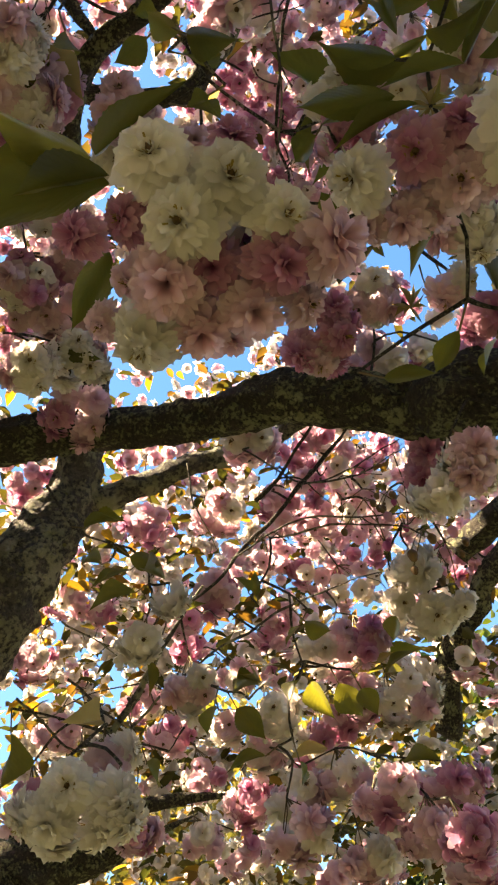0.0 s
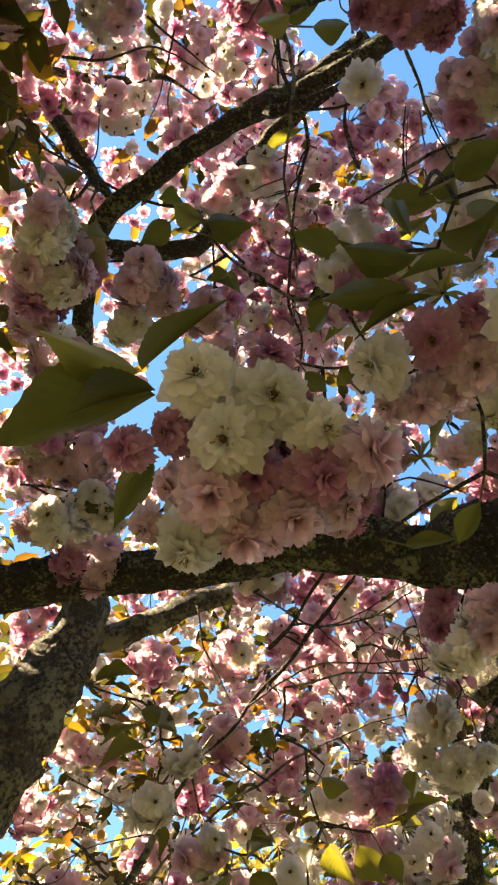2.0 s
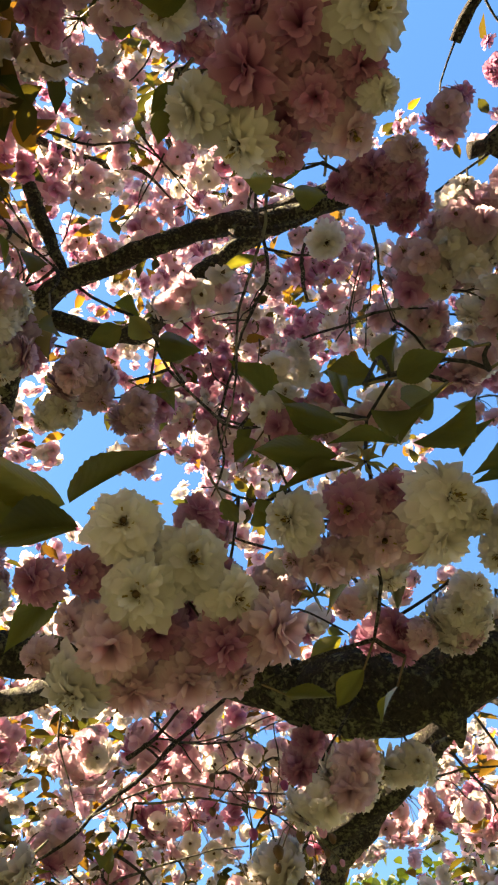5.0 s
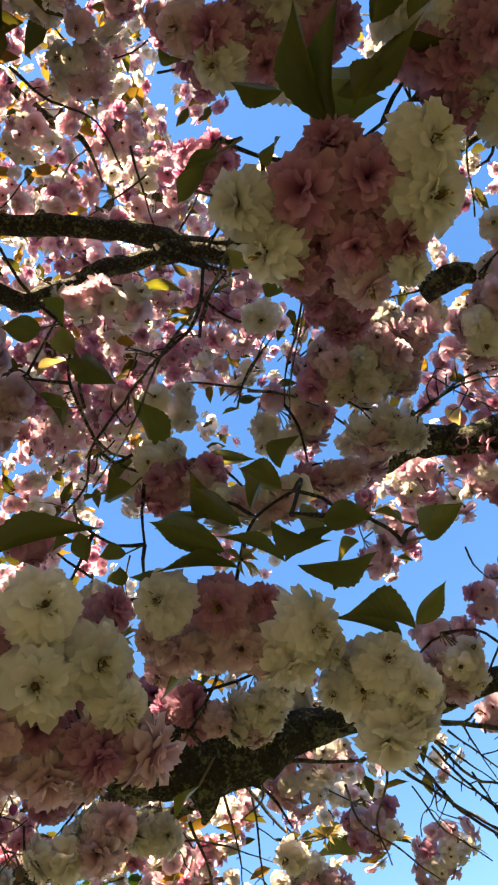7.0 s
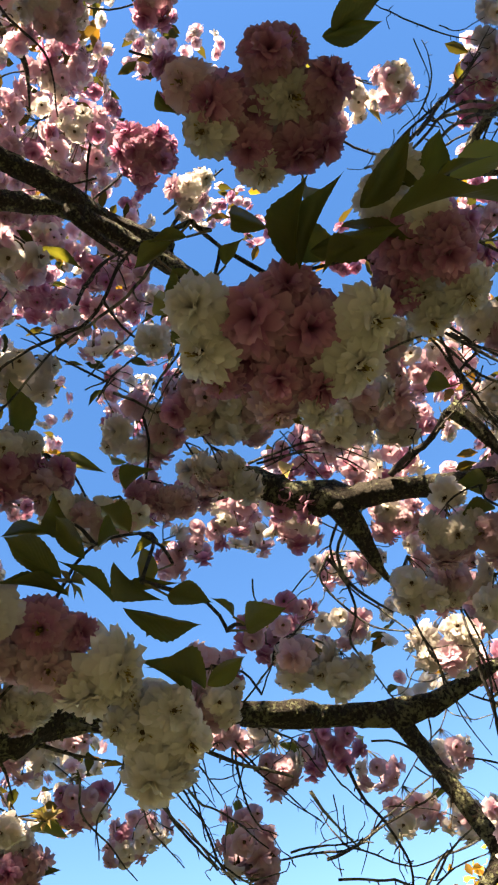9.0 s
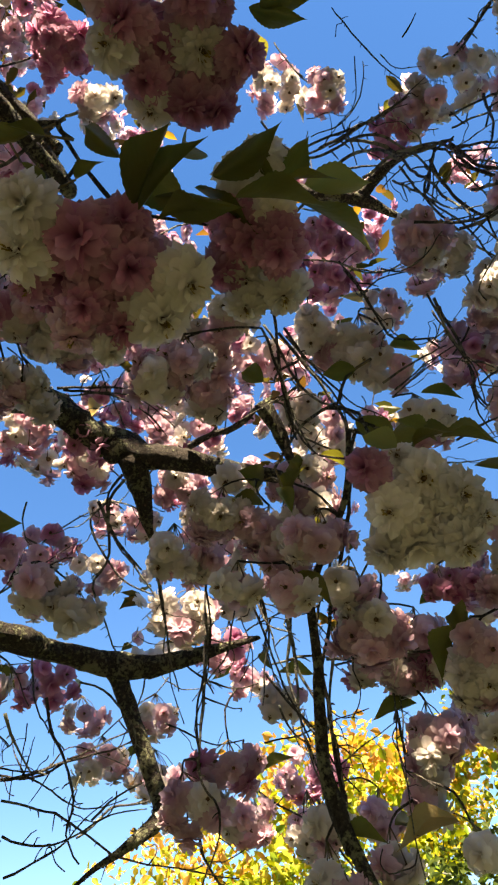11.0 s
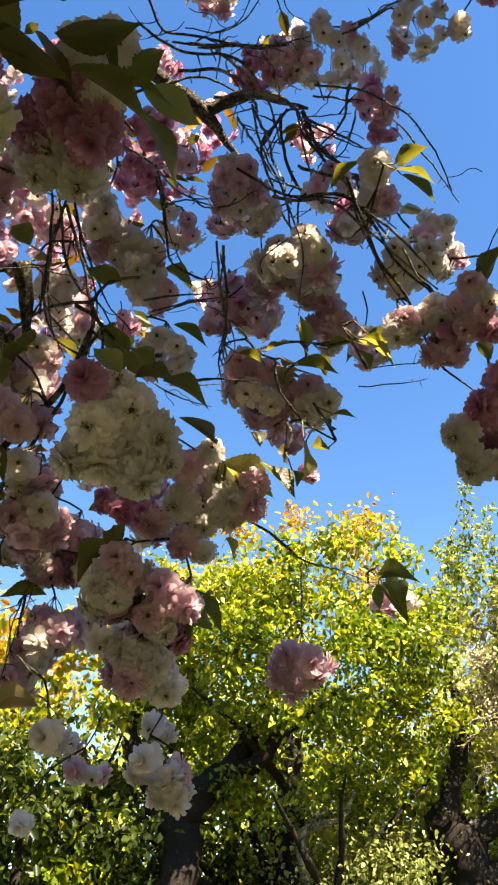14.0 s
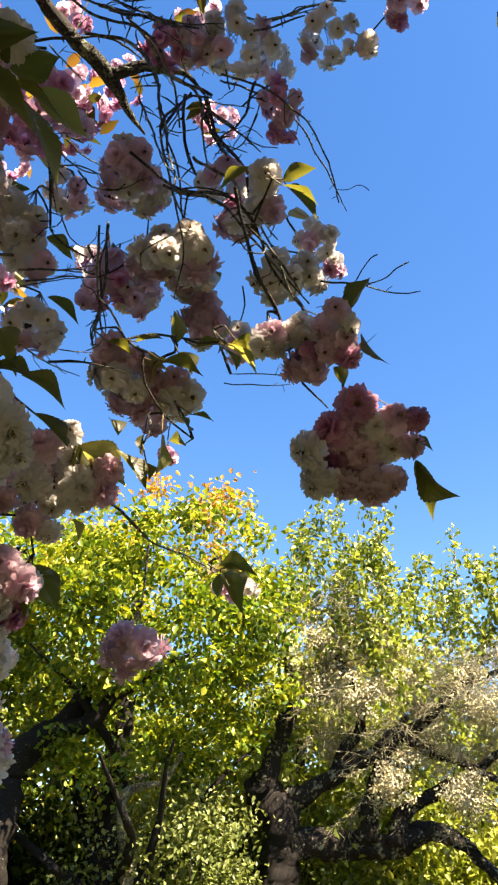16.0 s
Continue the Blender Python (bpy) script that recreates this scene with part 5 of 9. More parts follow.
posy([
    (0.091, -0.193, 2.170, 0.042, 0.750),
    (0.112, -0.181, 2.162, 0.038, 0.800),
    (0.116, -0.195, 2.159, 0.042, 0.100),
    (0.076, -0.190, 2.180, 0.036, 0.850),
    (0.052, -0.198, 2.192, 0.038, 0.000),
    (0.132, -0.193, 2.152, 0.036, 0.100),
    (0.099, -0.206, 2.170, 0.032, 0.700)],
   [],
   (0.120, -0.201, 2.225))
posy([
    (-0.016, -0.118, 2.393, 0.048, 0.600),
    (0.006, -0.132, 2.378, 0.047, 0.750),
    (0.017, -0.115, 2.372, 0.050, 0.050),
    (0.048, -0.140, 2.374, 0.044, 0.700),
    (0.032, -0.190, 2.377, 0.060, 0.050),
    (-0.004, -0.187, 2.392, 0.048, 0.700),
    (-0.003, -0.209, 2.394, 0.044, 0.800),
    (0.036, -0.226, 2.374, 0.047, 0.800),
    (0.072, -0.138, 2.365, 0.050, 0.050),
    (0.073, -0.174, 2.364, 0.050, 0.850),
    (0.074, -0.195, 2.377, 0.044, 0.800),
    (0.033, -0.160, 2.399, 0.047, 0.700),
    (0.056, -0.210, 2.387, 0.042, 0.750),
    (0.037, -0.133, 2.389, 0.042, 0.400)],
   [(0.002, -0.242, 2.384, 0.005, -0.288, 2.396, 0.042), (0.004, -0.233, 2.385, 0.019, -0.278, 2.383, 0.031), (-0.025, -0.093, 2.397, -0.004, -0.093, 2.381, 0.016), (0.108, -0.158, 2.347, 0.077, -0.175, 2.317, 0.047)],
   (0.050, -0.167, 2.440))
posy([
    (0.038, -0.217, 2.193, 0.035, 0.150),
    (0.074, -0.220, 2.170, 0.037, 0.050),
    (0.089, -0.203, 2.165, 0.045, 0.800),
    (0.091, -0.220, 2.152, 0.041, 0.850),
    (0.124, -0.221, 2.144, 0.041, 0.100),
    (0.083, -0.221, 2.162, 0.037, 0.800)],
   [(0.058, -0.225, 2.186, 0.028, -0.251, 2.184, 0.030), (0.051, -0.207, 2.192, 0.023, -0.220, 2.170, 0.020), (0.060, -0.244, 2.181, 0.049, -0.286, 2.155, 0.037), (0.069, -0.235, 2.178, 0.098, -0.297, 2.160, 0.045), (0.062, -0.213, 2.185, 0.096, -0.217, 2.169, 0.037), (0.036, -0.127, 2.204, 0.080, -0.153, 2.189, 0.041), (0.058, -0.166, 2.192, 0.077, -0.211, 2.150, 0.037)],
   (0.110, -0.223, 2.218))
posy([
    (0.229, -0.267, 2.054, 0.036, 0.700),
    (0.251, -0.284, 2.029, 0.046, 0.020),
    (0.231, -0.307, 2.038, 0.046, 0.020),
    (0.241, -0.332, 2.027, 0.046, 0.020),
    (0.273, -0.299, 2.010, 0.052, 0.000),
    (0.267, -0.327, 2.006, 0.046, 0.050),
    (0.279, -0.277, 2.013, 0.042, 0.050),
    (0.252, -0.346, 2.013, 0.040, 0.100),
    (0.260, -0.317, 2.026, 0.045, 0.020),
    (0.237, -0.295, 2.066, 0.035, 0.200)],
   [(0.217, -0.326, 2.064, 0.210, -0.367, 2.057, 0.033), (0.224, -0.293, 2.066, 0.207, -0.268, 2.075, 0.029), (0.222, -0.306, 2.064, 0.192, -0.326, 2.056, 0.027), (0.229, -0.346, 2.042, 0.201, -0.378, 2.009, 0.022), (0.219, -0.323, 2.062, 0.215, -0.298, 2.090, 0.027)],
   (0.283, -0.313, 2.061))
posy([
    (0.524, -0.505, 2.235, 0.038, 0.050),
    (0.541, -0.478, 2.212, 0.047, 0.450),
    (0.573, -0.487, 2.178, 0.057, 0.020),
    (0.546, -0.539, 2.179, 0.052, 0.150),
    (0.539, -0.573, 2.175, 0.052, 0.300),
    (0.547, -0.522, 2.208, 0.045, 0.100),
    (0.523, -0.567, 2.200, 0.042, 0.300),
    (0.604, -0.461, 2.159, 0.042, 0.300),
    (0.601, -0.499, 2.132, 0.045, 0.300),
    (0.601, -0.529, 2.124, 0.042, 0.250),
    (0.579, -0.520, 2.156, 0.044, 0.200),
    (0.567, -0.555, 2.161, 0.044, 0.200)],
   [(0.492, -0.546, 2.256, 0.475, -0.554, 2.233, 0.044), (0.531, -0.520, 2.222, 0.526, -0.597, 2.202, 0.058), (0.507, -0.566, 2.224, 0.481, -0.605, 2.170, 0.040), (0.526, -0.520, 2.228, 0.542, -0.552, 2.196, 0.044), (0.573, -0.548, 2.140, 0.548, -0.556, 2.102, 0.025)],
   (0.601, -0.537, 2.214))
posy([
    (0.226, -0.732, 2.213, 0.054, 0.750),
    (0.250, -0.716, 2.186, 0.047, 0.700),
    (0.284, -0.701, 2.166, 0.051, 0.050),
    (0.297, -0.722, 2.131, 0.051, 0.080),
    (0.279, -0.758, 2.136, 0.047, 0.420),
    (0.247, -0.759, 2.168, 0.051, 0.400),
    (0.224, -0.784, 2.173, 0.049, 0.050),
    (0.258, -0.782, 2.127, 0.054, 0.450),
    (0.201, -0.770, 2.198, 0.043, 0.550),
    (0.189, -0.788, 2.197, 0.032, 0.950),
    (0.203, -0.802, 2.173, 0.034, 0.400),
    (0.282, -0.755, 2.167, 0.045, 0.700),
    (0.229, -0.762, 2.195, 0.043, 0.200),
    (0.242, -0.797, 2.142, 0.042, 0.300)],
   [(0.204, -0.801, 2.154, 0.220, -0.844, 2.095, 0.037), (0.202, -0.803, 2.154, 0.175, -0.822, 2.085, 0.034), (0.195, -0.794, 2.174, 0.192, -0.824, 2.172, 0.024), (0.183, -0.704, 2.283, 0.178, -0.721, 2.234, 0.027), (0.225, -0.696, 2.254, 0.220, -0.712, 2.233, 0.024)],
   (0.272, -0.791, 2.207))
posy([
    (0.245, 0.064, 2.504, 0.045, 0.200)],
   [],
   (0.261, 0.072, 2.563))
spray(0.210, 0.152, 2.197, 0.136, 0.147, 2.196, 0.045)
spray(0.185, 0.166, 2.197, 0.143, 0.193, 2.183, 0.021)
spray(0.218, 0.110, 2.189, 0.167, 0.107, 2.181, 0.032)
spray(0.262, 0.109, 2.175, 0.232, 0.120, 2.168, 0.051)
spray(0.219, 0.239, 2.109, 0.188, 0.263, 2.082, 0.026)
spray(0.233, 0.309, 2.073, 0.212, 0.333, 2.056, 0.024)
spray(0.158, 0.255, 2.183, 0.151, 0.248, 2.195, 0.024)
spray(0.173, 0.223, 2.145, 0.154, 0.229, 2.175, 0.024)
spray(0.253, 0.305, 2.052, 0.233, 0.320, 2.033, 0.026)
spray(0.191, 0.370, 2.105, 0.238, 0.374, 2.112, 0.024)
spray(0.044, 0.162, 2.403, 0.020, 0.158, 2.437, 0.036)
spray(0.060, 0.160, 2.346, 0.099, 0.174, 2.364, 0.047)
spray(0.027, 0.175, 2.403, -0.001, 0.196, 2.410, 0.036)
spray(0.061, 0.236, 2.398, 0.096, 0.229, 2.369, 0.030)
spray(-0.101, 0.719, 2.317, -0.051, 0.689, 2.310, 0.041)
spray(-0.049, 0.775, 2.311, -0.010, 0.791, 2.300, 0.042)
spray(-0.051, 0.792, 2.302, -0.105, 0.786, 2.286, 0.046)
spray(-0.047, 0.830, 2.295, -0.110, 0.849, 2.310, 0.043)
spray(-0.089, 0.801, 2.326, -0.113, 0.760, 2.308, 0.031)
spray(0.098, 0.785, 2.236, 0.088, 0.752, 2.241, 0.022)
spray(0.110, 0.795, 2.237, 0.110, 0.781, 2.264, 0.021)
spray(0.165, 0.852, 2.223, 0.141, 0.875, 2.216, 0.046)
spray(0.176, 0.862, 2.238, 0.205, 0.861, 2.210, 0.047)
spray(0.179, 0.945, 2.195, 0.203, 0.999, 2.176, 0.053)
spray(0.155, 0.891, 2.168, 0.133, 0.893, 2.147, 0.046)
spray(0.077, 0.993, 2.201, 0.105, 0.989, 2.151, 0.051)
spray(0.041, 0.892, 2.148, 0.024, 0.883, 2.114, 0.038)
spray(-0.042, 0.935, 2.259, -0.035, 0.977, 2.235, 0.037)
spray(0.314, 0.901, 2.257, 0.301, 0.923, 2.232, 0.050)
spray(0.228, 0.875, 2.133, 0.240, 0.873, 2.098, 0.046)
spray(0.217, 0.943, 2.188, 0.238, 0.955, 2.140, 0.057)
spray(0.140, 0.936, 2.081, 0.144, 0.938, 2.052, 0.038)
spray(0.102, 0.969, 2.112, 0.049, 0.961, 2.108, 0.040)
spray(-0.052, 0.964, 2.125, -0.035, 0.951, 2.082, 0.048)
spray(-0.208, 0.876, 2.138, -0.214, 0.925, 2.099, 0.068)
spray(-0.108, 0.101, 2.419, -0.126, 0.095, 2.412, 0.030)
spray(-0.098, 0.095, 2.366, -0.085, 0.122, 2.348, 0.039)
spray(-0.080, 0.116, 2.404, -0.055, 0.132, 2.428, 0.032)
spray(-0.119, 0.117, 2.391, -0.118, 0.141, 2.417, 0.029)
spray(0.179, 0.250, 2.340, 0.152, 0.265, 2.316, 0.035)
spray(0.209, 0.308, 2.313, 0.188, 0.326, 2.316, 0.030)
spray(0.158, 0.323, 2.316, 0.143, 0.342, 2.325, 0.029)
spray(0.053, 0.159, 2.346, 0.026, 0.144, 2.348, 0.033)
spray(0.064, 0.191, 2.407, 0.100, 0.186, 2.379, 0.033)
spray(-0.043, 0.155, 2.349, -0.036, 0.171, 2.324, 0.033)
spray(0.147, 0.300, 2.299, 0.165, 0.316, 2.281, 0.028)
spray(0.078, 0.213, 2.352, 0.062, 0.220, 2.360, 0.026)
spray(0.130, -0.009, 2.334, 0.100, 0.001, 2.328, 0.037)
spray(0.158, 0.002, 2.370, 0.189, 0.002, 2.366, 0.042)
spray(0.171, -0.021, 2.393, 0.134, -0.009, 2.427, 0.034)
spray(0.019, -0.056, 2.223, 0.014, -0.025, 2.210, 0.019)
spray(0.042, -0.043, 2.231, 0.069, -0.059, 2.221, 0.026)
spray(0.054, -0.081, 2.218, 0.049, -0.101, 2.242, 0.026)
spray(0.020, -0.067, 2.220, 0.006, -0.044, 2.221, 0.021)
spray(0.173, 0.062, 2.061, 0.200, 0.045, 2.068, 0.029)
spray(0.237, 0.032, 2.052, 0.258, 0.011, 2.076, 0.035)
spray(0.205, 0.029, 2.044, 0.198, 0.035, 2.064, 0.021)
spray(0.370, -0.337, 2.218, 0.344, -0.361, 2.193, 0.053)
spray(0.376, -0.307, 2.251, 0.410, -0.350, 2.237, 0.048)
spray(0.376, -0.215, 2.170, 0.408, -0.224, 2.172, 0.033)
spray(0.336, -0.313, 2.286, 0.345, -0.279, 2.295, 0.030)
spray(0.422, -0.536, 2.337, 0.385, -0.550, 2.335, 0.040)
spray(0.380, -0.554, 2.287, 0.353, -0.598, 2.281, 0.038)
spray(0.422, -0.601, 2.352, 0.406, -0.623, 2.316, 0.030)
spray(0.418, -0.559, 2.315, 0.393, -0.564, 2.310, 0.036)
spray(0.544, -0.208, 2.328, 0.563, -0.186, 2.364, 0.045)
spray(0.470, -0.227, 2.433, 0.443, -0.197, 2.434, 0.046)
spray(0.610, -0.517, 2.067, 0.593, -0.509, 2.009, 0.032)
spray(0.618, -0.528, 2.070, 0.640, -0.578, 2.050, 0.033)
spray(0.652, -0.533, 2.080, 0.604, -0.547, 2.078, 0.030)
spray(0.456, -0.604, 2.238, 0.457, -0.605, 2.177, 0.033)
spray(0.444, -0.633, 2.228, 0.476, -0.630, 2.250, 0.029)
spray(0.220, -0.622, 2.528, 0.201, -0.653, 2.559, 0.035)
spray(0.261, -0.669, 2.583, 0.270, -0.737, 2.576, 0.042)
spray(0.221, -0.621, 2.516, 0.211, -0.679, 2.534, 0.027)
spray(0.449, -0.699, 2.423, 0.473, -0.747, 2.437, 0.034)
spray(0.375, -0.652, 2.356, 0.311, -0.675, 2.332, 0.042)
spray(0.439, -0.605, 2.379, 0.414, -0.588, 2.414, 0.035)
spray(0.433, -0.638, 2.387, 0.379, -0.657, 2.371, 0.040)
spray(0.345, -0.624, 2.329, 0.338, -0.680, 2.315, 0.044)
spray(0.334, -0.634, 2.331, 0.331, -0.650, 2.324, 0.030)
spray(0.421, -0.494, 2.316, 0.418, -0.533, 2.320, 0.029)
spray(0.370, -0.594, 2.219, 0.352, -0.615, 2.214, 0.017)
spray(0.385, -0.587, 2.220, 0.363, -0.590, 2.189, 0.017)
spray(0.469, -0.585, 2.236, 0.474, -0.582, 2.203, 0.030)
spray(0.448, -0.580, 2.181, 0.438, -0.584, 2.158, 0.021)
spray(0.730, -0.898, 2.213, 0.659, -0.922, 2.205, 0.040)
spray(0.732, -0.912, 2.211, 0.692, -0.925, 2.141, 0.050)
spray(0.762, -0.940, 2.234, 0.717, -0.957, 2.192, 0.041)
spray(0.749, -0.918, 2.218, 0.768, -0.927, 2.179, 0.030)
spray(0.863, -0.621, 2.194, 0.839, -0.673, 2.140, 0.049)
spray(0.859, -0.616, 2.181, 0.886, -0.666, 2.143, 0.048)
cluster(-0.163, 0.525, 2.618, 0.046, 0.050, 0.052, 0.55, 0, 1)
cluster(-0.104, 0.536, 2.663, 0.043, 0.035, 0.052, 0.55, 0, 1)
cluster(-0.159, 0.587, 2.629, 0.043, 0.035, 0.052, 0.5, 0, 1)
cluster(-0.140, 0.518, 2.391, 0.031, 0.035, 0.052, 0.1, 2, 0)
cluster(-0.088, 0.557, 2.455, 0.045, 0.037, 0.052, 0.3, 0, 0)
cluster(-0.111, 0.718, 2.549, 0.061, 0.039, 0.052, 0.6, 0, 1)
cluster(0.165, 0.395, 2.216, 0.035, 0.041, 0.046, 0.85, 0, 0)
cluster(0.288, 0.496, 2.449, 0.037, 0.045, 0.052, 0.4, 0, 0)
cluster(0.327, 0.654, 2.546, 0.043, 0.026, 0.052, 0.5, 0, 1)
cluster(0.439, 0.693, 2.614, 0.028, 0.028, 0.052, 0.5, 0, 1)
cluster(0.305, 0.374, 2.256, 0.027, 0.024, 0.052, 0.05, 1, 0)
cluster(0.343, 0.411, 2.252, 0.028, 0.031, 0.052, 0.9, 0, 0)
cluster(0.437, 0.586, 2.427, 0.036, 0.032, 0.052, 0.7, 1, 1)
cluster(0.297, 0.298, 2.227, 0.033, 0.033, 0.052, 0.05, 0, 0)
cluster(0.575, 0.786, 2.861, 0.029, 0.023, 0.052, 0.0, 0, 2)
cluster(0.153, 0.829, 2.590, 0.052, 0.033, 0.057, 0.35, 0, 1)
cluster(0.342, 0.663, 2.302, 0.037, 0.037, 0.052, 0.6, 0, 0)
cluster(0.323, 0.535, 2.167, 0.034, 0.037, 0.052, 0.15, 0, 0)
cluster(0.289, 0.566, 2.154, 0.031, 0.024, 0.052, 0.1, 1, 0)
cluster(0.332, 0.813, 2.262, 0.036, 0.036, 0.072, 0.0, 0, 0)
cluster(0.348, 0.847, 2.210, 0.040, 0.032, 0.068, 0.05, 0, 0)
cluster(0.384, 0.831, 2.210, 0.020, 0.020, 0.040, 0.0, 0, 1)
cluster(0.302, 0.841, 2.241, 0.024, 0.028, 0.048, 0.1, 0, 1)
cluster(0.094, 0.921, 2.518, 0.047, 0.038, 0.052, 0.4, 0, 1)
cluster(-0.003, 0.819, 2.265, 0.027, 0.023, 0.052, 0.0, 1, 1)
cluster(0.078, 1.109, 2.507, 0.042, 0.042, 0.052, 0.6, 0, 1)
cluster(-0.044, 0.848, 2.225, 0.034, 0.031, 0.052, 0.05, 1, 1)
cluster(0.025, 1.267, 2.567, 0.035, 0.035, 0.052, 0.5, 0, 2)
cluster(0.021, 1.388, 2.594, 0.037, 0.037, 0.052, 0.8, 0, 2)
cluster(0.017, 1.004, 2.249, 0.043, 0.043, 0.052, 0.3, 0, 1)
cluster(0.275, 1.163, 2.393, 0.062, 0.052, 0.052, 0.4, 2, 1)
cluster(0.335, 1.146, 2.395, 0.047, 0.047, 0.052, 0.6, 0, 1)
cluster(0.383, 1.195, 2.295, 0.062, 0.052, 0.052, 0.2, 2, 1)
cluster(0.309, 1.206, 2.313, 0.052, 0.042, 0.052, 0.5, 2, 1)
cluster(0.134, 1.026, 2.199, 0.043, 0.039, 0.052, 0.2, 2, 1)
cluster(0.072, 1.241, 2.316, 0.036, 0.031, 0.052, 0.1, 2, 1)
cluster(0.244, 1.235, 2.287, 0.052, 0.042, 0.052, 0.5, 0, 1)
cluster(0.134, 1.259, 2.275, 0.042, 0.042, 0.052, 0.3, 2, 1)
cluster(-0.073, 0.736, 2.006, 0.031, 0.028, 0.052, 0.05, 1, 0)
cluster(-0.091, 0.640, 1.918, 0.052, 0.039, 0.048, 0.03, 0, 0)
cluster(-0.194, 0.969, 2.090, 0.040, 0.040, 0.052, 0.6, 0, 1)
cluster(-0.058, 0.628, 1.903, 0.020, 0.025, 0.048, 0.03, 0, 0)
cluster(-0.095, 1.305, 2.187, 0.042, 0.031, 0.052, 0.6, 0, 1)
cluster(0.095, 1.295, 2.210, 0.042, 0.042, 0.052, 0.6, 1, 1)
cluster(0.164, 1.172, 2.148, 0.047, 0.038, 0.052, 0.3, 0, 1)
cluster(0.235, 1.156, 2.156, 0.047, 0.038, 0.052, 0.3, 1, 1)
cluster(0.271, 1.061, 2.078, 0.052, 0.043, 0.052, 0.4, 0, 1)
cluster(0.385, 1.138, 2.107, 0.052, 0.033, 0.052, 0.8, 1, 1)
cluster(0.312, 1.073, 2.024, 0.043, 0.039, 0.052, 0.6, 0, 1)
cluster(0.318, 0.938, 1.963, 0.034, 0.034, 0.052, 0.9, 0, 1)
cluster(0.142, 1.095, 2.059, 0.052, 0.035, 0.052, 0.3, 0, 1)
cluster(0.255, 1.196, 2.053, 0.047, 0.038, 0.052, 0.4, 0, 1)
cluster(0.104, 1.661, 2.268, 0.065, 0.032, 0.052, 0.5, 0, 2)
cluster(0.357, 1.077, 1.975, 0.043, 0.035, 0.052, 0.5, 0, 1)
cluster(0.221, 1.333, 2.080, 0.042, 0.031, 0.052, 0.6, 0, 1)
cluster(0.015, 1.464, 2.230, 0.046, 0.035, 0.052, 0.3, 0, 2)
cluster(-0.338, 1.586, 2.758, 0.058, 0.058, 0.052, 0.5, 0, 2)
cluster(-0.278, 1.187, 2.915, 0.065, 0.052, 0.052, 0.6, 0, 2)
cluster(-0.029, 1.303, 3.107, 0.072, 0.043, 0.052, 0.5, 2, 2)
cluster(-0.251, 1.520, 2.862, 0.058, 0.043, 0.052, 0.5, 2, 2)
cluster(0.259, 1.486, 2.902, 0.058, 0.043, 0.052, 0.4, 1, 2)
cluster(0.367, 1.499, 2.859, 0.072, 0.058, 0.052, 0.5, 0, 2)
cluster(0.334, 1.350, 2.876, 0.055, 0.041, 0.052, 0.4, 0, 2)
cluster(0.499, 1.363, 2.964, 0.043, 0.043, 0.052, 0.4, 0, 2)
cluster(0.688, 1.439, 2.794, 0.072, 0.043, 0.052, 0.7, 0, 2)
cluster(0.762, 1.423, 2.768, 0.043, 0.043, 0.052, 0.6, 0, 2)
cluster(0.916, 1.631, 3.088, 0.069, 0.069, 0.052, 0.4, 0, 2)
cluster(0.323, 1.160, 2.928, 0.052, 0.052, 0.052, 0.7, 0, 2)
cluster(0.390, 1.127, 2.939, 0.052, 0.039, 0.052, 0.5, 0, 2)
cluster(0.538, 1.275, 3.033, 0.043, 0.029, 0.052, 0.5, 0, 2)
cluster(-0.030, 1.476, 2.457, 0.050, 0.050, 0.052, 0.6, 0, 2)
cluster(-0.091, 1.595, 2.605, 0.055, 0.041, 0.052, 0.5, 1, 2)
cluster(-0.280, 1.597, 2.565, 0.055, 0.055, 0.052, 0.3, 1, 2)
cluster(0.030, 1.597, 2.414, 0.052, 0.052, 0.052, 0.4, 2, 2)
cluster(0.127, 1.496, 2.580, 0.052, 0.039, 0.052, 0.3, 1, 2)
cluster(0.242, 1.399, 2.324, 0.046, 0.035, 0.052, 0.4, 1, 2)
cluster(-0.041, 1.342, 2.926, 0.055, 0.055, 0.052, 0.6, 0, 2)
cluster(0.237, 1.600, 2.763, 0.058, 0.043, 0.052, 0.6, 0, 2)
cluster(-0.172, 1.542, 2.850, 0.043, 0.043, 0.052, 0.5, 0, 2)
cluster(-0.099, 0.179, 2.420, 0.034, 0.031, 0.052, 0.3, 2, 0)
cluster(-0.099, 0.220, 2.406, 0.043, 0.031, 0.052, 0.45, 0, 0)
cluster(-0.090, 0.271, 2.509, 0.028, 0.028, 0.052, 0.2, 0, 0)
cluster(-0.132, 0.295, 2.494, 0.035, 0.028, 0.052, 0.6, 0, 0)
cluster(0.002, 0.264, 2.478, 0.043, 0.033, 0.052, 0.4, 0, 0)
cluster(-0.021, 0.321, 2.493, 0.028, 0.028, 0.052, 0.1, 1, 0)
cluster(0.072, 0.334, 2.560, 0.030, 0.037, 0.052, 0.5, 0, 0)
cluster(0.113, 0.356, 2.633, 0.028, 0.028, 0.052, 0.9, 2, 1)
cluster(0.093, 0.415, 2.608, 0.040, 0.028, 0.052, 0.35, 0, 1)
cluster(-0.075, -0.097, 2.997, 0.080, 0.050, 0.052, 0.5, 1, 1)
cluster(-0.120, -0.037, 3.109, 0.054, 0.054, 0.052, 0.4, 0, 1)
cluster(-0.017, 0.017, 3.112, 0.054, 0.065, 0.052, 0.25, 0, 1)
cluster(-0.194, 0.051, 3.312, 0.062, 0.062, 0.052, 0.5, 0, 2)
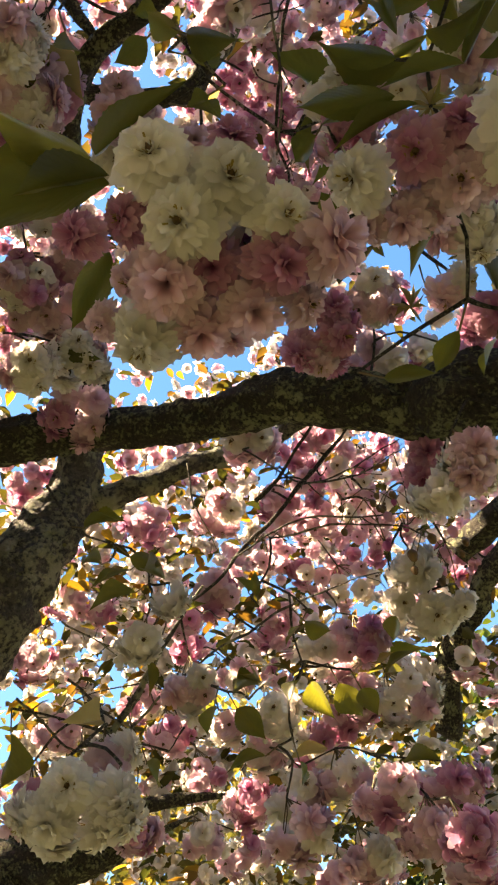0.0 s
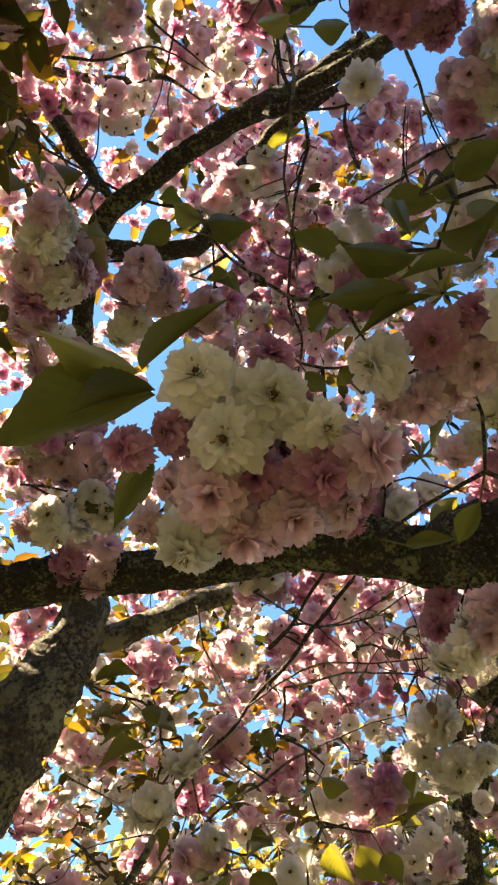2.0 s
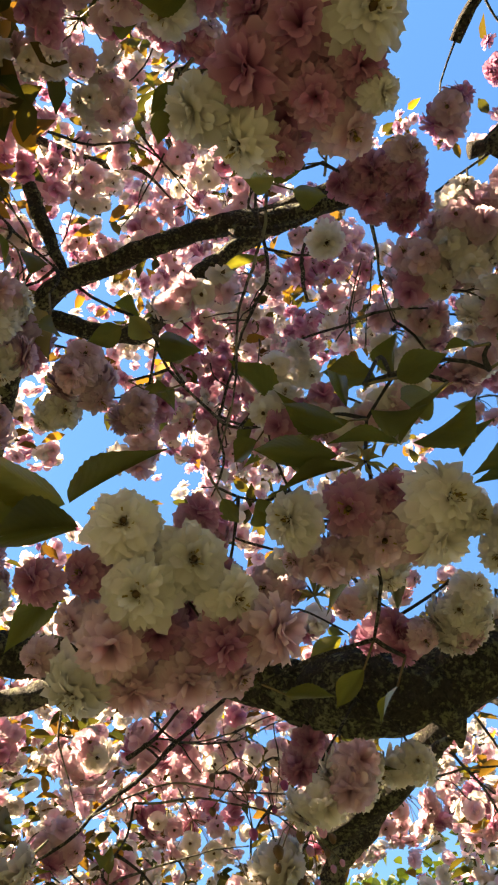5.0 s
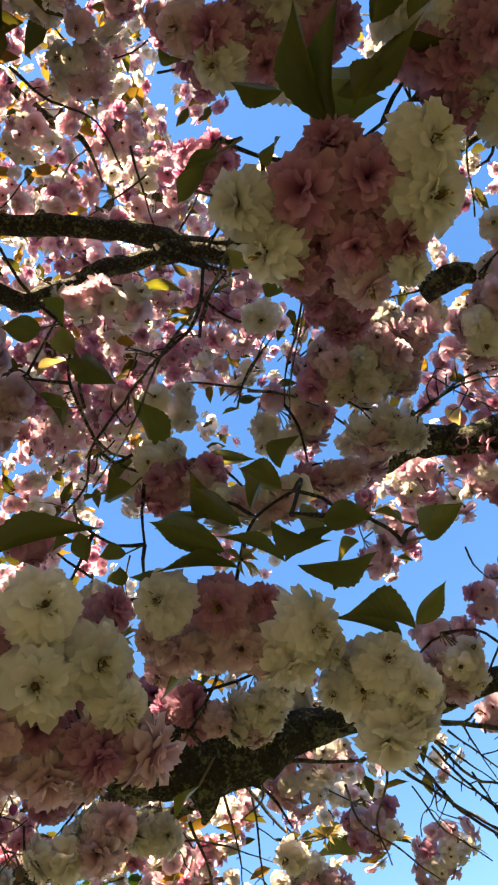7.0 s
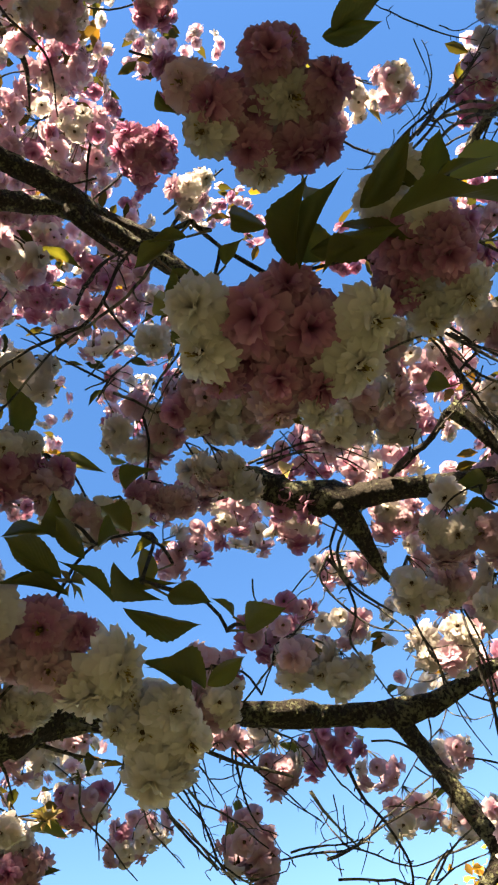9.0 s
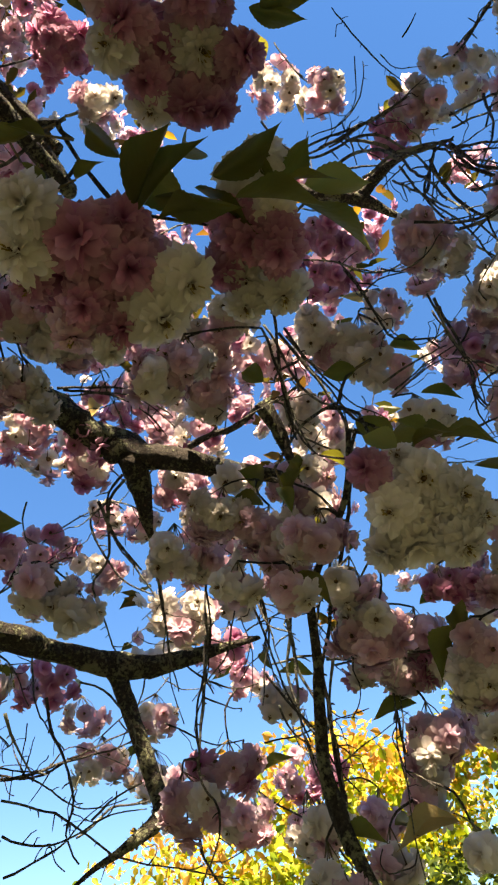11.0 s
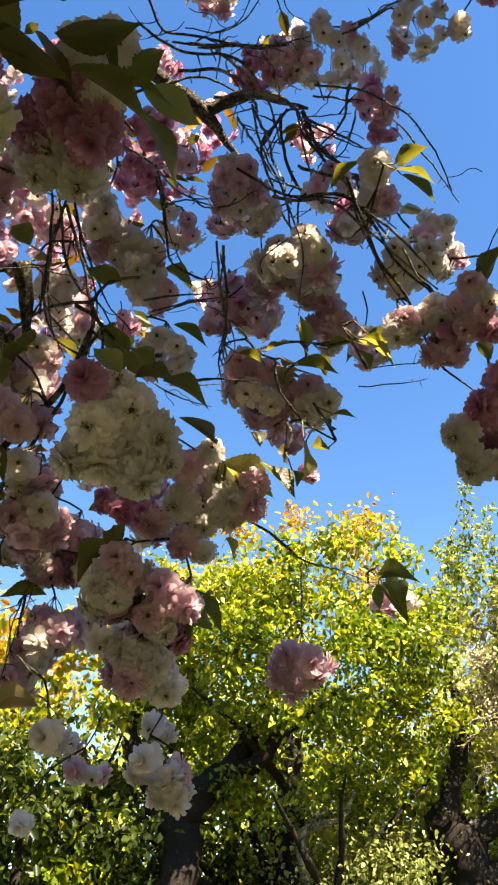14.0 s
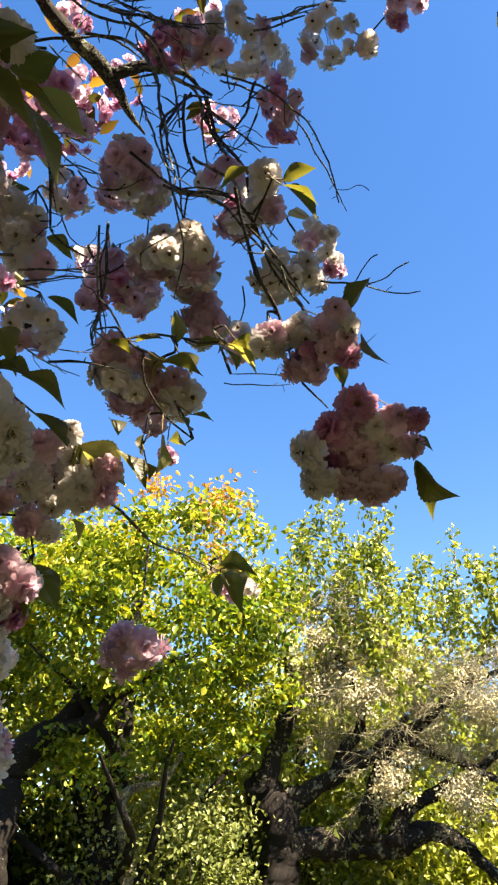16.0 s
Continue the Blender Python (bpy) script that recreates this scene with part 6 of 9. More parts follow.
cluster(-0.238, 0.094, 3.303, 0.050, 0.050, 0.052, 0.6, 0, 2)
cluster(-0.150, 0.141, 3.394, 0.078, 0.039, 0.052, 0.6, 0, 2)
cluster(0.003, 0.123, 3.317, 0.062, 0.037, 0.052, 0.3, 0, 2)
cluster(-0.009, 0.213, 3.391, 0.052, 0.065, 0.052, 0.25, 0, 2)
cluster(-0.103, 0.236, 3.586, 0.058, 0.058, 0.052, 0.4, 0, 2)
cluster(0.036, -0.033, 3.413, 0.032, 0.039, 0.052, 0.3, 1, 2)
cluster(0.057, -0.126, 3.112, 0.043, 0.033, 0.052, 0.7, 0, 1)
cluster(0.162, 0.107, 3.598, 0.058, 0.058, 0.052, 0.7, 0, 2)
cluster(0.178, 0.182, 3.589, 0.058, 0.043, 0.052, 0.4, 1, 2)
cluster(0.121, 0.282, 3.471, 0.041, 0.041, 0.052, 0.4, 0, 2)
cluster(0.223, 0.226, 3.472, 0.082, 0.055, 0.052, 0.5, 0, 2)
cluster(0.005, 0.399, 3.677, 0.061, 0.061, 0.052, 0.7, 0, 2)
cluster(-0.167, 0.419, 3.665, 0.061, 0.061, 0.052, 0.5, 0, 2)
cluster(-0.111, 0.487, 3.652, 0.061, 0.046, 0.052, 0.5, 1, 2)
cluster(0.471, 0.220, 3.237, 0.074, 0.037, 0.052, 0.6, 0, 2)
cluster(0.637, 0.227, 3.611, 0.031, 0.061, 0.052, 0.5, 1, 2)
cluster(0.518, 0.409, 3.749, 0.049, 0.081, 0.052, 0.4, 0, 2)
cluster(0.381, 0.451, 3.768, 0.065, 0.081, 0.052, 0.5, 0, 2)
cluster(0.417, 0.553, 3.734, 0.081, 0.081, 0.052, 0.4, 0, 2)
cluster(0.308, 0.592, 3.740, 0.065, 0.065, 0.052, 0.8, 0, 2)
cluster(0.397, 0.616, 3.577, 0.046, 0.046, 0.052, 0.7, 0, 2)
cluster(0.308, 0.666, 3.574, 0.076, 0.076, 0.052, 0.8, 1, 2)
cluster(0.546, 0.618, 3.845, 0.069, 0.069, 0.052, 0.4, 0, 2)
cluster(0.615, 0.675, 3.809, 0.069, 0.052, 0.052, 0.5, 0, 2)
cluster(0.465, 0.666, 3.543, 0.061, 0.061, 0.052, 0.6, 0, 2)
cluster(0.614, 0.513, 3.624, 0.055, 0.063, 0.052, 0.8, 0, 2)
cluster(0.648, 0.434, 3.565, 0.061, 0.046, 0.052, 0.5, 1, 2)
cluster(0.676, 0.385, 3.440, 0.087, 0.058, 0.052, 0.3, 0, 2)
cluster(0.424, 0.182, 2.606, 0.056, 0.040, 0.044, 0.15, 0, 1)
cluster(0.453, 0.164, 2.597, 0.032, 0.032, 0.044, 0.3, 0, 1)
cluster(0.771, 0.409, 3.169, 0.026, 0.039, 0.052, 0.6, 0, 2)
cluster(0.406, 0.695, 3.416, 0.072, 0.043, 0.052, 0.6, 0, 2)
cluster(0.336, 0.754, 3.404, 0.087, 0.043, 0.052, 0.5, 1, 2)
cluster(0.422, 0.785, 3.371, 0.072, 0.058, 0.052, 0.4, 0, 2)
cluster(0.265, 0.733, 3.425, 0.058, 0.058, 0.052, 0.5, 0, 2)
cluster(0.517, 0.657, 3.404, 0.058, 0.058, 0.052, 0.3, 0, 2)
cluster(0.490, 0.762, 3.498, 0.061, 0.061, 0.052, 0.6, 0, 2)
cluster(0.443, -0.001, 2.631, 0.032, 0.040, 0.052, 0.3, 0, 1)
cluster(0.404, 0.084, 2.584, 0.046, 0.054, 0.052, 0.4, 1, 1)
cluster(0.439, -0.103, 2.733, 0.035, 0.035, 0.052, 0.6, 0, 1)
cluster(-0.247, 0.259, 3.689, 0.061, 0.061, 0.052, 0.5, 0, 2)
cluster(-0.271, 0.242, 3.569, 0.058, 0.058, 0.052, 0.4, 0, 2)
cluster(0.254, 0.400, 3.798, 0.065, 0.065, 0.052, 0.6, 0, 2)
cluster(0.289, 0.503, 3.769, 0.049, 0.049, 0.052, 0.6, 0, 2)
cluster(-0.126, 0.448, 2.690, 0.052, 0.035, 0.052, 0.5, 1, 1)
cluster(-0.108, 0.587, 2.614, 0.052, 0.035, 0.052, 0.5, 0, 1)
cluster(0.310, 0.307, 2.713, 0.052, 0.035, 0.052, 0.1, 0, 1)
cluster(0.369, 0.474, 3.074, 0.046, 0.046, 0.052, 0.7, 0, 2)
cluster(0.353, 0.642, 2.516, 0.030, 0.026, 0.052, 0.4, 0, 1)
cluster(0.204, 0.501, 2.544, 0.040, 0.032, 0.052, 0.6, 1, 1)
cluster(0.239, -0.014, 2.428, 0.028, 0.031, 0.046, 0.85, 0, 0)
cluster(0.268, -0.038, 2.419, 0.031, 0.031, 0.049, 0.75, 0, 0)
cluster(0.287, 0.001, 2.440, 0.032, 0.022, 0.045, 0.85, 0, 0)
cluster(0.468, 0.078, 2.593, 0.040, 0.032, 0.052, 0.3, 0, 1)
cluster(0.493, 0.030, 2.586, 0.040, 0.032, 0.052, 0.3, 0, 1)
cluster(0.483, -0.013, 2.595, 0.032, 0.032, 0.052, 0.4, 0, 1)
cluster(0.450, 0.088, 2.477, 0.033, 0.033, 0.052, 0.1, 0, 0)
cluster(0.477, 0.068, 2.463, 0.025, 0.025, 0.052, 0.1, 0, 0)
cluster(0.523, 0.136, 2.549, 0.040, 0.032, 0.052, 0.3, 0, 1)
cluster(0.440, 0.194, 2.488, 0.026, 0.022, 0.052, 0.6, 0, 0)
cluster(0.465, 0.168, 2.481, 0.030, 0.030, 0.052, 0.3, 0, 0)
cluster(0.580, 0.201, 2.607, 0.026, 0.026, 0.052, 0.5, 0, 1)
cluster(0.370, 0.398, 2.225, 0.025, 0.025, 0.044, 0.5, 1, 0)
cluster(0.407, 0.353, 2.232, 0.035, 0.035, 0.049, 0.05, 1, 0)
cluster(0.414, 0.376, 2.224, 0.032, 0.026, 0.048, 0.1, 0, 0)
cluster(0.612, 0.480, 2.396, 0.038, 0.050, 0.052, 0.2, 0, 1)
cluster(0.400, 0.543, 2.190, 0.034, 0.024, 0.050, 0.1, 0, 0)
cluster(0.664, 0.586, 2.252, 0.025, 0.025, 0.052, 0.0, 0, 1)
cluster(0.783, 0.669, 2.298, 0.028, 0.028, 0.052, 0.05, 0, 1)
cluster(0.798, 0.676, 2.270, 0.043, 0.038, 0.052, 0.7, 1, 1)
cluster(0.968, 0.700, 2.578, 0.046, 0.046, 0.052, 0.3, 0, 2)
cluster(0.977, 0.826, 2.651, 0.074, 0.050, 0.052, 0.6, 0, 2)
cluster(0.855, 0.779, 2.622, 0.046, 0.035, 0.052, 0.3, 0, 2)
cluster(1.014, 0.831, 2.608, 0.062, 0.050, 0.052, 0.4, 1, 2)
cluster(1.130, 1.133, 2.786, 0.059, 0.059, 0.052, 0.4, 1, 2)
cluster(1.108, 1.293, 2.737, 0.092, 0.046, 0.052, 0.5, 0, 2)
cluster(1.016, 1.324, 2.789, 0.076, 0.061, 0.052, 0.5, 1, 2)
cluster(0.926, 1.394, 2.782, 0.076, 0.046, 0.052, 0.4, 0, 2)
cluster(0.406, 1.397, 2.713, 0.068, 0.041, 0.052, 0.3, 0, 2)
cluster(0.502, 1.501, 2.914, 0.076, 0.046, 0.052, 0.7, 0, 2)
cluster(0.288, 1.208, 2.831, 0.078, 0.052, 0.052, 0.6, 0, 2)
cluster(0.440, 1.221, 2.907, 0.068, 0.055, 0.052, 0.4, 1, 2)
cluster(0.568, 1.343, 2.880, 0.087, 0.058, 0.052, 0.4, 1, 2)
cluster(0.392, 1.299, 2.841, 0.068, 0.055, 0.052, 0.4, 0, 2)
cluster(0.993, 0.479, 3.234, 0.072, 0.043, 0.052, 0.5, 1, 2)
cluster(1.070, 0.472, 3.184, 0.072, 0.036, 0.052, 0.6, 0, 2)
cluster(0.954, 0.278, 3.073, 0.052, 0.039, 0.052, 0.4, 1, 2)
cluster(0.802, 0.885, 3.011, 0.055, 0.041, 0.052, 0.3, 1, 2)
cluster(1.002, 0.732, 2.834, 0.039, 0.039, 0.052, 0.7, 0, 2)
cluster(0.984, 0.425, 2.893, 0.037, 0.050, 0.052, 0.5, 1, 2)
cluster(0.540, -0.161, 2.598, 0.042, 0.067, 0.052, 0.4, 0, 1)
cluster(0.470, -0.198, 2.580, 0.036, 0.032, 0.052, 0.1, 0, 1)
cluster(0.866, -0.038, 2.896, 0.069, 0.035, 0.052, 0.5, 0, 2)
cluster(1.174, 0.122, 3.216, 0.074, 0.037, 0.052, 0.7, 1, 2)
cluster(1.213, 0.050, 3.191, 0.059, 0.037, 0.052, 0.6, 0, 2)
cluster(0.982, -0.059, 2.946, 0.050, 0.037, 0.052, 0.3, 1, 2)
cluster(0.915, 0.188, 2.816, 0.087, 0.040, 0.052, 0.3, 0, 2)
cluster(0.961, 0.119, 2.787, 0.052, 0.046, 0.052, 0.4, 0, 2)
cluster(1.050, 0.260, 2.645, 0.069, 0.046, 0.052, 0.6, 1, 2)
cluster(1.100, 0.244, 2.585, 0.046, 0.058, 0.052, 0.4, 0, 2)
cluster(1.137, 0.231, 2.733, 0.062, 0.037, 0.052, 0.5, 0, 2)
cluster(0.199, 0.226, 2.371, 0.031, 0.022, 0.038, 0.05, 1, 1)
cluster(0.223, 0.238, 2.352, 0.037, 0.025, 0.038, 0.8, 1, 1)
cluster(0.243, 0.210, 2.354, 0.025, 0.025, 0.037, 0.8, 1, 1)
cluster(0.299, 0.195, 2.325, 0.034, 0.025, 0.037, 0.3, 1, 1)
cluster(0.316, 0.168, 2.325, 0.025, 0.025, 0.037, 0.3, 1, 1)
cluster(0.271, 0.218, 2.333, 0.031, 0.025, 0.037, 0.4, 0, 1)
cluster(0.674, 0.247, 2.303, 0.040, 0.040, 0.052, 0.3, 0, 1)
cluster(0.656, 0.296, 2.297, 0.040, 0.032, 0.052, 0.25, 0, 1)
cluster(1.139, 0.787, 2.524, 0.065, 0.052, 0.052, 0.5, 0, 2)
cluster(1.476, 0.843, 2.601, 0.076, 0.046, 0.052, 0.4, 0, 2)
cluster(1.469, 0.891, 2.563, 0.061, 0.031, 0.052, 0.4, 0, 2)
cluster(1.257, 0.483, 2.419, 0.043, 0.037, 0.052, 0.4, 1, 2)
cluster(1.062, 0.381, 2.240, 0.031, 0.042, 0.052, 0.2, 0, 1)
cluster(1.030, 0.300, 2.361, 0.042, 0.042, 0.052, 0.3, 1, 1)
cluster(1.112, 0.384, 2.498, 0.069, 0.035, 0.052, 0.3, 0, 2)
cluster(0.104, -0.107, 2.846, 0.035, 0.035, 0.052, 0.6, 0, 1)
cluster(0.218, 0.002, 2.994, 0.050, 0.065, 0.052, 0.95, 0, 1)
cluster(0.320, -0.028, 3.018, 0.042, 0.031, 0.052, 0.2, 0, 1)
cluster(0.531, -0.403, 3.522, 0.065, 0.065, 0.052, 0.3, 1, 2)
cluster(0.507, -0.491, 3.402, 0.055, 0.062, 0.052, 0.3, 1, 2)
cluster(0.603, -0.150, 2.560, 0.043, 0.035, 0.052, 0.3, 0, 1)
cluster(0.662, -0.172, 2.440, 0.025, 0.025, 0.052, 0.1, 0, 1)
cluster(0.570, -0.143, 2.304, 0.044, 0.036, 0.054, 0.35, 0, 0)
cluster(0.586, -0.202, 2.281, 0.044, 0.036, 0.054, 0.25, 1, 0)
cluster(0.871, -0.072, 2.621, 0.052, 0.042, 0.052, 0.5, 0, 1)
cluster(0.723, -0.071, 2.357, 0.050, 0.042, 0.052, 0.2, 0, 1)
cluster(0.766, -0.126, 2.366, 0.052, 0.035, 0.052, 0.2, 0, 1)
cluster(1.026, 0.021, 2.671, 0.046, 0.035, 0.052, 0.4, 0, 2)
cluster(0.666, 0.106, 2.297, 0.048, 0.040, 0.052, 0.25, 0, 1)
cluster(0.696, 0.072, 2.266, 0.040, 0.032, 0.052, 0.2, 0, 1)
cluster(0.765, 0.284, 2.429, 0.047, 0.038, 0.052, 0.5, 0, 1)
cluster(1.134, -0.148, 2.531, 0.046, 0.046, 0.052, 0.4, 0, 2)
cluster(0.895, -0.068, 2.362, 0.057, 0.047, 0.052, 0.3, 0, 1)
cluster(1.279, -0.106, 2.506, 0.062, 0.050, 0.052, 0.7, 0, 2)
cluster(1.314, 0.291, 2.508, 0.078, 0.052, 0.052, 0.8, 0, 2)
cluster(1.451, 0.228, 2.482, 0.055, 0.041, 0.052, 0.4, 1, 2)
cluster(1.026, 0.390, 2.149, 0.047, 0.042, 0.052, 0.1, 1, 1)
cluster(1.398, 0.055, 2.433, 0.052, 0.045, 0.052, 0.4, 0, 2)
cluster(1.411, 0.179, 2.356, 0.065, 0.045, 0.052, 0.2, 0, 2)
cluster(1.441, 0.067, 2.326, 0.065, 0.052, 0.052, 0.2, 1, 2)
cluster(0.948, -0.053, 2.080, 0.054, 0.045, 0.052, 0.3, 1, 1)
cluster(1.095, -0.118, 2.100, 0.050, 0.050, 0.052, 0.4, 2, 1)
cluster(1.228, -0.209, 2.351, 0.046, 0.046, 0.052, 0.2, 2, 2)
cluster(1.552, -0.254, 2.326, 0.082, 0.055, 0.052, 0.8, 0, 2)
cluster(0.266, 0.140, 3.397, 0.078, 0.065, 0.052, 0.4, 0, 2)
cluster(0.337, 0.221, 3.461, 0.055, 0.055, 0.052, 0.4, 0, 2)
cluster(0.993, 0.349, 2.916, 0.065, 0.039, 0.052, 0.5, 0, 2)
cluster(1.157, 0.113, 2.810, 0.052, 0.039, 0.052, 0.3, 0, 2)
cluster(1.387, -0.156, 2.483, 0.052, 0.039, 0.052, 0.3, 2, 2)
cluster(0.878, -0.280, 2.605, 0.052, 0.042, 0.052, 0.4, 1, 1)
cluster(0.832, -0.301, 2.446, 0.047, 0.047, 0.052, 0.3, 0, 1)
cluster(0.934, -0.244, 2.440, 0.050, 0.050, 0.052, 0.4, 0, 1)
cluster(0.996, -0.366, 2.419, 0.052, 0.052, 0.052, 0.6, 0, 1)
cluster(0.631, -0.034, 2.843, 0.042, 0.042, 0.052, 0.4, 0, 1)
cluster(0.583, -0.339, 2.661, 0.043, 0.047, 0.052, 0.15, 0, 1)
cluster(0.587, -0.401, 2.615, 0.046, 0.056, 0.052, 0.15, 1, 1)
cluster(0.688, -0.416, 2.935, 0.046, 0.035, 0.052, 0.7, 0, 2)
cluster(0.627, -0.411, 2.978, 0.058, 0.046, 0.052, 0.6, 0, 2)
cluster(0.695, -0.505, 3.052, 0.037, 0.037, 0.052, 0.5, 0, 2)
cluster(0.448, -0.505, 2.690, 0.051, 0.056, 0.052, 0.35, 0, 1)
cluster(0.551, -0.596, 2.783, 0.042, 0.042, 0.052, 0.3, 0, 1)
cluster(0.675, -0.592, 2.899, 0.046, 0.035, 0.052, 0.3, 0, 2)
cluster(0.411, -0.593, 2.523, 0.050, 0.042, 0.052, 0.15, 0, 1)
cluster(0.477, -0.591, 2.580, 0.045, 0.045, 0.052, 0.15, 0, 1)
cluster(0.474, -0.648, 2.555, 0.045, 0.045, 0.052, 0.15, 0, 1)
cluster(0.623, -0.652, 2.705, 0.042, 0.036, 0.052, 0.3, 0, 1)
cluster(0.479, -0.745, 2.764, 0.042, 0.042, 0.052, 0.5, 0, 1)
cluster(0.539, -0.754, 2.926, 0.058, 0.035, 0.052, 0.3, 0, 2)
cluster(0.272, -0.636, 2.590, 0.025, 0.025, 0.052, 0.1, 1, 1)
cluster(0.337, -0.689, 2.627, 0.036, 0.036, 0.052, 0.1, 0, 1)
cluster(0.481, -0.742, 3.309, 0.082, 0.068, 0.052, 0.1, 0, 2)
cluster(0.538, -0.667, 3.308, 0.055, 0.055, 0.052, 0.3, 1, 2)
cluster(0.583, -0.624, 3.299, 0.055, 0.041, 0.052, 0.95, 0, 2)
cluster(0.505, -0.845, 3.382, 0.058, 0.058, 0.052, 0.1, 0, 2)
cluster(0.464, -0.840, 3.169, 0.052, 0.039, 0.052, 0.6, 1, 2)
cluster(0.494, -0.873, 3.140, 0.039, 0.026, 0.052, 0.8, 0, 2)
cluster(0.349, -0.885, 3.306, 0.068, 0.041, 0.052, 0.05, 0, 2)
cluster(0.793, -0.544, 2.972, 0.050, 0.050, 0.052, 0.2, 1, 2)
cluster(0.773, -0.656, 2.796, 0.052, 0.064, 0.052, 0.6, 0, 2)
cluster(0.767, -0.710, 2.777, 0.052, 0.058, 0.052, 0.4, 0, 2)
cluster(0.497, -0.698, 2.508, 0.045, 0.045, 0.052, 0.5, 1, 1)
cluster(0.551, -0.568, 2.412, 0.034, 0.034, 0.052, 0.3, 0, 1)
cluster(0.562, -0.606, 2.379, 0.059, 0.050, 0.052, 0.3, 1, 1)
cluster(0.529, -0.671, 2.373, 0.042, 0.042, 0.052, 0.25, 0, 1)
cluster(0.885, -0.831, 2.585, 0.046, 0.035, 0.052, 0.6, 1, 2)
cluster(1.046, -0.979, 2.624, 0.026, 0.026, 0.052, 0.6, 0, 2)
cluster(0.768, -0.310, 2.676, 0.042, 0.052, 0.052, 0.3, 0, 1)
cluster(1.168, -0.549, 3.024, 0.036, 0.029, 0.052, 0.8, 1, 2)
cluster(0.823, -0.343, 2.195, 0.052, 0.043, 0.052, 0.45, 0, 1)
cluster(0.799, -0.402, 2.219, 0.043, 0.035, 0.052, 0.4, 1, 1)
cluster(0.829, -0.376, 2.170, 0.035, 0.035, 0.052, 0.4, 0, 1)
cluster(0.814, -0.426, 2.179, 0.035, 0.035, 0.052, 0.4, 0, 1)
cluster(0.644, -0.424, 2.063, 0.043, 0.036, 0.052, 0.25, 1, 0)
cluster(0.640, -0.482, 2.030, 0.043, 0.036, 0.052, 0.4, 0, 0)
cluster(0.659, -0.472, 1.990, 0.043, 0.043, 0.052, 0.3, 0, 0)
cluster(0.753, -0.537, 2.001, 0.040, 0.032, 0.052, 0.3, 0, 1)
cluster(0.823, -0.391, 2.080, 0.042, 0.042, 0.052, 0.4, 1, 1)
cluster(0.878, -0.381, 2.053, 0.035, 0.035, 0.052, 0.3, 0, 1)
cluster(1.019, -0.636, 2.013, 0.035, 0.025, 0.052, 0.2, 0, 1)
cluster(0.944, -0.604, 1.932, 0.046, 0.037, 0.052, 0.15, 0, 1)
cluster(0.962, -0.639, 1.908, 0.038, 0.033, 0.052, 0.15, 0, 1)
cluster(1.078, -0.327, 2.064, 0.040, 0.040, 0.052, 0.3, 0, 1)
cluster(0.880, -0.309, 1.950, 0.034, 0.034, 0.052, 0.1, 1, 1)
cluster(0.871, -0.234, 2.003, 0.034, 0.034, 0.052, 0.2, 0, 1)
cluster(0.736, -0.219, 1.892, 0.036, 0.043, 0.052, 0.3, 1, 0)
cluster(0.742, -0.238, 1.860, 0.036, 0.029, 0.052, 0.2, 0, 0)
cluster(1.464, -0.573, 2.084, 0.052, 0.032, 0.052, 0.1, 0, 2)
cluster(1.272, -0.590, 1.988, 0.046, 0.029, 0.052, 0.1, 0, 2)
cluster(0.633, -0.441, 2.190, 0.030, 0.027, 0.034, 0.95, 0, 2)
cluster(0.639, -0.412, 2.194, 0.023, 0.023, 0.032, 0.95, 0, 2)
cluster(0.805, -0.310, 2.859, 0.046, 0.046, 0.052, 0.3, 1, 2)
cluster(0.895, -0.539, 2.466, 0.042, 0.042, 0.052, 0.4, 0, 1)
cluster(0.979, -0.102, 2.136, 0.057, 0.038, 0.052, 0.6, 0, 1)
cluster(0.816, -0.793, 2.079, 0.057, 0.047, 0.055, 0.38, 0, 1)
cluster(1.057, -1.189, 2.353, 0.052, 0.026, 0.052, 0.2, 1, 2)
cluster(0.305, -0.956, 3.291, 0.027, 0.027, 0.052, 0.1, 0, 2)
cluster(0.879, -0.367, 2.015, 0.035, 0.026, 0.052, 0.3, 0, 1)
cluster(1.296, -0.489, 1.903, 0.023, 0.023, 0.052, 0.1, 0, 2)
cluster(0.217, -0.703, 2.318, 0.036, 0.028, 0.044, 0.35, 0, 1)
cluster(0.232, -0.716, 2.294, 0.032, 0.028, 0.044, 0.5, 1, 1)
cluster(0.278, -0.705, 2.295, 0.033, 0.029, 0.042, 0.6, 0, 1)
cluster(0.293, -0.657, 2.322, 0.025, 0.029, 0.045, 0.05, 0, 1)
cluster(0.277, -0.692, 2.339, 0.030, 0.030, 0.043, 0.05, 0, 1)
cluster(0.538, -0.997, 2.917, 0.050, 0.043, 0.052, 0.15, 1, 2)
cluster(0.577, -1.094, 2.941, 0.032, 0.032, 0.052, 0.4, 0, 2)
cluster(0.374, -0.794, 2.573, 0.046, 0.028, 0.052, 0.1, 0, 1)
cluster(0.225, -0.958, 3.313, 0.034, 0.027, 0.052, 0.7, 1, 2)
cluster(0.240, -1.079, 3.505, 0.015, 0.015, 0.052, 0.4, 0, 2)
cluster(0.796, -0.067, 2.942, 0.071, 0.047, 0.052, 0.4, 0, 2)
cluster(0.836, -0.238, 2.910, 0.053, 0.053, 0.052, 0.45, 0, 2)
cluster(1.011, -0.131, 2.625, 0.079, 0.068, 0.052, 0.35, 0, 2)
cluster(1.040, -0.229, 2.584, 0.051, 0.051, 0.052, 0.3, 0, 2)
cluster(1.336, -0.233, 2.140, 0.053, 0.059, 0.052, 0.3, 0, 2)
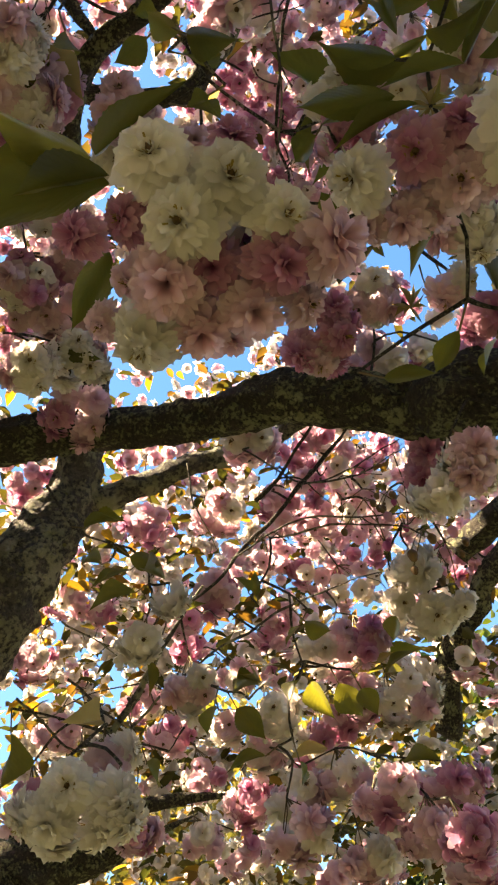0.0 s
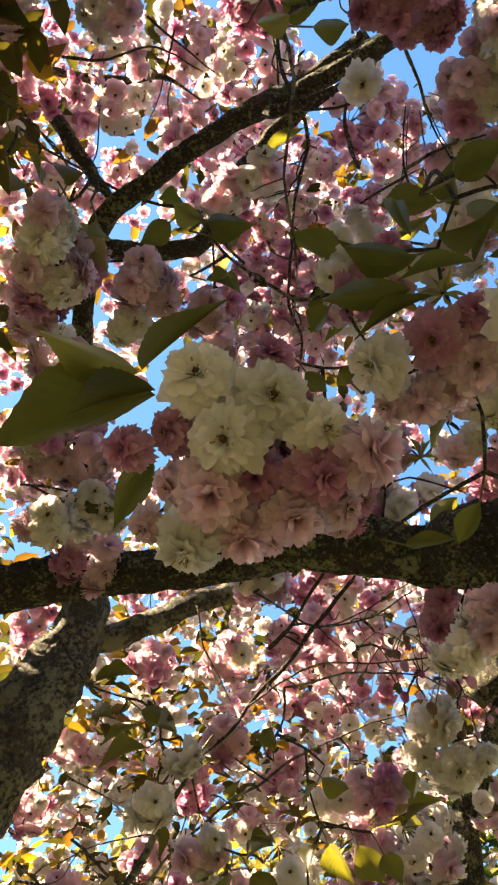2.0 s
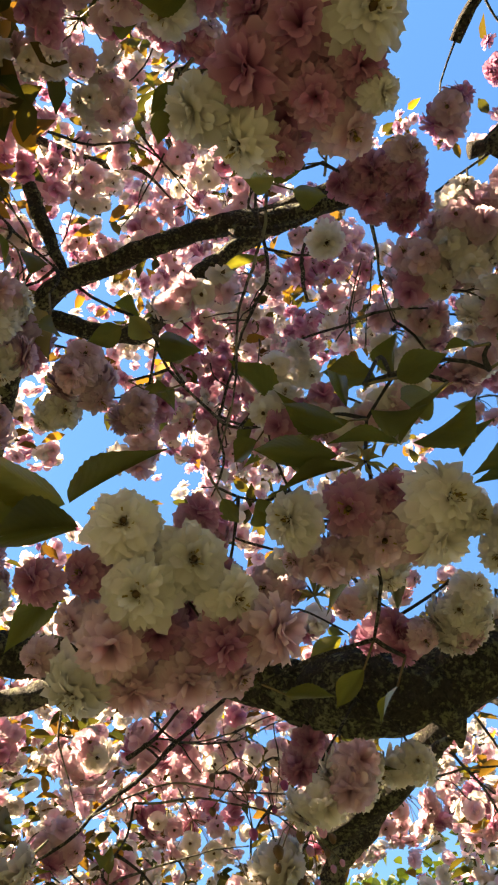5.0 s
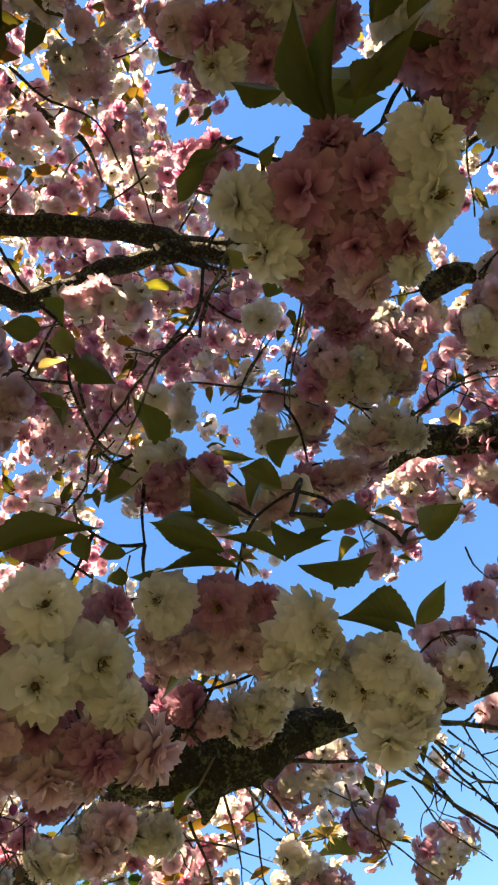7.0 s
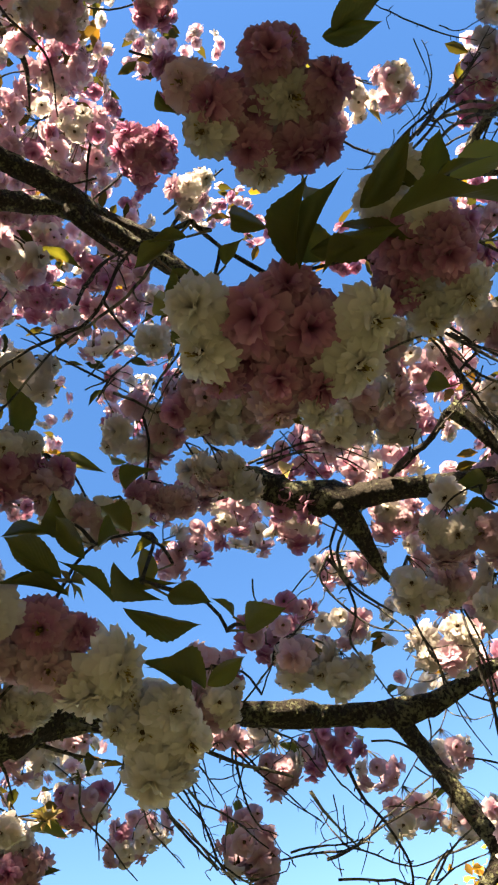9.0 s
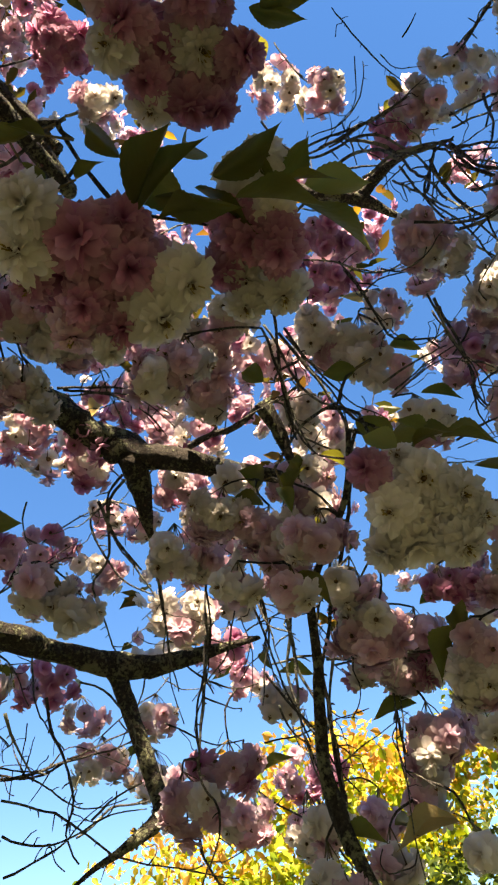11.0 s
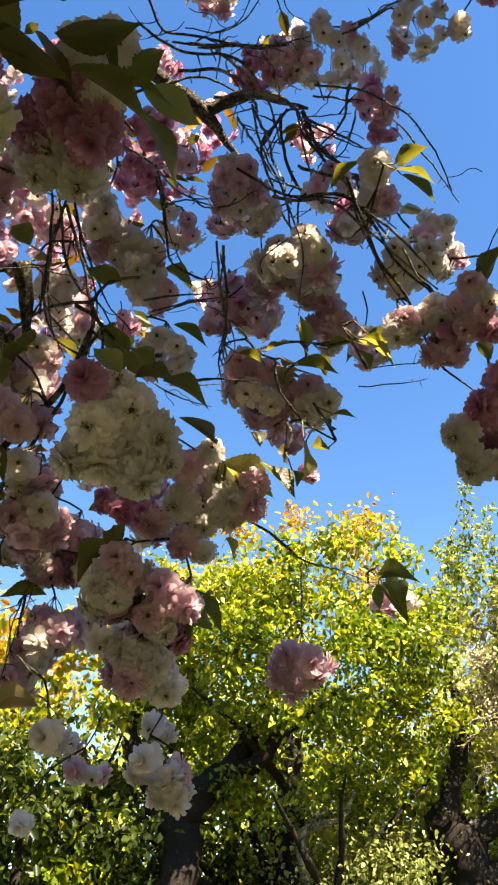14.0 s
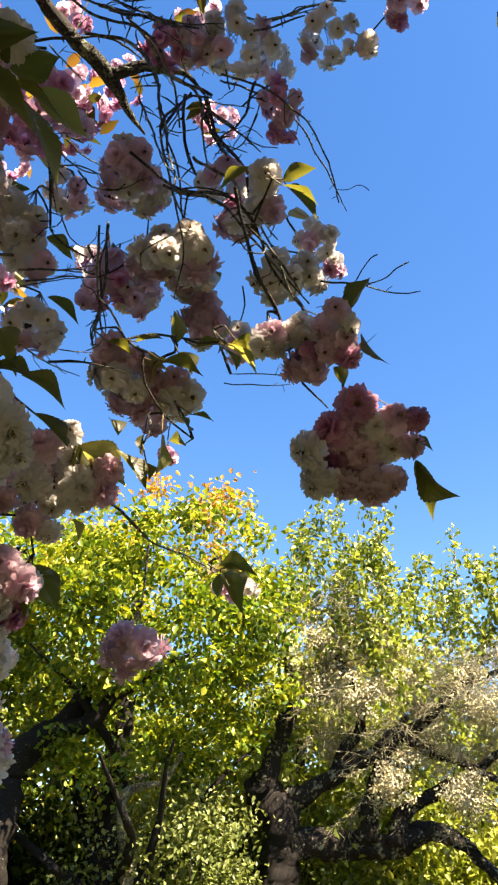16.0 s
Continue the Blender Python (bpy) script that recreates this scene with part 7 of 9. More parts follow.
cluster(1.173, -0.555, 2.242, 0.068, 0.045, 0.052, 0.35, 0, 2)
cluster(1.173, -0.644, 2.170, 0.068, 0.068, 0.052, 0.4, 0, 2)
cluster(1.085, 0.131, 2.600, 0.065, 0.035, 0.052, 0.3, 1, 2)
cluster(0.932, -0.373, 2.767, 0.059, 0.071, 0.052, 0.25, 0, 2)
cluster(0.925, -0.122, 2.794, 0.053, 0.047, 0.052, 0.4, 0, 2)
cluster(1.278, -0.242, 1.994, 0.062, 0.068, 0.052, 0.45, 0, 2)
cluster(1.287, -0.328, 1.915, 0.057, 0.045, 0.052, 0.4, 0, 2)
cluster(1.082, -0.589, 2.506, 0.059, 0.053, 0.052, 0.7, 0, 2)
cluster(1.106, -0.630, 2.444, 0.059, 0.053, 0.052, 0.3, 0, 2)
cluster(0.668, -0.905, 2.682, 0.051, 0.045, 0.052, 0.4, 1, 2)
cluster(0.454, -0.129, 2.477, 0.038, 0.032, 0.050, 0.30, 1, 1)
cluster(0.509, -0.253, 2.195, 0.039, 0.032, 0.050, 0.35, 1, 1)
cluster(0.534, -0.156, 2.166, 0.033, 0.026, 0.050, 0.40, 0, 1)
cluster(0.541, -0.219, 2.153, 0.029, 0.025, 0.050, 0.35, 1, 1)
cluster(0.573, -0.281, 2.351, 0.030, 0.026, 0.050, 0.30, 1, 1)
cluster(0.620, -0.296, 2.200, 0.036, 0.029, 0.050, 0.35, 1, 1)
cluster(0.752, 0.066, 2.655, 0.046, 0.041, 0.050, 0.60, 1, 2)
cluster(0.838, -0.055, 2.731, 0.043, 0.040, 0.050, 0.50, 1, 2)
cluster(0.697, -0.582, 2.643, 0.036, 0.029, 0.050, 0.50, 0, 2)
cluster(0.577, -0.221, 2.245, 0.043, 0.041, 0.050, 0.30, 1, 1)
cluster(0.587, -0.273, 2.310, 0.038, 0.032, 0.050, 0.40, 1, 1)
cluster(0.596, -0.437, 2.561, 0.041, 0.036, 0.050, 0.20, 1, 2)
cluster(0.617, -0.463, 2.458, 0.048, 0.045, 0.050, 0.25, 1, 2)
cluster(0.675, -0.320, 2.162, 0.053, 0.045, 0.050, 0.35, 0, 1)
cluster(0.627, -0.429, 2.092, 0.043, 0.038, 0.050, 0.30, 1, 1)
cluster(0.620, -0.494, 2.060, 0.043, 0.036, 0.050, 0.40, 0, 1)
cluster(0.662, -0.421, 2.016, 0.020, 0.018, 0.050, 0.10, 1, 1)
cluster(0.801, -0.404, 1.928, 0.030, 0.025, 0.050, 0.10, 1, 1)
cluster(0.737, -0.293, 1.830, 0.033, 0.029, 0.050, 0.30, 0, 1)
cluster(0.372, -0.736, 2.534, 0.043, 0.040, 0.050, 0.15, 0, 2)
cluster(0.609, -0.364, 2.637, 0.038, 0.035, 0.050, 0.40, 1, 2)
cluster(0.448, 0.040, 2.583, 0.056, 0.055, 0.050, 0.30, 1, 1)
cluster(0.463, -0.089, 2.461, 0.043, 0.041, 0.050, 0.30, 0, 1)
cluster(0.748, 0.179, 2.703, 0.051, 0.050, 0.050, 0.40, 1, 2)
cluster(1.014, 0.388, 2.250, 0.051, 0.045, 0.050, 0.30, 1, 2)
cluster(0.227, 0.296, 2.445, 0.031, 0.030, 0.050, 0.15, 1, 1)
cluster(-0.070, 0.231, 2.474, 0.033, 0.030, 0.050, 0.40, 1, 1)
cluster(0.127, 0.244, 2.776, 0.039, 0.032, 0.050, 0.35, 1, 2)
cluster(0.186, 0.218, 2.773, 0.043, 0.036, 0.050, 0.40, 1, 2)
cluster(0.552, 0.265, 3.299, 0.078, 0.068, 0.050, 0.60, 1, 2)
drift(-0.07, 0.13, 4.42, 0.11, 0.11, 0.12, 6, 0.57)
drift(0.09, 0.39, 4.52, 0.08, 0.08, 0.09, 3, 0.42)
drift(-0.21, 0.49, 4.54, 0.10, 0.10, 0.11, 4, 0.50)
drift(-0.27, -0.01, 4.43, 0.09, 0.09, 0.10, 4, 0.50)
drift(0.54, 0.41, 3.90, 0.05, 0.05, 0.06, 2, 0.62)
drift(0.56, 0.70, 4.46, 0.08, 0.08, 0.09, 3, 0.62)
drift(0.43, 0.76, 4.19, 0.09, 0.09, 0.10, 4, 0.50)
drift(0.59, 0.65, 3.74, 0.08, 0.08, 0.08, 4, 0.50)
drift(0.34, 0.87, 4.05, 0.09, 0.09, 0.09, 4, 0.50)
drift(0.90, 0.73, 4.40, 0.07, 0.07, 0.07, 2, 0.62)
drift(0.81, 0.50, 3.84, 0.05, 0.05, 0.06, 2, 0.42)
drift(0.95, 0.47, 3.77, 0.07, 0.07, 0.07, 3, 0.62)
drift(0.66, 0.24, 3.91, 0.06, 0.06, 0.06, 2, 0.42)
drift(0.37, 0.20, 4.67, 0.07, 0.07, 0.07, 2, 0.42)
drift(0.20, 0.39, 4.04, 0.06, 0.06, 0.07, 2, 0.50)
drift(0.32, 0.66, 4.59, 0.07, 0.07, 0.07, 2, 0.50)
drift(-0.31, 0.27, 4.59, 0.08, 0.08, 0.09, 3, 0.57)
drift(-0.06, 0.54, 4.10, 0.07, 0.07, 0.08, 3, 0.50)
drift(0.13, 0.73, 4.23, 0.09, 0.09, 0.10, 4, 0.50)
drift(0.48, 0.24, 4.00, 0.05, 0.05, 0.06, 2, 0.50)
drift(1.11, -0.04, 4.48, 0.10, 0.10, 0.11, 4, 0.62)
drift(0.38, -0.03, 4.13, 0.08, 0.08, 0.09, 4, 0.57)
drift(0.35, 0.37, 4.22, 0.09, 0.09, 0.09, 4, 0.50)
drift(0.44, 0.37, 4.07, 0.07, 0.07, 0.08, 3, 0.57)
drift(0.49, 0.70, 4.00, 0.10, 0.10, 0.11, 6, 0.42)
drift(0.64, 1.01, 4.09, 0.11, 0.11, 0.12, 6, 0.57)
drift(0.59, 0.63, 3.78, 0.05, 0.05, 0.06, 2, 0.57)
drift(0.93, 0.73, 4.29, 0.06, 0.06, 0.06, 2, 0.62)
drift(1.06, 0.59, 4.17, 0.06, 0.06, 0.07, 2, 0.50)
drift(0.90, 0.89, 3.93, 0.05, 0.05, 0.06, 2, 0.50)
drift(0.62, 0.90, 3.65, 0.06, 0.06, 0.07, 3, 0.42)
drift(0.05, 0.31, 4.70, 0.10, 0.10, 0.11, 4, 0.57)
drift(0.07, 0.09, 4.64, 0.08, 0.08, 0.09, 3, 0.42)
drift(0.37, 0.16, 4.35, 0.07, 0.07, 0.08, 3, 0.62)
drift(0.28, -0.07, 4.23, 0.07, 0.07, 0.08, 3, 0.42)
drift(1.55, 0.27, 3.68, 0.05, 0.05, 0.06, 2, 0.50)
drift(1.73, 0.04, 3.74, 0.07, 0.07, 0.08, 2, 0.50)
drift(1.23, 1.43, 2.87, 0.08, 0.08, 0.09, 4, 0.50)
drift(1.83, 1.55, 3.28, 0.07, 0.07, 0.07, 2, 0.62)
drift(1.16, 1.68, 2.98, 0.08, 0.08, 0.09, 4, 0.57)
drift(1.85, 0.76, 3.75, 0.05, 0.05, 0.05, 2, 0.57)
drift(2.07, 0.62, 3.41, 0.07, 0.07, 0.08, 2, 0.42)
drift(0.44, -0.09, 4.39, 0.06, 0.06, 0.07, 2, 0.57)
drift(0.34, 0.73, 4.50, 0.06, 0.06, 0.07, 2, 0.42)
drift(0.74, 0.23, 3.60, 0.06, 0.06, 0.07, 3, 0.42)
drift(0.98, 0.13, 3.33, 0.05, 0.05, 0.06, 2, 0.57)
drift(1.06, 0.27, 3.72, 0.05, 0.05, 0.06, 2, 0.57)
drift(1.06, -0.11, 3.34, 0.06, 0.06, 0.06, 3, 0.42)
drift(0.89, -0.35, 3.47, 0.06, 0.06, 0.06, 3, 0.57)
drift(1.13, 0.02, 3.29, 0.06, 0.06, 0.06, 3, 0.42)
drift(1.33, 0.27, 3.31, 0.05, 0.05, 0.05, 2, 0.57)
drift(1.49, -0.48, 3.47, 0.07, 0.07, 0.07, 3, 0.50)
drift(0.73, -0.75, 3.73, 0.05, 0.05, 0.06, 2, 0.42)
drift(0.95, -0.98, 3.72, 0.05, 0.05, 0.06, 2, 0.62)
drift(1.18, -0.22, 3.06, 0.04, 0.04, 0.05, 2, 0.57)
drift(0.99, -0.63, 3.69, 0.07, 0.07, 0.07, 3, 0.62)
drift(1.05, -0.13, 3.60, 0.06, 0.06, 0.07, 3, 0.50)
drift(1.17, -0.23, 3.07, 0.05, 0.05, 0.06, 3, 0.42)
drift(1.56, -0.43, 3.23, 0.07, 0.07, 0.07, 3, 0.57)
drift(1.72, -0.33, 3.07, 0.07, 0.07, 0.07, 3, 0.50)
drift(1.40, -0.51, 3.51, 0.06, 0.06, 0.07, 2, 0.50)
drift(1.06, -0.58, 3.52, 0.05, 0.05, 0.05, 2, 0.62)
drift(1.13, -0.75, 3.02, 0.05, 0.05, 0.05, 2, 0.62)
drift(1.15, -0.27, 3.32, 0.06, 0.06, 0.06, 3, 0.42)
drift(1.77, -0.59, 2.95, 0.06, 0.06, 0.06, 2, 0.57)
drift(1.54, -0.39, 2.62, 0.06, 0.06, 0.06, 3, 0.50)
drift(-0.33, 0.43, 3.79, 0.05, 0.05, 0.05, 4, 0.45)
drift(-0.32, 0.60, 3.63, 0.05, 0.05, 0.05, 4, 0.45)
drift(-0.37, 0.92, 3.81, 0.06, 0.06, 0.06, 4, 0.45)
drift(-0.29, 0.21, 3.64, 0.04, 0.04, 0.04, 4, 0.45)
drift(-0.34, 1.06, 3.62, 0.05, 0.05, 0.05, 4, 0.45)
drift(-0.33, 1.08, 3.45, 0.05, 0.05, 0.05, 4, 0.45)
drift(-0.28, 0.84, 3.57, 0.05, 0.05, 0.05, 4, 0.45)
drift(-0.11, 0.85, 3.47, 0.04, 0.04, 0.04, 4, 0.45)
drift(-0.25, 0.81, 3.62, 0.05, 0.05, 0.05, 4, 0.45)
drift(-0.31, 0.93, 3.47, 0.05, 0.05, 0.05, 4, 0.45)
drift(-0.39, 1.16, 3.44, 0.05, 0.05, 0.05, 4, 0.45)
drift(-0.02, 0.82, 3.68, 0.05, 0.05, 0.05, 4, 0.45)
drift(0.41, 0.90, 3.30, 0.04, 0.04, 0.04, 4, 0.45)
drift(0.49, 1.05, 3.15, 0.04, 0.04, 0.04, 4, 0.45)
drift(0.12, 0.77, 3.79, 0.05, 0.05, 0.05, 4, 0.45)
drift(-0.32, 0.65, 3.54, 0.04, 0.04, 0.04, 4, 0.45)
drift(-0.10, 1.87, 3.40, 0.37, 0.29, 0.35, 70, 0.22)
drift(0.63, 1.92, 3.39, 0.34, 0.30, 0.35, 55, 0.22)
drift(-0.18, 2.19, 2.99, 0.37, 0.32, 0.37, 120, 0.04)
drift(0.52, 2.35, 2.82, 0.38, 0.33, 0.38, 125, 0.04)
drift(0.01, 2.58, 2.69, 0.42, 0.27, 0.33, 60, 0.04)
drift(-0.49, 2.17, 3.61, 0.20, 0.36, 0.38, 40, 0.2)
drift(0.34, 1.82, 3.70, 0.43, 0.23, 0.31, 50, 0.22)
drift(1.02, 2.25, 3.31, 0.14, 0.26, 0.29, 10, 0.33)
drift(-0.13, 0.09, 4.21, 0.26, 0.32, 0.35, 40, 0.22)
drift(0.51, 0.79, 4.13, 0.17, 0.29, 0.32, 55, 0.33)
drift(0.28, 0.32, 4.07, 0.15, 0.22, 0.28, 20, 0.33)
drift(-0.23, 1.01, 3.53, 0.13, 0.26, 0.30, 25, 0.33)
drift(0.73, 0.84, 4.06, 0.17, 0.23, 0.29, 22, 0.22)
drift(0.53, 1.60, 3.09, 0.29, 0.26, 0.30, 35, 0.33)
drift(1.01, 1.51, 2.91, 0.26, 0.22, 0.28, 22, 0.22)
drift(1.28, 1.15, 2.88, 0.21, 0.22, 0.29, 18, 0.22)
drift(1.23, 0.58, 3.55, 0.19, 0.19, 0.27, 12, 0.33)
drift(1.32, 1.11, 2.73, 0.25, 0.19, 0.27, 16, 0.22)
drift(0.60, 0.72, 4.04, 0.31, 0.24, 0.32, 20, 0.42)
drift(1.16, -0.09, 2.85, 0.29, 0.20, 0.28, 18, 0.2)
drift(0.98, -0.33, 2.98, 0.29, 0.21, 0.26, 22, 0.04)
drift(1.24, -0.24, 2.69, 0.29, 0.18, 0.27, 22, 0.2)
# unseen limb and branches, added to carry the shading clumps
bough('limb', [(-0.66, 1.27, 1.9, 0.075), (-0.78, 1.05, 2.3, 0.062), (-0.86, 0.75, 2.62, 0.052), (-0.85, 0.40, 2.85, 0.042), (-0.70, 0.02, 3.08, 0.030), (-0.52, -0.35, 3.25, 0.018), (-0.46, -0.62, 3.42, 0.008)])
bough('branch', [(-0.85, 0.45, 2.83, 0.030), (-1.05, 0.22, 2.92, 0.022), (-1.12, -0.10, 3.00, 0.016), (-1.05, -0.45, 3.10, 0.008)])
bough('branch', [(-0.80, 0.25, 2.93, 0.028), (-0.66, 0.22, 3.30, 0.020), (-0.52, 0.10, 3.62, 0.012), (-0.45, -0.1, 3.8, 0.006)])
# fine twigs, placed to fit the camera's view
bough('twig', [(0.631, -0.013, 2.441, 0.0044), (0.652, 0.014, 2.421, 0.0042), (0.702, 0.022, 2.366, 0.0040), (0.729, 0.052, 2.330, 0.0038), (0.773, 0.039, 2.279, 0.0036), (0.793, 0.027, 2.261, 0.0034)])
bough('twig', [(0.711, -0.040, 2.393, 0.0029), (0.761, -0.039, 2.336, 0.0027), (0.804, -0.043, 2.284, 0.0026), (0.841, -0.039, 2.231, 0.0024), (0.879, -0.055, 2.175, 0.0022)])
bough('twig', [(0.719, -0.112, 2.296, 0.0028), (0.758, -0.109, 2.246, 0.0027), (0.793, -0.096, 2.197, 0.0025), (0.826, -0.072, 2.141, 0.0024), (0.846, -0.071, 2.110, 0.0022)])
bough('twig', [(0.824, -0.178, 2.397, 0.0036), (0.863, -0.189, 2.356, 0.0034), (0.913, -0.204, 2.290, 0.0031), (0.938, -0.217, 2.261, 0.0029)])
bough('twig', [(0.849, -0.238, 2.318, 0.0047), (0.885, -0.221, 2.272, 0.0045), (0.914, -0.217, 2.230, 0.0043), (0.941, -0.223, 2.186, 0.0041), (0.959, -0.243, 2.156, 0.0039), (0.974, -0.256, 2.133, 0.0036)])
bough('twig', [(0.754, -0.331, 2.430, 0.0047), (0.802, -0.313, 2.380, 0.0045), (0.846, -0.285, 2.329, 0.0043), (0.887, -0.266, 2.275, 0.0041), (0.923, -0.268, 2.217, 0.0038), (0.956, -0.262, 2.160, 0.0036)])
bough('twig', [(0.763, -0.366, 2.343, 0.0031), (0.800, -0.334, 2.312, 0.0029), (0.836, -0.302, 2.279, 0.0027), (0.876, -0.283, 2.228, 0.0025)])
bough('twig', [(0.813, 0.183, 2.035, 0.0031), (0.836, 0.145, 2.023, 0.0029), (0.852, 0.099, 2.034, 0.0027), (0.862, 0.049, 2.059, 0.0026), (0.875, 0.006, 2.064, 0.0024)])
bough('twig', [(0.835, 0.185, 1.989, 0.0028), (0.849, 0.148, 2.007, 0.0026), (0.859, 0.108, 2.031, 0.0025), (0.862, 0.087, 2.057, 0.0023), (0.868, 0.050, 2.083, 0.0022)])
bough('twig', [(0.888, 0.215, 2.134, 0.0046), (0.905, 0.172, 2.146, 0.0044), (0.919, 0.127, 2.161, 0.0041), (0.932, 0.079, 2.176, 0.0038), (0.943, 0.030, 2.190, 0.0036)])
bough('twig', [(0.847, 0.203, 2.218, 0.0044), (0.871, 0.199, 2.194, 0.0041), (0.897, 0.188, 2.170, 0.0038), (0.922, 0.176, 2.145, 0.0035)])
bough('twig', [(0.766, 0.123, 2.193, 0.0043), (0.792, 0.120, 2.156, 0.0041), (0.820, 0.102, 2.118, 0.0039), (0.845, 0.099, 2.075, 0.0037), (0.862, 0.109, 2.039, 0.0035), (0.881, 0.097, 2.008, 0.0033)])
bough('twig', [(0.867, 0.205, 2.098, 0.0033), (0.901, 0.136, 2.084, 0.0032), (0.942, 0.065, 2.035, 0.0030), (0.969, -0.009, 2.010, 0.0028), (0.991, -0.100, 1.988, 0.0026)])
bough('twig', [(0.909, -0.372, 2.194, 0.0042), (0.944, -0.369, 2.138, 0.0040), (0.974, -0.374, 2.082, 0.0037), (1.000, -0.367, 2.036, 0.0034)])
bough('twig', [(0.782, -0.266, 2.190, 0.0041), (0.782, -0.345, 2.186, 0.0038), (0.777, -0.423, 2.179, 0.0035), (0.772, -0.477, 2.177, 0.0032)])
bough('twig', [(0.874, -0.180, 2.234, 0.0039), (0.897, -0.201, 2.205, 0.0037), (0.927, -0.243, 2.151, 0.0035), (0.951, -0.268, 2.106, 0.0033), (0.967, -0.295, 2.075, 0.0030)])
bough('twig', [(0.839, -0.071, 2.107, 0.0035), (0.858, -0.074, 2.076, 0.0033), (0.879, -0.092, 2.044, 0.0031), (0.897, -0.080, 2.008, 0.0029), (0.913, -0.059, 1.969, 0.0027)])
bough('twig', [(0.853, -0.221, 2.031, 0.0034), (0.879, -0.241, 1.980, 0.0031), (0.900, -0.269, 1.936, 0.0028)])
bough('twig', [(0.531, -0.269, 2.680, 0.0046), (0.592, -0.270, 2.642, 0.0044), (0.653, -0.280, 2.597, 0.0041), (0.711, -0.298, 2.547, 0.0039), (0.749, -0.329, 2.511, 0.0036)])
bough('twig', [(0.501, -0.274, 2.582, 0.0036), (0.546, -0.301, 2.551, 0.0034), (0.588, -0.337, 2.515, 0.0032), (0.629, -0.357, 2.480, 0.0030), (0.658, -0.357, 2.459, 0.0028)])
bough('twig', [(0.463, -0.380, 2.649, 0.0044), (0.509, -0.418, 2.618, 0.0041), (0.554, -0.448, 2.585, 0.0038), (0.556, -0.507, 2.575, 0.0035)])
bough('twig', [(0.520, -0.518, 2.626, 0.0045), (0.571, -0.548, 2.585, 0.0042), (0.627, -0.567, 2.538, 0.0039), (0.667, -0.596, 2.497, 0.0036)])
bough('twig', [(0.634, -0.116, 2.494, 0.0036), (0.628, -0.171, 2.514, 0.0034), (0.614, -0.236, 2.537, 0.0031), (0.609, -0.265, 2.552, 0.0028)])
bough('twig', [(0.543, 0.062, 2.557, 0.0038), (0.570, -0.009, 2.560, 0.0035), (0.603, -0.054, 2.549, 0.0033), (0.639, -0.083, 2.529, 0.0030)])
bough('twig', [(0.570, -0.425, 2.490, 0.0029), (0.544, -0.479, 2.512, 0.0027), (0.521, -0.539, 2.524, 0.0024)])
bough('twig', [(0.691, 0.418, 2.337, 0.0045), (0.734, 0.419, 2.288, 0.0043), (0.769, 0.407, 2.257, 0.0041), (0.817, 0.385, 2.207, 0.0039), (0.859, 0.358, 2.163, 0.0037), (0.895, 0.324, 2.131, 0.0035)])
bough('twig', [(0.630, 0.331, 2.259, 0.0025), (0.662, 0.334, 2.222, 0.0024), (0.695, 0.328, 2.189, 0.0022), (0.723, 0.314, 2.166, 0.0021), (0.753, 0.314, 2.123, 0.0020)])
bough('twig', [(0.680, 0.332, 2.260, 0.0036), (0.722, 0.328, 2.213, 0.0033), (0.755, 0.305, 2.193, 0.0031), (0.803, 0.271, 2.148, 0.0028)])
bough('twig', [(0.665, 0.390, 2.292, 0.0035), (0.684, 0.420, 2.256, 0.0033), (0.691, 0.460, 2.224, 0.0030), (0.715, 0.476, 2.185, 0.0028)])
bough('twig', [(0.817, 0.295, 2.302, 0.0034), (0.847, 0.306, 2.264, 0.0032), (0.879, 0.309, 2.223, 0.0030), (0.908, 0.290, 2.203, 0.0027)])
bough('twig', [(0.589, 0.449, 2.321, 0.0086), (0.659, 0.379, 2.305, 0.0081), (0.720, 0.315, 2.280, 0.0076), (0.776, 0.251, 2.250, 0.0072), (0.812, 0.211, 2.227, 0.0067)])
bough('twig', [(0.662, 0.467, 2.278, 0.0030), (0.687, 0.482, 2.244, 0.0028), (0.736, 0.467, 2.200, 0.0026), (0.775, 0.453, 2.165, 0.0024)])
bough('twig', [(0.566, 0.132, 3.029, 0.0043), (0.426, 0.139, 2.698, 0.0030), (0.450, 0.193, 2.683, 0.0027)])
bough('twig', [(0.373, 0.223, 2.653, 0.0032), (0.368, 0.186, 2.681, 0.0029), (0.371, 0.118, 2.711, 0.0026)])
bough('twig', [(0.338, 0.175, 2.600, 0.0039), (0.390, 0.150, 2.591, 0.0036), (0.431, 0.135, 2.582, 0.0032)])
bough('twig', [(0.527, 0.059, 2.528, 0.0026), (0.543, -0.000, 2.536, 0.0024), (0.566, -0.055, 2.533, 0.0023), (0.607, -0.094, 2.509, 0.0021)])
bough('twig', [(-0.104, 0.094, 3.190, 0.0052), (-0.031, 0.099, 3.196, 0.0049), (0.054, 0.083, 3.200, 0.0045), (0.146, 0.117, 3.191, 0.0041)])
bough('twig', [(0.206, 0.363, 3.016, 0.0038), (0.153, 0.342, 3.053, 0.0035), (0.109, 0.350, 3.075, 0.0031)])
bough('twig', [(0.594, -0.433, 3.291, 0.0047), (0.575, -0.471, 3.280, 0.0043), (0.531, -0.545, 3.261, 0.0039), (0.494, -0.606, 3.247, 0.0036)])
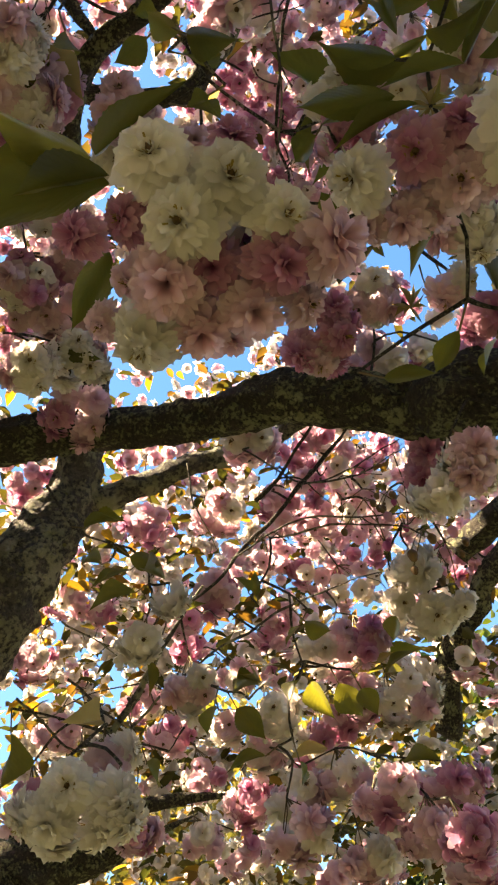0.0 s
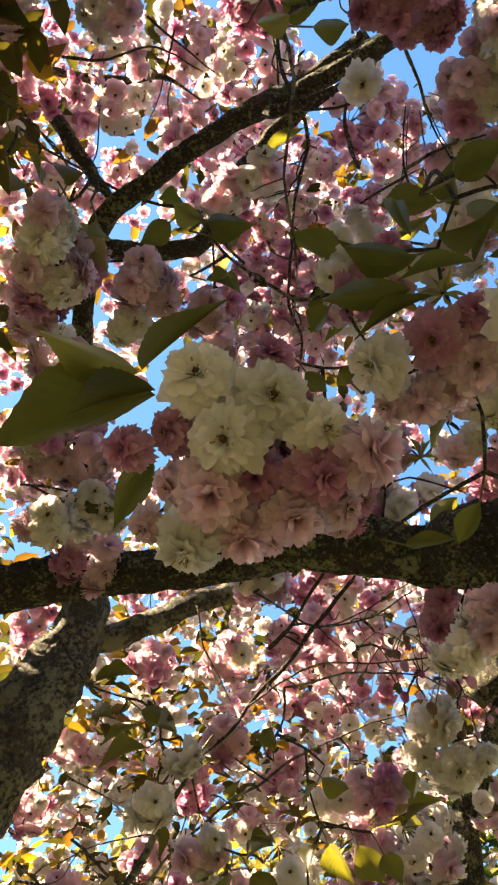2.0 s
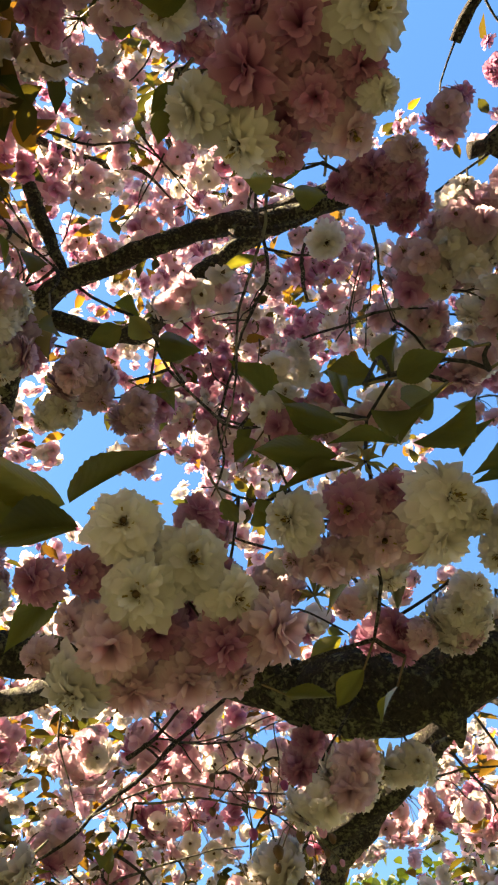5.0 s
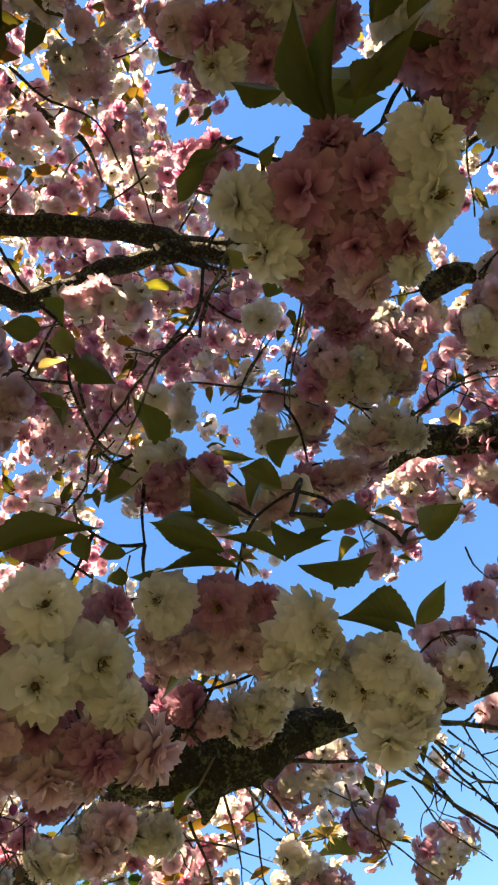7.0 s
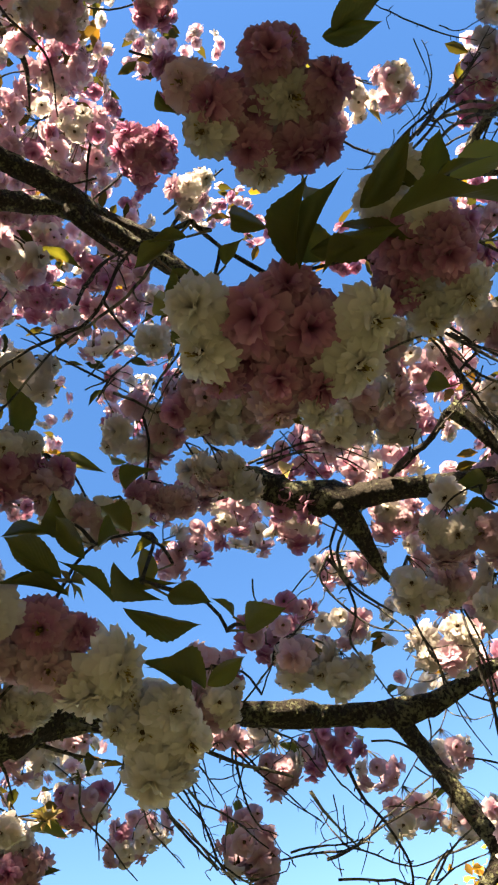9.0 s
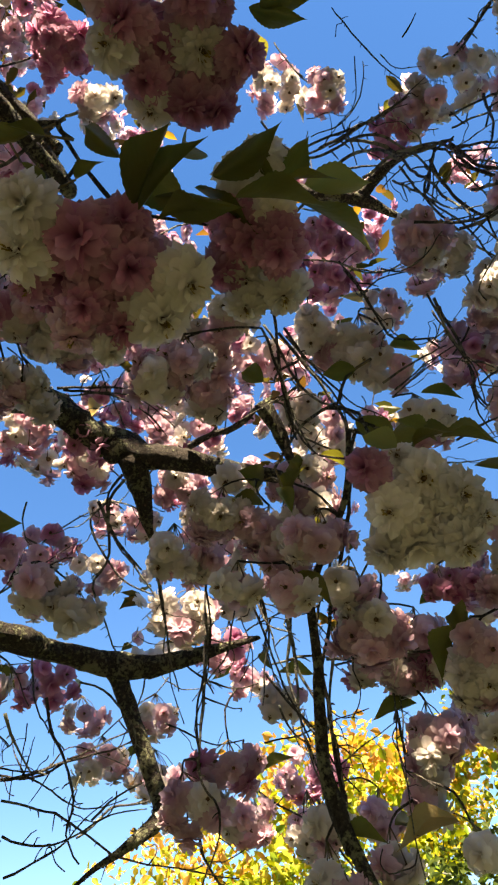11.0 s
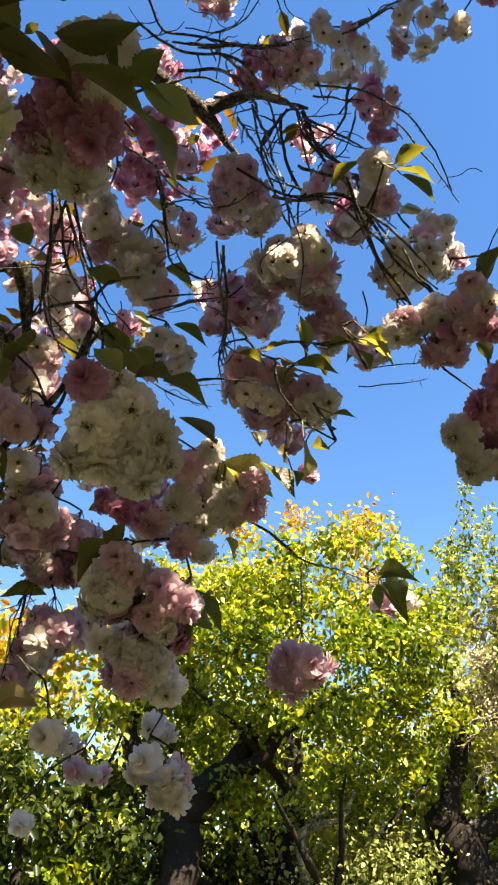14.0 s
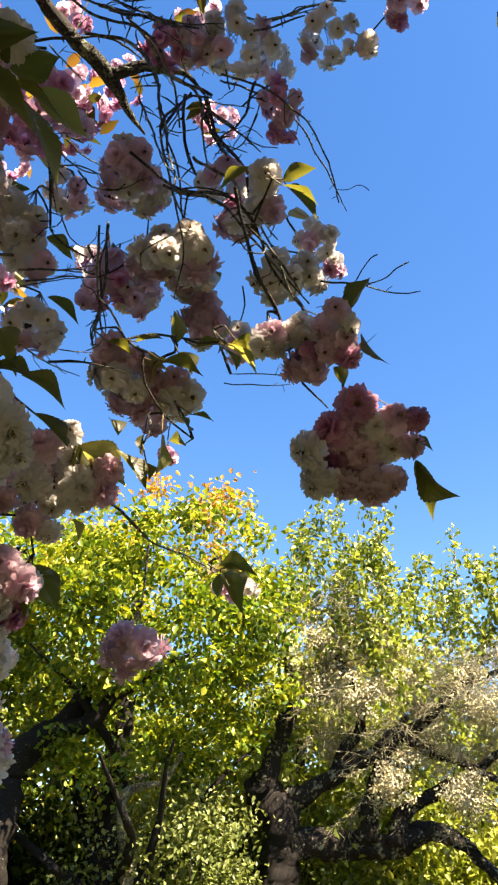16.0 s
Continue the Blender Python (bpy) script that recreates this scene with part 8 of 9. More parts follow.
bough('twig', [(0.527, -0.421, 3.073, 0.0062), (0.483, -0.491, 3.060, 0.0059), (0.445, -0.525, 2.954, 0.0053), (0.410, -0.530, 2.805, 0.0046), (0.355, -0.528, 2.626, 0.0039), (0.301, -0.508, 2.466, 0.0032), (0.340, -0.545, 2.422, 0.0031), (0.371, -0.559, 2.393, 0.0029)])
bough('twig', [(0.546, -0.504, 3.064, 0.0063), (0.506, -0.572, 3.076, 0.0060), (0.468, -0.612, 3.017, 0.0056), (0.447, -0.629, 2.964, 0.0051), (0.427, -0.631, 2.883, 0.0046), (0.401, -0.642, 2.816, 0.0042), (0.377, -0.644, 2.747, 0.0038)])
bough('twig', [(0.410, -0.600, 2.748, 0.0051), (0.372, -0.620, 2.682, 0.0047), (0.343, -0.639, 2.644, 0.0043), (0.322, -0.630, 2.556, 0.0039), (0.337, -0.651, 2.541, 0.0037), (0.361, -0.695, 2.503, 0.0035), (0.374, -0.744, 2.465, 0.0033)])
bough('twig', [(0.408, -0.549, 2.641, 0.0047), (0.368, -0.586, 2.606, 0.0044), (0.333, -0.617, 2.564, 0.0040), (0.337, -0.670, 2.539, 0.0038), (0.340, -0.724, 2.510, 0.0036), (0.341, -0.777, 2.479, 0.0034)])
bough('twig', [(0.435, -0.759, 3.332, 0.0064), (0.405, -0.813, 3.388, 0.0061), (0.353, -0.895, 3.457, 0.0058), (0.333, -0.933, 3.481, 0.0054)])
bough('twig', [(0.429, -0.419, 2.597, 0.0027), (0.396, -0.439, 2.543, 0.0024), (0.384, -0.470, 2.553, 0.0022), (0.384, -0.506, 2.601, 0.0021)])
bough('twig', [(0.464, -0.563, 2.858, 0.0054), (0.467, -0.613, 2.974, 0.0053), (0.451, -0.655, 3.003, 0.0048)])
bough('twig', [(0.449, -0.646, 2.961, 0.0045), (0.393, -0.689, 2.855, 0.0038), (0.369, -0.706, 2.805, 0.0033)])
bough('twig', [(0.401, -0.724, 3.059, 0.0053), (0.396, -0.693, 2.920, 0.0045), (0.406, -0.661, 2.856, 0.0040), (0.419, -0.627, 2.804, 0.0035)])
bough('twig', [(0.370, -0.441, 2.445, 0.0029), (0.407, -0.460, 2.416, 0.0027), (0.439, -0.486, 2.385, 0.0025), (0.479, -0.498, 2.349, 0.0023)])
bough('twig', [(0.492, -0.451, 2.306, 0.0031), (0.479, -0.492, 2.317, 0.0028), (0.467, -0.547, 2.316, 0.0025)])
bough('twig', [(0.536, -0.399, 2.473, 0.0033), (0.518, -0.451, 2.490, 0.0030), (0.507, -0.500, 2.498, 0.0027)])
bough('twig', [(0.427, -0.498, 2.828, 0.0039), (0.388, -0.512, 2.708, 0.0033), (0.345, -0.519, 2.590, 0.0028), (0.312, -0.536, 2.535, 0.0024)])
bough('twig', [(0.139, -0.043, 2.531, 0.0038), (0.155, 0.004, 2.505, 0.0036), (0.167, 0.051, 2.477, 0.0035), (0.161, 0.086, 2.452, 0.0033), (0.149, 0.121, 2.426, 0.0031), (0.148, 0.160, 2.395, 0.0030), (0.148, 0.207, 2.358, 0.0028), (0.140, 0.257, 2.317, 0.0027)])
bough('twig', [(0.297, 0.012, 2.557, 0.0025), (0.322, 0.059, 2.551, 0.0023), (0.347, 0.109, 2.541, 0.0021), (0.370, 0.147, 2.531, 0.0020)])
bough('twig', [(-0.149, 0.066, 2.530, 0.0026), (-0.117, 0.090, 2.537, 0.0024), (-0.089, 0.121, 2.541, 0.0022), (-0.068, 0.165, 2.539, 0.0021)])
bough('twig', [(0.020, -0.002, 2.534, 0.0026), (0.050, 0.025, 2.539, 0.0024), (0.094, 0.054, 2.540, 0.0022)])
bough('twig', [(0.048, 0.012, 2.510, 0.0021), (0.036, 0.057, 2.515, 0.0019), (0.017, 0.099, 2.519, 0.0017)])
# Unseen leafy clumps, added sunward and behind to shade the near blossom.
shade_canopy(-1.28, -0.79, 2.42)
shade_canopy(-1.26, -0.48, 2.48)
shade_canopy(-1.78, 0.39, 3.04, 0.17)
shade_canopy(-1.14, -1.47, 2.91, 0.17)
shade_canopy(-0.89, -1.55, 3.15, 0.17)
shade_canopy(-0.37, -1.98, 3.11, 0.17)
shade_canopy(-0.56, -1.96, 2.62, 0.17)
shade_canopy(-0.65, -1.51, 2.50, 0.17)
shade_canopy(-1.77, -1.94, 2.86, 0.17)
shade_canopy(-0.77, -2.10, 3.14, 0.17)
shade_canopy(-1.24, 0.79, 3.06, 0.17)
shade_canopy(-1.16, -2.10, 3.08, 0.17)
shade_canopy(-1.73, -1.62, 3.08, 0.17)
shade_canopy(-1.71, -0.98, 2.36, 0.17)
shade_canopy(-0.93, 0.80, 3.15, 0.17)
shade_canopy(-1.55, -1.59, 3.04, 0.17)
shade_canopy(-1.70, 0.96, 2.33, 0.17)
shade_canopy(-1.84, -1.73, 3.29, 0.17)
shade_canopy(-0.32, -1.02, 2.99, 0.17)
shade_canopy(-1.15, -1.30, 2.40, 0.17)
shade_canopy(-1.75, -1.10, 3.22, 0.17)
shade_canopy(-1.22, 0.66, 2.36, 0.17)
shade_canopy(-0.68, -1.22, 2.33, 0.17)
shade_canopy(-1.76, -1.00, 2.41, 0.17)
shade_canopy(-1.14, -1.05, 2.44, 0.17)
shade_canopy(-0.66, -2.09, 2.46, 0.17)
shade_canopy(-0.37, -1.90, 2.80, 0.17)
shade_canopy(-0.33, -1.27, 2.90, 0.17)
shade_canopy(-0.72, 1.12, 2.85, 0.11)
shade_canopy(-0.70, 1.18, 2.78, 0.10)
shade_canopy(-0.62, 1.10, 2.70, 0.08)
shade_canopy(-0.86, 1.18, 2.98, 0.12)
shade_canopy(-0.78, 1.30, 2.80, 0.12)
shade_canopy(-0.14, -0.58, 3.42, 0.07)
shade_canopy(-0.09, -0.72, 3.30, 0.07)
shade_canopy(0.01, -0.64, 3.54, 0.07)
shade_canopy(-0.19, -0.84, 3.32, 0.07)
shade_canopy(-1.02, 1.15, 3.10, 0.20)
shade_canopy(-0.80, 1.00, 2.95, 0.16)
shade_canopy(-1.15, 1.35, 3.25, 0.20)
shade_canopy(-0.95, 0.85, 3.20, 0.20)
shade_canopy(-1.18, -0.34, 2.45)
shade_canopy(-1.34, -0.06, 2.44)
shade_canopy(-1.27, 0.29, 2.48)
shade_canopy(-1.13, 0.59, 2.34)
shade_canopy(-1.06, -0.86, 2.58)
shade_canopy(-0.99, -0.56, 2.48)
shade_canopy(-1.05, -0.30, 2.53)
shade_canopy(-1.14, -0.05, 2.61)
shade_canopy(-1.11, 0.27, 2.74)
shade_canopy(-1.13, 0.48, 2.60)
shade_canopy(-0.79, -0.87, 2.88)
shade_canopy(-0.96, -0.62, 2.78)
shade_canopy(-0.93, -0.32, 2.81)
shade_canopy(-0.82, -0.00, 2.76)
shade_canopy(-0.77, 0.29, 2.77)
shade_canopy(-0.78, 0.47, 2.79)
shade_canopy(-0.61, -0.82, 2.91)
shade_canopy(-0.63, -0.59, 2.91)
shade_canopy(-0.73, -0.19, 2.91)
shade_canopy(-0.57, 0.02, 2.93)
shade_canopy(-0.61, 0.28, 2.96)
shade_canopy(-0.75, 0.54, 3.01)
shade_canopy(-0.41, -0.21, 3.22)
shade_canopy(-0.42, 0.13, 3.01)
shade_canopy(-0.46, 0.09, 3.18)
shade_canopy(-0.02, -0.70, 3.43)
shade_canopy(-0.17, -0.46, 3.36)
shade_canopy(0.10, -0.83, 3.66)
shade_canopy(-1.49, -0.73, 2.69)
shade_canopy(-1.34, -0.48, 2.83)
shade_canopy(-1.42, -0.19, 2.84)
shade_canopy(-1.52, 0.06, 2.85)
shade_canopy(-1.38, 0.33, 2.83)
shade_canopy(-1.43, 0.65, 2.84)
shade_canopy(-1.26, -0.78, 3.07)
shade_canopy(-1.23, -0.47, 3.23)
shade_canopy(-1.19, -0.14, 3.00)
shade_canopy(-1.32, 0.15, 2.98)
shade_canopy(-1.24, 0.41, 3.06)
shade_canopy(-1.23, 0.61, 3.14)
shade_canopy(-1.00, -0.81, 3.21)
shade_canopy(-1.03, -0.47, 3.21)
shade_canopy(-1.02, -0.06, 3.17)
shade_canopy(-1.02, 0.15, 3.12)
shade_canopy(-0.97, 0.33, 3.24)
shade_canopy(-1.10, 0.64, 3.05)
shade_canopy(-0.86, -0.74, 3.36)
shade_canopy(-0.69, -0.34, 3.23)
shade_canopy(-0.88, -0.11, 3.36)
shade_canopy(-0.92, 0.10, 3.25)
shade_canopy(-0.89, 0.25, 3.31)
shade_canopy(-0.67, 0.63, 3.32)
shade_canopy(-0.44, -0.23, 3.48)
shade_canopy(-0.63, 0.10, 3.47)
shade_canopy(-0.51, 0.32, 3.53)
shade_canopy(-0.60, 0.55, 3.42)
shade_canopy(-0.20, -0.90, 3.83)
shade_canopy(-0.19, -0.46, 3.82)
shade_canopy(0.04, -0.77, 4.04)
shade_canopy(-0.15, -0.39, 2.78, 0.04)
shade_canopy(-0.21, -0.31, 2.80, 0.04)
shade_canopy(-0.14, -0.42, 2.92, 0.04)
shade_canopy(-0.20, -0.34, 2.69, 0.04)
shade_canopy(-0.22, -0.47, 2.90, 0.04)
settle_drifts()
settle_leaves()
bud_spray(0.398, 0.828, 2.292, 5, 0.006)
bud_spray(0.348, 0.821, 2.403, 5, 0.006)
bud_spray(0.308, 0.826, 2.414, 3, 0.005)
bud_spray(0.381, 0.859, 2.264, 3, 0.006)
bud_spray(0.270, 0.732, 2.298, 4, 0.006)
bud_spray(0.337, 0.744, 2.244, 5, 0.007)
bud_spray(0.385, 0.817, 2.270, 3, 0.005)
young_shoot(0.224, 0.177, 2.173, 0.024)
young_shoot(0.726, 0.567, 2.278, 0.028)
young_shoot(0.675, 0.535, 2.246, 0.028)
young_shoot(0.322, 0.480, 2.394, 0.03)
young_shoot(0.491, -0.601, 2.368, 0.03)
young_shoot(0.658, 0.103, 2.305, 0.03)


# ---- ground and the trees round about ----
def grass_material():
    n = Nodes("grass_ground")
    a, b = n.noise(0.6, 8.0), n.noise(14.0, 6.0)
    # Dark, dull tone of this unseen ground keeps bounced light low.
    return n.solid(n.mix(b, n.mix(a, (0.045, 0.06, 0.02), (0.075, 0.07, 0.035)), (0.03, 0.032, 0.016)), 0.9, n.bump(b, 0.8, 0.05))


bm = bmesh.new()
bmesh.ops.create_grid(bm, x_segments=80, y_segments=80, size=1500)
for v in bm.verts:
    far = math.hypot(v.co.x, v.co.y)
    v.co.z = -0.03 if far < 60 else noise.noise(v.co * 0.004) * 4
me = bpy.data.meshes.new("ground")
bm.to_mesh(me)
bm.free()
me.materials.append(grass_material())
tagged(new("ground", me), "short grass and bare earth under the trees", "ground", kind="structure")

# Leaf ramps stretched dark and bright, adding shaded gaps and sunlit leaves.
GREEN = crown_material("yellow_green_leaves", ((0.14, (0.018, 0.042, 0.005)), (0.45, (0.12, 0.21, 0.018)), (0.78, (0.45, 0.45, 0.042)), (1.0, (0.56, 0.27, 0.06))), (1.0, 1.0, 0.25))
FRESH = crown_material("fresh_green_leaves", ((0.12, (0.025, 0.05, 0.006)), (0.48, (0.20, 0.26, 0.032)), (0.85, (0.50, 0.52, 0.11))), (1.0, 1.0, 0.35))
# Deep green, darkened and dulled further to stand in for shade beneath the crowns.
DEEP = crown_material("deep_green_shaded_leaves", ((0.1, (0.008, 0.014, 0.004)), (0.55, (0.016, 0.032, 0.007)), (0.95, (0.07, 0.10, 0.02))), (1.0, 1.0, 0.3), 0.4, 0.15)
HEDGE = crown_material("hedge_leaves", ((0.1, (0.015, 0.03, 0.006)), (0.5, (0.12, 0.16, 0.035)), (0.9, (0.30, 0.34, 0.12))), (1.0, 1.0, 0.35))
OLIVE = crown_material("olive_bronze_leaves", ((0.1, (0.03, 0.035, 0.010)), (0.5, (0.11, 0.105, 0.03)), (0.9, (0.32, 0.25, 0.06))), (1.0, 0.95, 0.3))
# Far and gnarled bark darkened to stand in for the shade of the crowns.
TREE_BARK = bark_material("far_bark", (0.007, 0.006, 0.005), (0.026, 0.022, 0.018), (0.20, 0.20, 0.15), -0.18, 0.25)
GREY_BARK = bark_material("lichened_bark", (0.06, 0.048, 0.032), (0.24, 0.21, 0.14), (0.54, 0.49, 0.33), 0.05, 0.25)
GNARL_BARK = bark_material("gnarled_bark", (0.010, 0.008, 0.006), (0.036, 0.030, 0.024), (0.40, 0.37, 0.27), -0.07, 0.12)
MOSS = plain_material("hanging_lichen", (0.66, 0.60, 0.40), (0.38, 0.35, 0.20), 12.0, 0.95, 0.4, 0.02)


def leaf_cloud(rng, centres, spread, per, size, top, low):
    """Small folded leaves round the given centres; young: how near the top."""
    c = np.repeat(np.array([q[:3] for q in centres]), per, axis=0)
    w = np.repeat(np.array([q[3] for q in centres]), per)[:, None]
    n = len(c)
    at = c + rng.normal(0, 1, (n, 3)) * spread * w * (1, 1, 0.7)
    y = rng.normal(0, 1, (n, 3)) + (0, 0, -0.5)
    y /= np.linalg.norm(y, axis=1)[:, None]
    z = rng.normal(0, 0.7, (n, 3)) + (0, 0, 1)
    z -= y * (z * y).sum(1)[:, None]
    z /= np.linalg.norm(z, axis=1)[:, None]
    x = np.cross(y, z)
    s = (size * rng.uniform(0.6, 1.25, n))[:, None]
    shape = ((0, 0, 0), (0.30, 0.38, 0.12), (0.26, 0.68, 0.10), (0, 1.0, -0.12), (-0.26, 0.68, 0.10), (-0.30, 0.38, 0.12))
    v = np.stack([at + s * (a * x + b * y + d * z) for a, b, d in shape], 1).reshape(-1, 3)
    k = np.arange(n)[:, None] * 6
    f = np.concatenate([k + (0, 1, 2, 3), k + (0, 3, 4, 5)], 0)
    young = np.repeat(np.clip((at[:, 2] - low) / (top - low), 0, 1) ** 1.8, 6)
    return v, f.tolist(), young


def broad_tree(name, label, x, y, height, radius, leaf, bark, seed, clumps=150, per=110, size=0.085, airy=0.33, base=0.35):
    rng = np.random.default_rng(seed)
    r = random.Random(seed)
    ob = thing(name, (x, y, 0), label, "tree")
    fork = height * base * 0.8
    path = spline([(x, y, -0.1, radius * 0.11), (x + r.uniform(-0.1, 0.1), y + r.uniform(-0.1, 0.1), fork * 0.5, radius * 0.085), (x + r.uniform(-0.2, 0.2), y, fork, radius * 0.08), (x, y, height * 0.7, radius * 0.03)], 0.12)
    part("trunk", mesh_of("trunk", *tube(path, 14, 0.25, seed, 0.25), [bark]), ob)
    tips = []
    for k in range(9):
        w = k * 2.4 + r.uniform(-0.4, 0.4)
        reach, rise = radius * r.uniform(0.55, 0.9), r.uniform(0.15, 0.95)
        z0 = fork * r.uniform(0.75, 1.25)
        end = (x + reach * math.cos(w), y + reach * math.sin(w), z0 + (height * 0.95 - z0) * rise)
        mid = (x + 0.45 * reach * math.cos(w + 0.3), y + 0.45 * reach * math.sin(w + 0.3), z0 + (end[2] - z0) * r.uniform(0.3, 0.5))
        path = spline([(x, y, z0, radius * 0.032), (*mid, radius * 0.020), (*end, radius * 0.005)], 0.1)
        for q in path:
            q[:3] += np.array(noise.noise_vector(Vector(q[:3]) * 1.7)) * 0.10
        part("limb", mesh_of("limb", *tube(path, 9, 0.25, seed + k, 0.4), [bark]), ob)
        tips.append(end)
    centres = []
    mid_z, half = height * (1 + base) / 2, height * (1 - base) / 2
    for _ in range(clumps):
        d = rng.normal(0, 1, 3)
        d /= np.linalg.norm(d)
        q = rng.uniform(0.35, 1.0) ** 0.6
        bulge = 1 + 0.28 * noise.noise(Vector(d) * 2.1 + Vector((seed, 0, 0)))
        centres.append((x + d[0] * q * radius * bulge, y + d[1] * q * radius * bulge, mid_z + d[2] * q * half * bulge, rng.uniform(0.6, 1.2)))
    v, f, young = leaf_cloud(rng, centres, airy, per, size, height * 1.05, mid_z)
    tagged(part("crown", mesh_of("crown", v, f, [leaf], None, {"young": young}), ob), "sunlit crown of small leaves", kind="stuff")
    return ob


def limbs_of(ob, bark, rows):
    """Crooked limbs of a tree, each through its own points."""
    for seed, points in enumerate(rows):
        path = spline(points, 0.06)
        for q in path:
            q[:3] += np.array(noise.noise_vector(Vector(q[:3]) * 2.4)) * 0.06
        part("limb", mesh_of("limb", *tube(path, 12, 0.4, seed + 3.5, 0.6), [bark]), ob)


def gnarled_tree():
    """An old leaning tree with crooked dark limbs, mats of pale hanging lichen and fresh upright shoots."""
    r = random.Random(23)
    rng = np.random.default_rng(23)
    twig_v, twig_f, mats, shoots, knots = [], [], [], [], []
    ob = thing("gnarled_tree", (7.70, -6.81, 0), "gnarled old tree hung with pale lichen and fresh green shoots", "tree")

    def gnarled_bough(kind, points):
        if kind == "trunk":
            x, y, z, w = points[0]
            points = [(x, y, -0.1, w * 1.35), (x, y, z * 0.5, w * 1.1), *points]
        path = spline(points, 0.05)
        for q in path:
            q[:3] += np.array(noise.noise_vector(Vector(q[:3]) * 2.2)) * 0.07
        part(kind, mesh_of(kind, *tube(path, 14, 0.4, r.random() * 30, 0.7), [TREE_BARK if kind == "trunk" else GNARL_BARK]), ob)
        knots.extend(Vector(q[:3]) for q in path)

    def fine(start, way, size, level):
        p, q = [Vector(start)], Vector(way)
        for _ in range(4):
            q = (q + 0.6 * Vector((r.uniform(-1, 1), r.uniform(-1, 1), r.uniform(-0.8, 0.6)))).normalized()
            p.append(p[-1] + q * size / 4)
        path = spline([(*a, 0.010 * 0.6 ** level * (1 - 0.15 * i)) for i, a in enumerate(p)], 0.12)
        v, f = tube(path, 3)
        twig_f.extend(tuple(i + len(twig_v) for i in g) for g in f)
        twig_v.extend(v)
        if level < 2:
            for a in p[1:]:
                for _ in range(2):
                    fine(a, q + Vector((r.uniform(-1, 1), r.uniform(-1, 1), r.uniform(-0.8, 0.6))), size * 0.62, level + 1)

    def lichen_mat(x, y, z, size):
        for _ in range(2):
            fine((x + r.uniform(-size, size), y + r.uniform(-size, size), z), Vector((r.uniform(-1, 1), r.uniform(-1, 1), r.uniform(-0.5, 0.5))), size * 2.2, 0)
        for _ in range(16):
            d = Vector((r.gauss(0, 1), r.gauss(0, 1), r.gauss(0, 0.8))).normalized() * size * r.uniform(0.4, 1.25)
            own = size * r.uniform(0.16, 0.34)
            for _ in range(20):
                mats.append((x + d.x + r.gauss(0, own), y + d.y + r.gauss(0, own), z + d.z + r.gauss(0, own * 0.6) - abs(r.gauss(0, own * 0.6)), 1.0))

    def leafy_shoot(x, y, z):
        for _ in range(3):
            p = Vector((x + r.uniform(-0.3, 0.3), y + r.uniform(-0.3, 0.3), z + r.uniform(-0.3, 0.2)))
            lean = Vector((r.uniform(-0.5, 0.5), r.uniform(-0.5, 0.5), 1)).normalized()
            long = r.uniform(0.6, 1.5)
            v, f = tube(spline([(*p, 0.008), (*(p + lean * long * 0.5), 0.006), (*(p + lean * long), 0.003)], 0.1), 4)
            twig_f.extend(tuple(i + len(twig_v) for i in g) for g in f)
            twig_v.extend(v)
            for i in range(13):
                q = p + lean * long * i / 12 + Vector((0, 0, -0.12 * (i / 12) ** 2))
                shoots.append((*q, 1.0))

    gnarled_bough('trunk', [(7.70, -6.81, 1.40, 0.26), (7.64, -6.88, 2.12, 0.23), (7.51, -6.86, 2.74, 0.22), (7.68, -6.74, 3.09, 0.22), (7.61, -6.61, 3.23, 0.17)])
    gnarled_bough('limb', [(7.65, -6.71, 3.12, 0.15), (7.53, -6.80, 3.57, 0.11), (7.33, -6.85, 4.00, 0.10), (7.14, -7.01, 4.20, 0.08), (6.93, -7.21, 4.26, 0.04)])
    gnarled_bough('limb', [(7.48, -6.91, 2.51, 0.17), (7.11, -7.57, 2.53, 0.15), (6.58, -7.97, 2.56, 0.13), (6.34, -8.17, 2.69, 0.11), (6.14, -8.43, 2.47, 0.08), (5.76, -8.58, 2.14, 0.05)])
    gnarled_bough('limb', [(7.53, -6.83, 2.93, 0.15), (7.20, -7.14, 3.16, 0.11), (6.72, -7.56, 3.46, 0.09), (6.40, -7.80, 3.70, 0.08), (5.96, -8.22, 3.43, 0.06), (5.54, -8.56, 3.14, 0.04)])
    gnarled_bough('limb', [(6.93, -7.58, 2.56, 0.13), (6.75, -7.62, 3.04, 0.11), (6.52, -7.75, 3.53, 0.07), (6.33, -7.91, 3.92, 0.04)])
    gnarled_bough('limb', [(7.21, -6.87, 4.10, 0.06), (7.29, -6.80, 4.57, 0.05), (7.22, -6.67, 4.97, 0.03)])
    gnarled_bough('limb', [(6.99, -7.33, 3.35, 0.08), (6.77, -7.56, 3.95, 0.06), (6.68, -7.23, 4.51, 0.04), (6.83, -6.90, 4.84, 0.02)])
    gnarled_bough('limb', [(6.42, -7.99, 3.74, 0.07), (5.83, -8.08, 4.05, 0.05), (5.44, -8.29, 4.28, 0.04), (5.24, -8.63, 4.43, 0.02)])
    gnarled_bough('limb', [(6.57, -7.76, 2.55, 0.11), (6.41, -8.05, 2.98, 0.08), (5.89, -8.40, 3.20, 0.06), (5.45, -8.55, 3.53, 0.04)])
    lichen_mat(6.86, -6.64, 4.80, 0.34)
    lichen_mat(6.74, -7.10, 4.57, 0.23)
    lichen_mat(6.48, -7.28, 4.90, 0.30)
    lichen_mat(6.18, -7.59, 4.25, 0.21)
